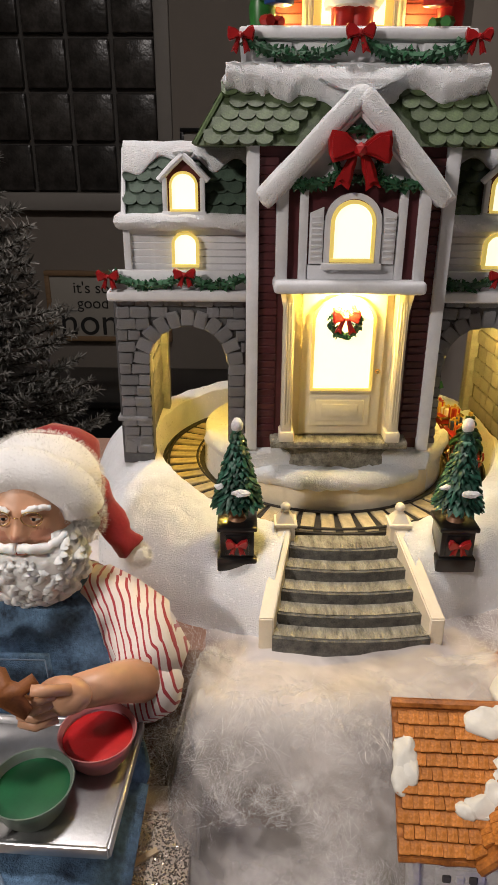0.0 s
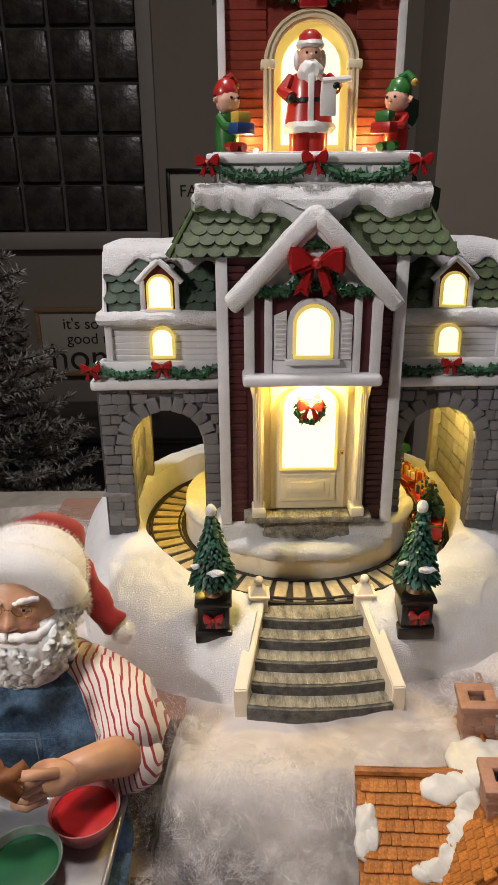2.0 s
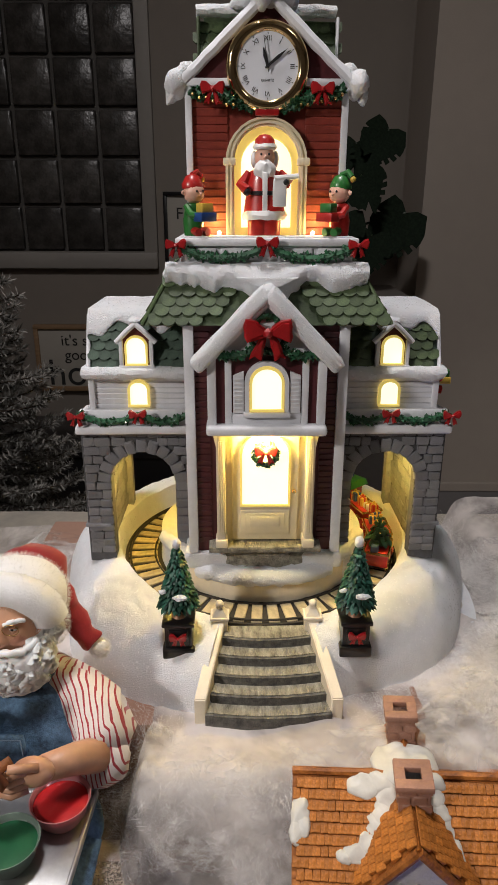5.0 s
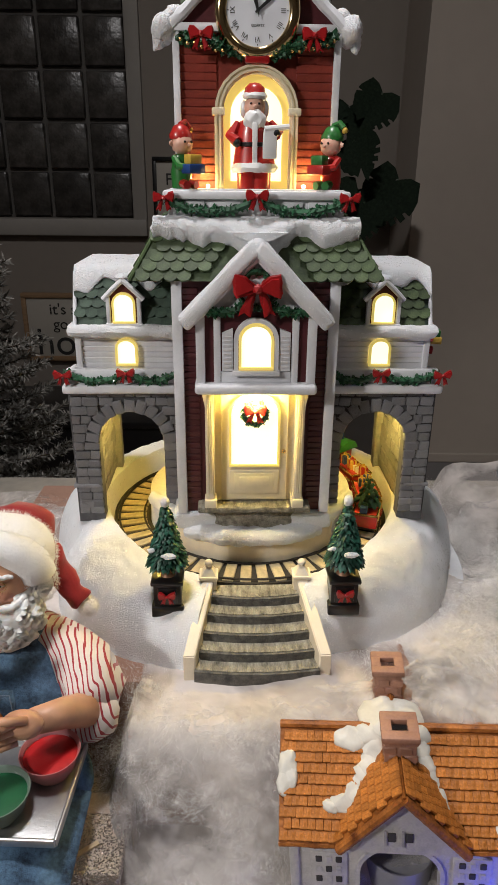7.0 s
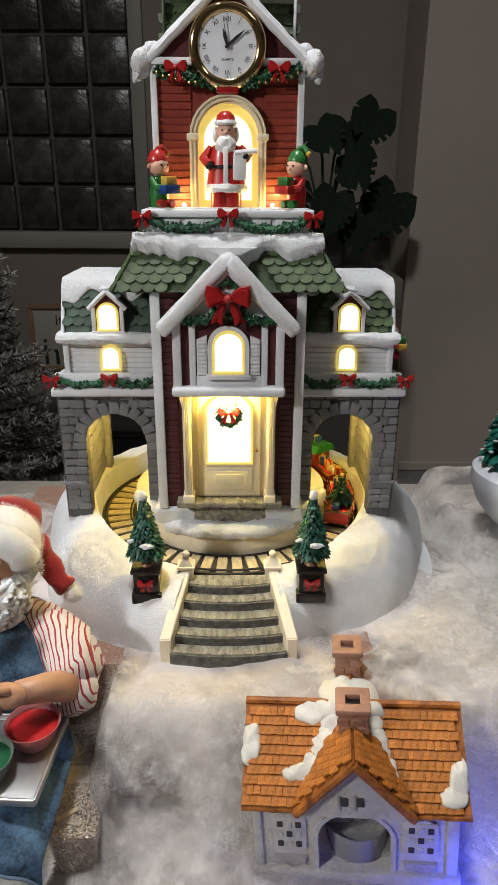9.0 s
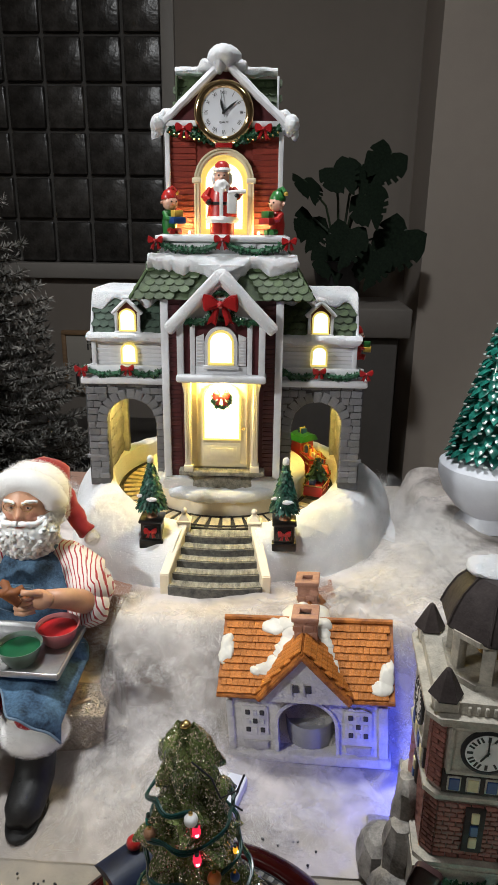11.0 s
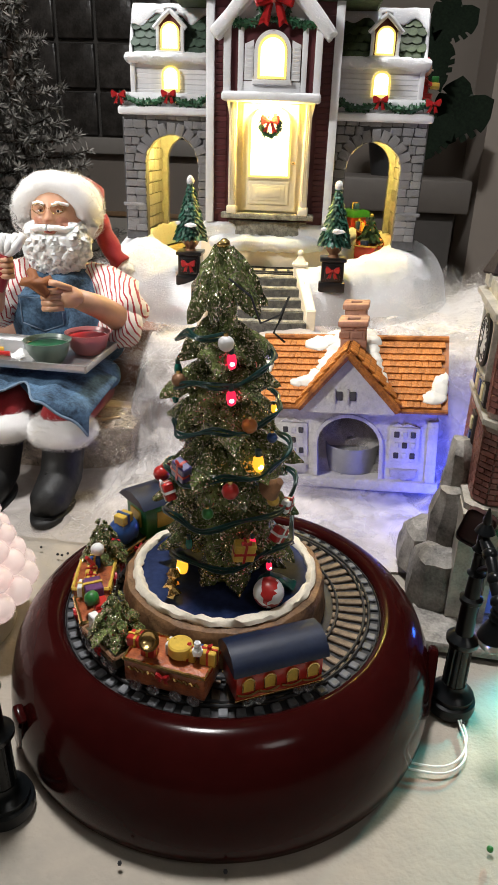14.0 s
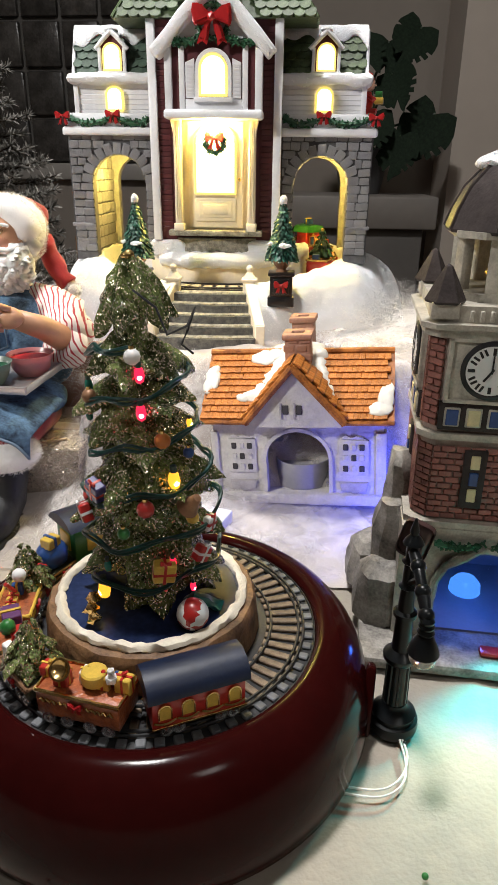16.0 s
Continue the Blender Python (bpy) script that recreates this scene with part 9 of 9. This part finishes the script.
    ogee = [(-0.0205, 0.0280), (-0.0200, 0.0360), (-0.0165, 0.0440), (-0.0090, 0.0485), (-0.0020, 0.0545)]
    for s in (-1, 1):
        part("arch_tracery", tube(dense([(0.003 + s * x, -H - 0.0064, z) for x, z in reversed(ogee)] if s > 0 else [(0.003 - abs(x), -H - 0.0064, z) for x, z in reversed(ogee)], 0.004), 0.0018, 8), cream, t)
    # the upper stage sits a little lower than the brick body's own top
    for ob in t.children:
        if ob.name.split(".")[0] in ("cornice", "parapet", "baluster", "turret", "cupola_floor", "bell", "column", "cupola_ring", "dome", "rib", "dome_snow"):
            ob.location.z -= 0.0042
    # rocky buttress beside it, with a brown signboard
    for x, y, z0, z1, r in ((-0.0370, -0.018, 0.005, 0.0340, 0.0125), (-0.0345, -0.010, 0.020, 0.0600, 0.0095), (-0.0330, -0.002, 0.040, 0.0820, 0.0070), (-0.040, 0.010, 0.005, 0.030, 0.014), (0.040, -0.02, 0.004, 0.040, 0.012)):
        b = lathe([(0, z0), (r, z0), (r * 1.02, z0 + (z1 - z0) * 0.5), (r * 0.92, z0 + (z1 - z0) * 0.85), (r * 0.6, z1), (0, z1 + 0.001)], 9, x, y)
        part("rock", lumpy(fine(b, 1), 0.0026, 0.010, x * 100), rock, t, smooth=25)
    part("signboard", move(box(-0.0065, 0.0065, -0.0014, 0.0014, -0.0085, 0.0085, 0.0030, 3), pose(-0.0270, -0.0365, 0.0560, 0, 14, -20)), mat("brown_sign", (0.05, 0.025, 0.025), 0.45, var=0.3, coat=0.3), t)
    part("gift_on_step", lumpy(box(0.004, 0.016, -0.0440, -0.0380, 0.006, 0.0085, 0.001), 0.0008, 0.004), RED, t)


build_brick_tower()
# its blue lamp inside, the coloured light that it throws on the cloth, and a blue LED behind it
lamp("tower_hall_glow", "POINT", (0.1880, 0.0560, 0.0300), 0.014, (0.08, 0.20, 1.0), 0.004)
lamp("tower_projector", "SPOT", (0.1930, 0.0380, 0.0460), 0.36, (0.06, 0.80, 0.78), 0.003, (0.205, -0.040, 0.0), 104)
lamp("tower_projector_warm", "SPOT", (0.1860, 0.0390, 0.0400), 0.34, (1.0, 0.42, 0.13), 0.006, (0.165, -0.100, 0.0), 66)
lamp("blue_string_led", "POINT", (0.1760, 0.1280, 0.0230), 0.09, (0.08, 0.10, 1.0), 0.003)


# ---------------------------------------------------------------- trees beside the house
def build_green_tree():
    glaze = mat("teal_glazed_pine", (0.008, 0.085, 0.065), 0.22, var=0.4, scale=160, second=(0.03, 0.17, 0.13), coat=0.6, rand=0.35, random_by="island")
    tip = mat("frosted_tip", (0.55, 0.62, 0.60), 0.5, var=0.2, scale=200)
    base = mat("white_glazed_base", (0.70, 0.72, 0.78), 0.4, var=0.06, scale=30)
    x, y = 0.2980, 0.4500
    t = thing("ceramic_tree", (x, y, 0.0500), "teal ceramic tree with frosted tips on a white snowy base", "ceramic tree")
    rnd = random.Random(4)
    part("stand", lathe([(0, 0.0), (0.0300, 0.0), (0.0290, 0.004), (0.0220, 0.012), (0.0200, 0.020), (0, 0.020)], 24), base, t)
    part("snow_base", lumpy(lathe([(0, 0.008), (0.0150, 0.008), (0.0330, 0.022), (0.0450, 0.038), (0.0510, 0.056), (0.0495, 0.066), (0.0420, 0.071), (0, 0.074)], 40), 0.0015, 0.02), base, t, "white rounded base")
    part("pine", tree_cone(0, 0, 0.0700, 0.2250, 0.0420, 15, 24, 0.0150, rnd, 0.55), glaze, t)
    b = []
    for k in range(15):
        f = k / 15
        n = max(5, int(22 * (1 - f * 0.72)))
        r = 0.0400 * (1 - f) ** 0.9 + 0.004
        for i in range(n):
            a = 2 * math.pi * (i + 0.5 * (k % 2)) / n
            b.append(ball(r * math.cos(a), r * math.sin(a), 0.0780 + 0.150 * f - 0.002, 0.0022 * (1.1 - 0.5 * f), 1, (1, 1, 0.55)))
    part("frosted_tips", merge(*b), tip, t, "pale frosted tips", kind="stuff")
    for i, (a, z, m) in enumerate(((200, 0.215, (0.0, 0.8, 0.6)), (230, 0.155, (0.02, 0.05, 1.0)), (250, 0.105, (1.0, 0.03, 0.05)))):
        e = mat("lit_coloured_bulb", m, 0.3, var=0, emit=m, power=6.0)
        r = 0.0420 * (1 - (z - 0.07) / 0.155) + 0.006
        part("bulb", ball(r * math.cos(radians(a + 70)), r * math.sin(radians(a + 70)), z, 0.0022, 2), e, t)


def build_acrylic_tree():
    clear = mat("milky_acrylic", (0.86, 0.79, 0.75), 0.08, var=0.06, scale=60, transmission=0.6, coat=0.4, emit=(1.0, 0.74, 0.64), power=0.13)
    foot = mat("cream_acrylic_foot", (0.72, 0.66, 0.56), 0.35, var=0.05)
    t = thing("acrylic_tree", (-0.0690, 0.0080, 0.0), "milky bubbled acrylic tree with a pink glow", "ornament")
    part("foot", cyl(0, 0, 0.0005, 0.0200, 0.0300, 0.0315, 32, 0.002), foot, t)
    rnd = random.Random(6)
    bs = [lathe([(0, 0.018), (0.030, 0.020), (0.026, 0.045), (0.014, 0.085), (0, 0.110)], 24)]
    for k in range(9):
        f = k / 9
        r = 0.0315 * (1 - f) + 0.003
        n = int(15 * (1 - 0.7 * f)) + 3
        for i in range(n):
            a = 2 * math.pi * (i + 0.5 * (k % 2)) / n
            bs.append(ball(r * math.cos(a), r * math.sin(a), 0.0250 + 0.088 * f + rnd.uniform(-0.001, 0.001), 0.0075 * (1.05 - 0.55 * f), 2, (1, 1, 0.8)))
    part("bubbled_cone", merge(*bs), clear, t)
    part("pink_led", ball(0.0280, -0.0070, 0.0420, 0.0030, 2), mat("pink_led_glow", (1, 0.5, 0.4), 0.3, var=0, emit=(1.0, 0.30, 0.22), power=1.2), t)


def build_flocked_tree():
    needle = mat("flocked_needle", (0.060, 0.060, 0.052), 0.9, var=0.35, scale=30, second=(0.34, 0.325, 0.295), rand=0.5, random_by="island")
    bark = mat("dark_bark", (0.05, 0.035, 0.025), 0.9, var=0.3, scale=30)
    t = thing("flocked_pine", (-0.6000, 1.3000, -0.7500), "grey-green artificial pine with white flocking on a stand", "christmas tree")
    part("trunk", tube([(0, 0, 0), (0, 0, 0.6), (0, 0, 1.24)], 0.02, 10, [0.026, 0.018, 0.004]), bark, t)
    for a in (0, 120, 240):
        part("foot", tube([(0, 0, 0.05), (0.16 * math.cos(radians(a)), 0.16 * math.sin(radians(a)), 0.012)], 0.010, 8), bark, t)
    rnd = random.Random(14)
    verts, faces = [], []
    tw = []
    for k in range(30):
        f = k / 30
        z = 0.28 + 0.94 * f
        r = 0.30 * (1 - f) ** 0.85 + 0.02
        n = max(4, int(15 * (1 - f * 0.7)))
        for i in range(n):
            a = 2 * math.pi * (i + rnd.random()) / n
            L_ = r * rnd.uniform(0.75, 1.12)
            d = Vector((math.cos(a), math.sin(a), 0))
            pts = [Vector((0, 0, z)) + d * L_ * u + Vector((0, 0, -0.10 * L_ * u + 0.22 * L_ * u * u)) for u in (0, 0.25, 0.5, 0.75, 1.0)]
            tw.append(pts)
            for q in range(int(80 + 1000 * L_)):
                u = rnd.uniform(0.12, 1.0) * 4
                j = min(3, int(u))
                p = pts[j].lerp(pts[j + 1], u - j)
                out = (pts[j + 1] - pts[j]).normalized()
                w = (out * 0.8 + Vector((rnd.gauss(0, 0.75), rnd.gauss(0, 0.75), rnd.gauss(0, 0.75)))).normalized()
                q1 = p + w * rnd.uniform(0.012, 0.024)
                s = w.cross(Vector((rnd.gauss(0, 1), rnd.gauss(0, 1), rnd.gauss(0, 1)))).normalized() * 0.0016
                i0 = len(verts)
                verts += [tuple(p - s * 0.5), tuple(p.lerp(q1, 0.6) - s), tuple(q1), tuple(p.lerp(q1, 0.6) + s), tuple(p + s * 0.5)]
                faces.append((i0, i0 + 1, i0 + 2, i0 + 3, i0 + 4))
    me = bpy.data.meshes.new("needles")
    me.from_pydata(verts, [], faces)
    me.materials.append(needle)
    ob = new("needles", me)
    ob.parent = t
    tagged(ob, "white-flocked needles", kind="stuff")
    part("branch_work", merge(*[tube(p, 0.003, 4, [0.004, 0.003, 0.0025, 0.002, 0.001]) for p in tw]), bark, t)


def leaf_outline(notches):
    """Half of a split leaf, from the stalk round to the tip, as (x, z) of a unit leaf."""
    pts = [(0.0, 0.0), (0.16, -0.12), (0.34, -0.14)]
    for i in range(notches):
        f = i / notches
        a = -0.25 + 1.55 * f
        r = 0.50 * math.cos(a * 0.55)
        pts += [(r * math.cos(a) * 1.0, 0.28 + 0.55 * math.sin(a)), (r * math.cos(a + 0.14), 0.30 + 0.58 * math.sin(a + 0.14)), (0.16 * math.cos(a + 0.2), 0.26 + 0.42 * math.sin(a + 0.2))]
    pts += [(0.05, 0.92), (0.0, 1.02)]
    return pts


def build_monstera():
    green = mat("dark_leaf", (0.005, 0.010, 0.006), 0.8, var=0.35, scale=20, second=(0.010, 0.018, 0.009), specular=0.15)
    stem = mat("leaf_stalk", (0.02, 0.035, 0.015), 0.5, var=0.2)
    pot = mat("dark_pot", (0.05, 0.05, 0.052), 0.5, var=0.15, scale=20)
    wood = mat("grey_console_paint", (0.15, 0.135, 0.12), 0.6, var=0.08, scale=10)
    cab = thing("console_cabinet", (0.28, 1.78, -0.75), "grey console cabinet under a potted plant", "cabinet")
    part("body", box(-0.30, 0.12, -0.14, 0.13, 0.05, 0.80, 0.004), mat("dark_console_front", (0.075, 0.068, 0.062), 0.6, var=0.1, scale=8), cab)
    part("worktop", box(-0.32, 0.15, -0.16, 0.14, 0.80, 0.88, 0.006), wood, cab)
    for x in (-0.28, 0.10):
        for y in (-0.12, 0.11):
            part("leg", box(x - 0.02, x + 0.02, y - 0.02, y + 0.02, 0, 0.05), SKIRT, cab)
    t = thing("monstera_plant", (0.24, 1.80, 0.1300), "dark potted plant with large split leaves", "plant")
    part("pot", lathe([(0, 0), (0.055, 0), (0.075, 0.11), (0.080, 0.115), (0.070, 0.115), (0.066, 0.10), (0, 0.10)], 28), pot, t)
    half = leaf_outline(5)
    rnd = random.Random(2)
    for x, y, z, s, tilt, yaw in ((0.185, -0.02, 0.20, 0.150, 15, -20), (0.130, 0.00, 0.40, 0.120, 25, -10), (-0.030, -0.02, 0.36, 0.110, 40, 30), (0.060, -0.05, 0.29, 0.115, 25, -60), (-0.08, 0.02, 0.23, 0.120, 30, 60),
                              (0.020, -0.08, 0.20, 0.120, 20, 10), (0.095, -0.06, 0.145, 0.115, 10, -30), (-0.04, -0.05, 0.15, 0.110, 20, 40), (-0.11, 0.0, 0.33, 0.10, 45, 100), (0.05, 0.01, 0.37, 0.11, 30, 25)):
        b = BM()
        for s_ in (-1, 1):
            ring = [b.verts.new((s_ * px, 0.05 * px * px * 4, pz)) for px, pz in half]
            f = b.faces.new(ring)
        bmesh.ops.triangulate(b, faces=b.faces[:])
        ret = bmesh.ops.extrude_face_region(b, geom=b.faces[:])
        for v in ret["geom"]:
            if isinstance(v, bmesh.types.BMVert):
                v.co.y += 0.006
        m = Matrix.Translation((x, y, z)) @ pose(0, 0, 0, 0, 0, yaw * 0.35) @ pose(0, 0, 0, 180 - tilt, rnd.uniform(-35, 35), 0) @ Matrix.Scale(s, 4)
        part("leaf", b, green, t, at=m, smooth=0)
        part("stalk", tube([(0, 0, 0.10), (x * 0.4, y * 0.4, 0.10 + (z - 0.10) * 0.7), (x, y, z)], 0.0035, 6), stem, t)


def build_pictures():
    oak = mat("oak_frame", (0.27, 0.17, 0.09), 0.6, var=0.2, scale=20, stretch=(1, 1, 6))
    paper = mat("cream_print", (0.42, 0.39, 0.34), 0.8, var=0.04, scale=6)
    ink = mat("charcoal_lettering", (0.02, 0.02, 0.02), 0.7, var=0.1)
    s = thing("framed_sign", (-0.5150, 2.1990, -0.1500), "cream framed wall sign with dark lettering", "sign")
    part("board", box(-0.190, 0.190, -0.014, 0.0, -0.100, 0.100, 0.001), paper, s)
    for a in ((-0.205, 0.205, 0.100, 0.115), (-0.205, 0.205, -0.115, -0.100), (-0.205, -0.190, -0.100, 0.100), (0.190, 0.205, -0.100, 0.100)):
        part("frame_bar", box(a[0], a[1], -0.022, 0.0, a[2], a[3], 0.002), oak, s)
    words("lettering", "it's so", 0.052, ink, s, pose(-0.055, -0.0150, 0.060, 90), 0.0006)
    words("lettering", "good to be", 0.052, ink, s, pose(0.010, -0.0150, 0.010, 90), 0.0006)
    words("lettering", "home", 0.130, ink, s, pose(-0.020, -0.0150, -0.055, 90), 0.0006)
    p = thing("picture_frame", (-0.1650, 2.1990, 0.2350), "black picture frame with a pale print", "picture")
    part("print", box(-0.085, 0.085, -0.012, 0.0, -0.140, 0.140, 0.001), paper, p)
    for a in ((-0.097, 0.097, 0.140, 0.152), (-0.097, 0.097, -0.152, -0.140), (-0.097, -0.085, -0.140, 0.140), (0.085, 0.097, -0.140, 0.140)):
        part("frame_bar", box(a[0], a[1], -0.022, 0.0, a[2], a[3], 0.002), BLACK, p)
    words("lettering", "FA", 0.050, ink, p, pose(-0.030, -0.0130, 0.085, 90), 0.0006)
    c = thing("low_cabinet", (-0.55, 1.9800, -0.75), "black low cabinet against the wall", "cabinet")
    part("body", box(-0.50, 0.50, -0.17, 0.17, 0.04, 0.38, 0.004), BLACK, c)
    part("worktop", box(-0.51, 0.51, -0.18, 0.18, 0.38, 0.40, 0.003), BLACK, c)
    for x in (-0.47, 0.47):
        for y in (-0.14, 0.14):
            part("leg", box(x - 0.02, x + 0.02, y - 0.02, y + 0.02, 0, 0.04), BLACK, c)


def build_small_things():
    foam = mat("white_foam", (0.74, 0.75, 0.80), 0.6, var=0.05, scale=60)
    tagged(part("foam_block", move(box(-0.021, 0.021, -0.030, 0.030, 0.0, 0.010, 0.0015), pose(0.0420, 0.1190, 0.001, 0, 0, -16)), foam), "flat white foam block lying on the cloth", "foam block")
    beads = [("black", INK), ("green", GREEN), ("red", RED)]
    rnd = random.Random(77)
    first = None
    spots = [(rnd.gauss(0.108, 0.014), rnd.gauss(0.106, 0.008)) for _ in range(22)] + [(rnd.gauss(-0.034, 0.012), rnd.gauss(0.072, 0.012)) for _ in range(9)] + [(0.1512, -0.0125), (0.0005, -0.0640), (0.0380, -0.0830), (0.0700, -0.0810)]
    for x, y in spots:
        if first is None:
            first = tagged(part("bead", ball(0, 0, 0, 0.0008, 1), INK, at=(x, y, 0.0015)), "tiny dark bead lying on the cloth", "bead", "scattered beads")
        else:
            copy_thing(first, Matrix.Translation((x, y, 0.0015)))
    tagged(part("bead", ball(0, 0, 0, 0.0011, 2), GREEN, at=(0.1510, -0.0625, 0.0016)), "tiny green bead lying on the cloth", "bead", "scattered beads")
    tagged(part("bead", ball(0, 0, 0, 0.0011, 2), RED, at=(-0.0100, -0.0780, 0.0016)), "tiny red bead lying on the cloth", "bead", "scattered beads")
    # ceiling lights that light the table
    glow = mat("ceiling_light_diffuser", (0.9, 0.9, 0.88), 0.5, var=0, emit=(1.0, 0.9, 0.78), power=3.0)
    for x, y, z in ((-0.10, 0.20, 0.0), (0.9, -0.9, 0.0)):
        c = thing("ceiling_light", (x, y, 1.75), "round white ceiling light", "ceiling light", group="ceiling lights")
        part("rim", lathe([(0.11, -0.03), (0.125, -0.03), (0.125, 0.0), (0.11, 0.0)], 32), WHITE, c)
        part("diffuser", lathe([(0, -0.022), (0.11, -0.022), (0.11, -0.016), (0, -0.016)], 32), glow, c)


def build_added_lamp():
    """An added, unseen floor lamp beside the table, as a body for the spot from the side."""
    steel = mat("brushed_steel", (0.45, 0.45, 0.46), 0.35, 0.9, var=0.1, scale=60)
    t = thing("floor_lamp", (-1.02, -0.55, -0.75), "added unseen steel floor lamp with a turned reading head", "floor lamp")
    part("foot", cyl(0, 0, 0, 0.02, 0.13, seg=32, bevel=0.004), steel, t)
    part("pole", cyl(0, 0, 0.02, 1.60, 0.010, seg=14), steel, t)
    d = (Vector((0.05, 0.2, 0.08)) - Vector((-0.80, -0.42, 0.80))).normalized()
    tip = Vector((-0.80, -0.42, 0.80)) - d * 0.02 - Vector((-1.02, -0.55, -0.75))
    part("arm", tube([(0, 0, 1.60), tuple(tip - d * 0.10)], 0.007, 10), steel, t)
    part("shade", lathe([(0.02, -0.11), (0.03, -0.105), (0.085, 0.0), (0.082, 0.0), (0.028, -0.10), (0.0, -0.10)], 32), steel, t, at=Matrix.Translation(tip) @ d.to_track_quat("Z", "Y").to_matrix().to_4x4())


build_added_lamp()
build_green_tree()
build_acrylic_tree()
build_flocked_tree()
build_monstera()
build_pictures()
build_small_things()
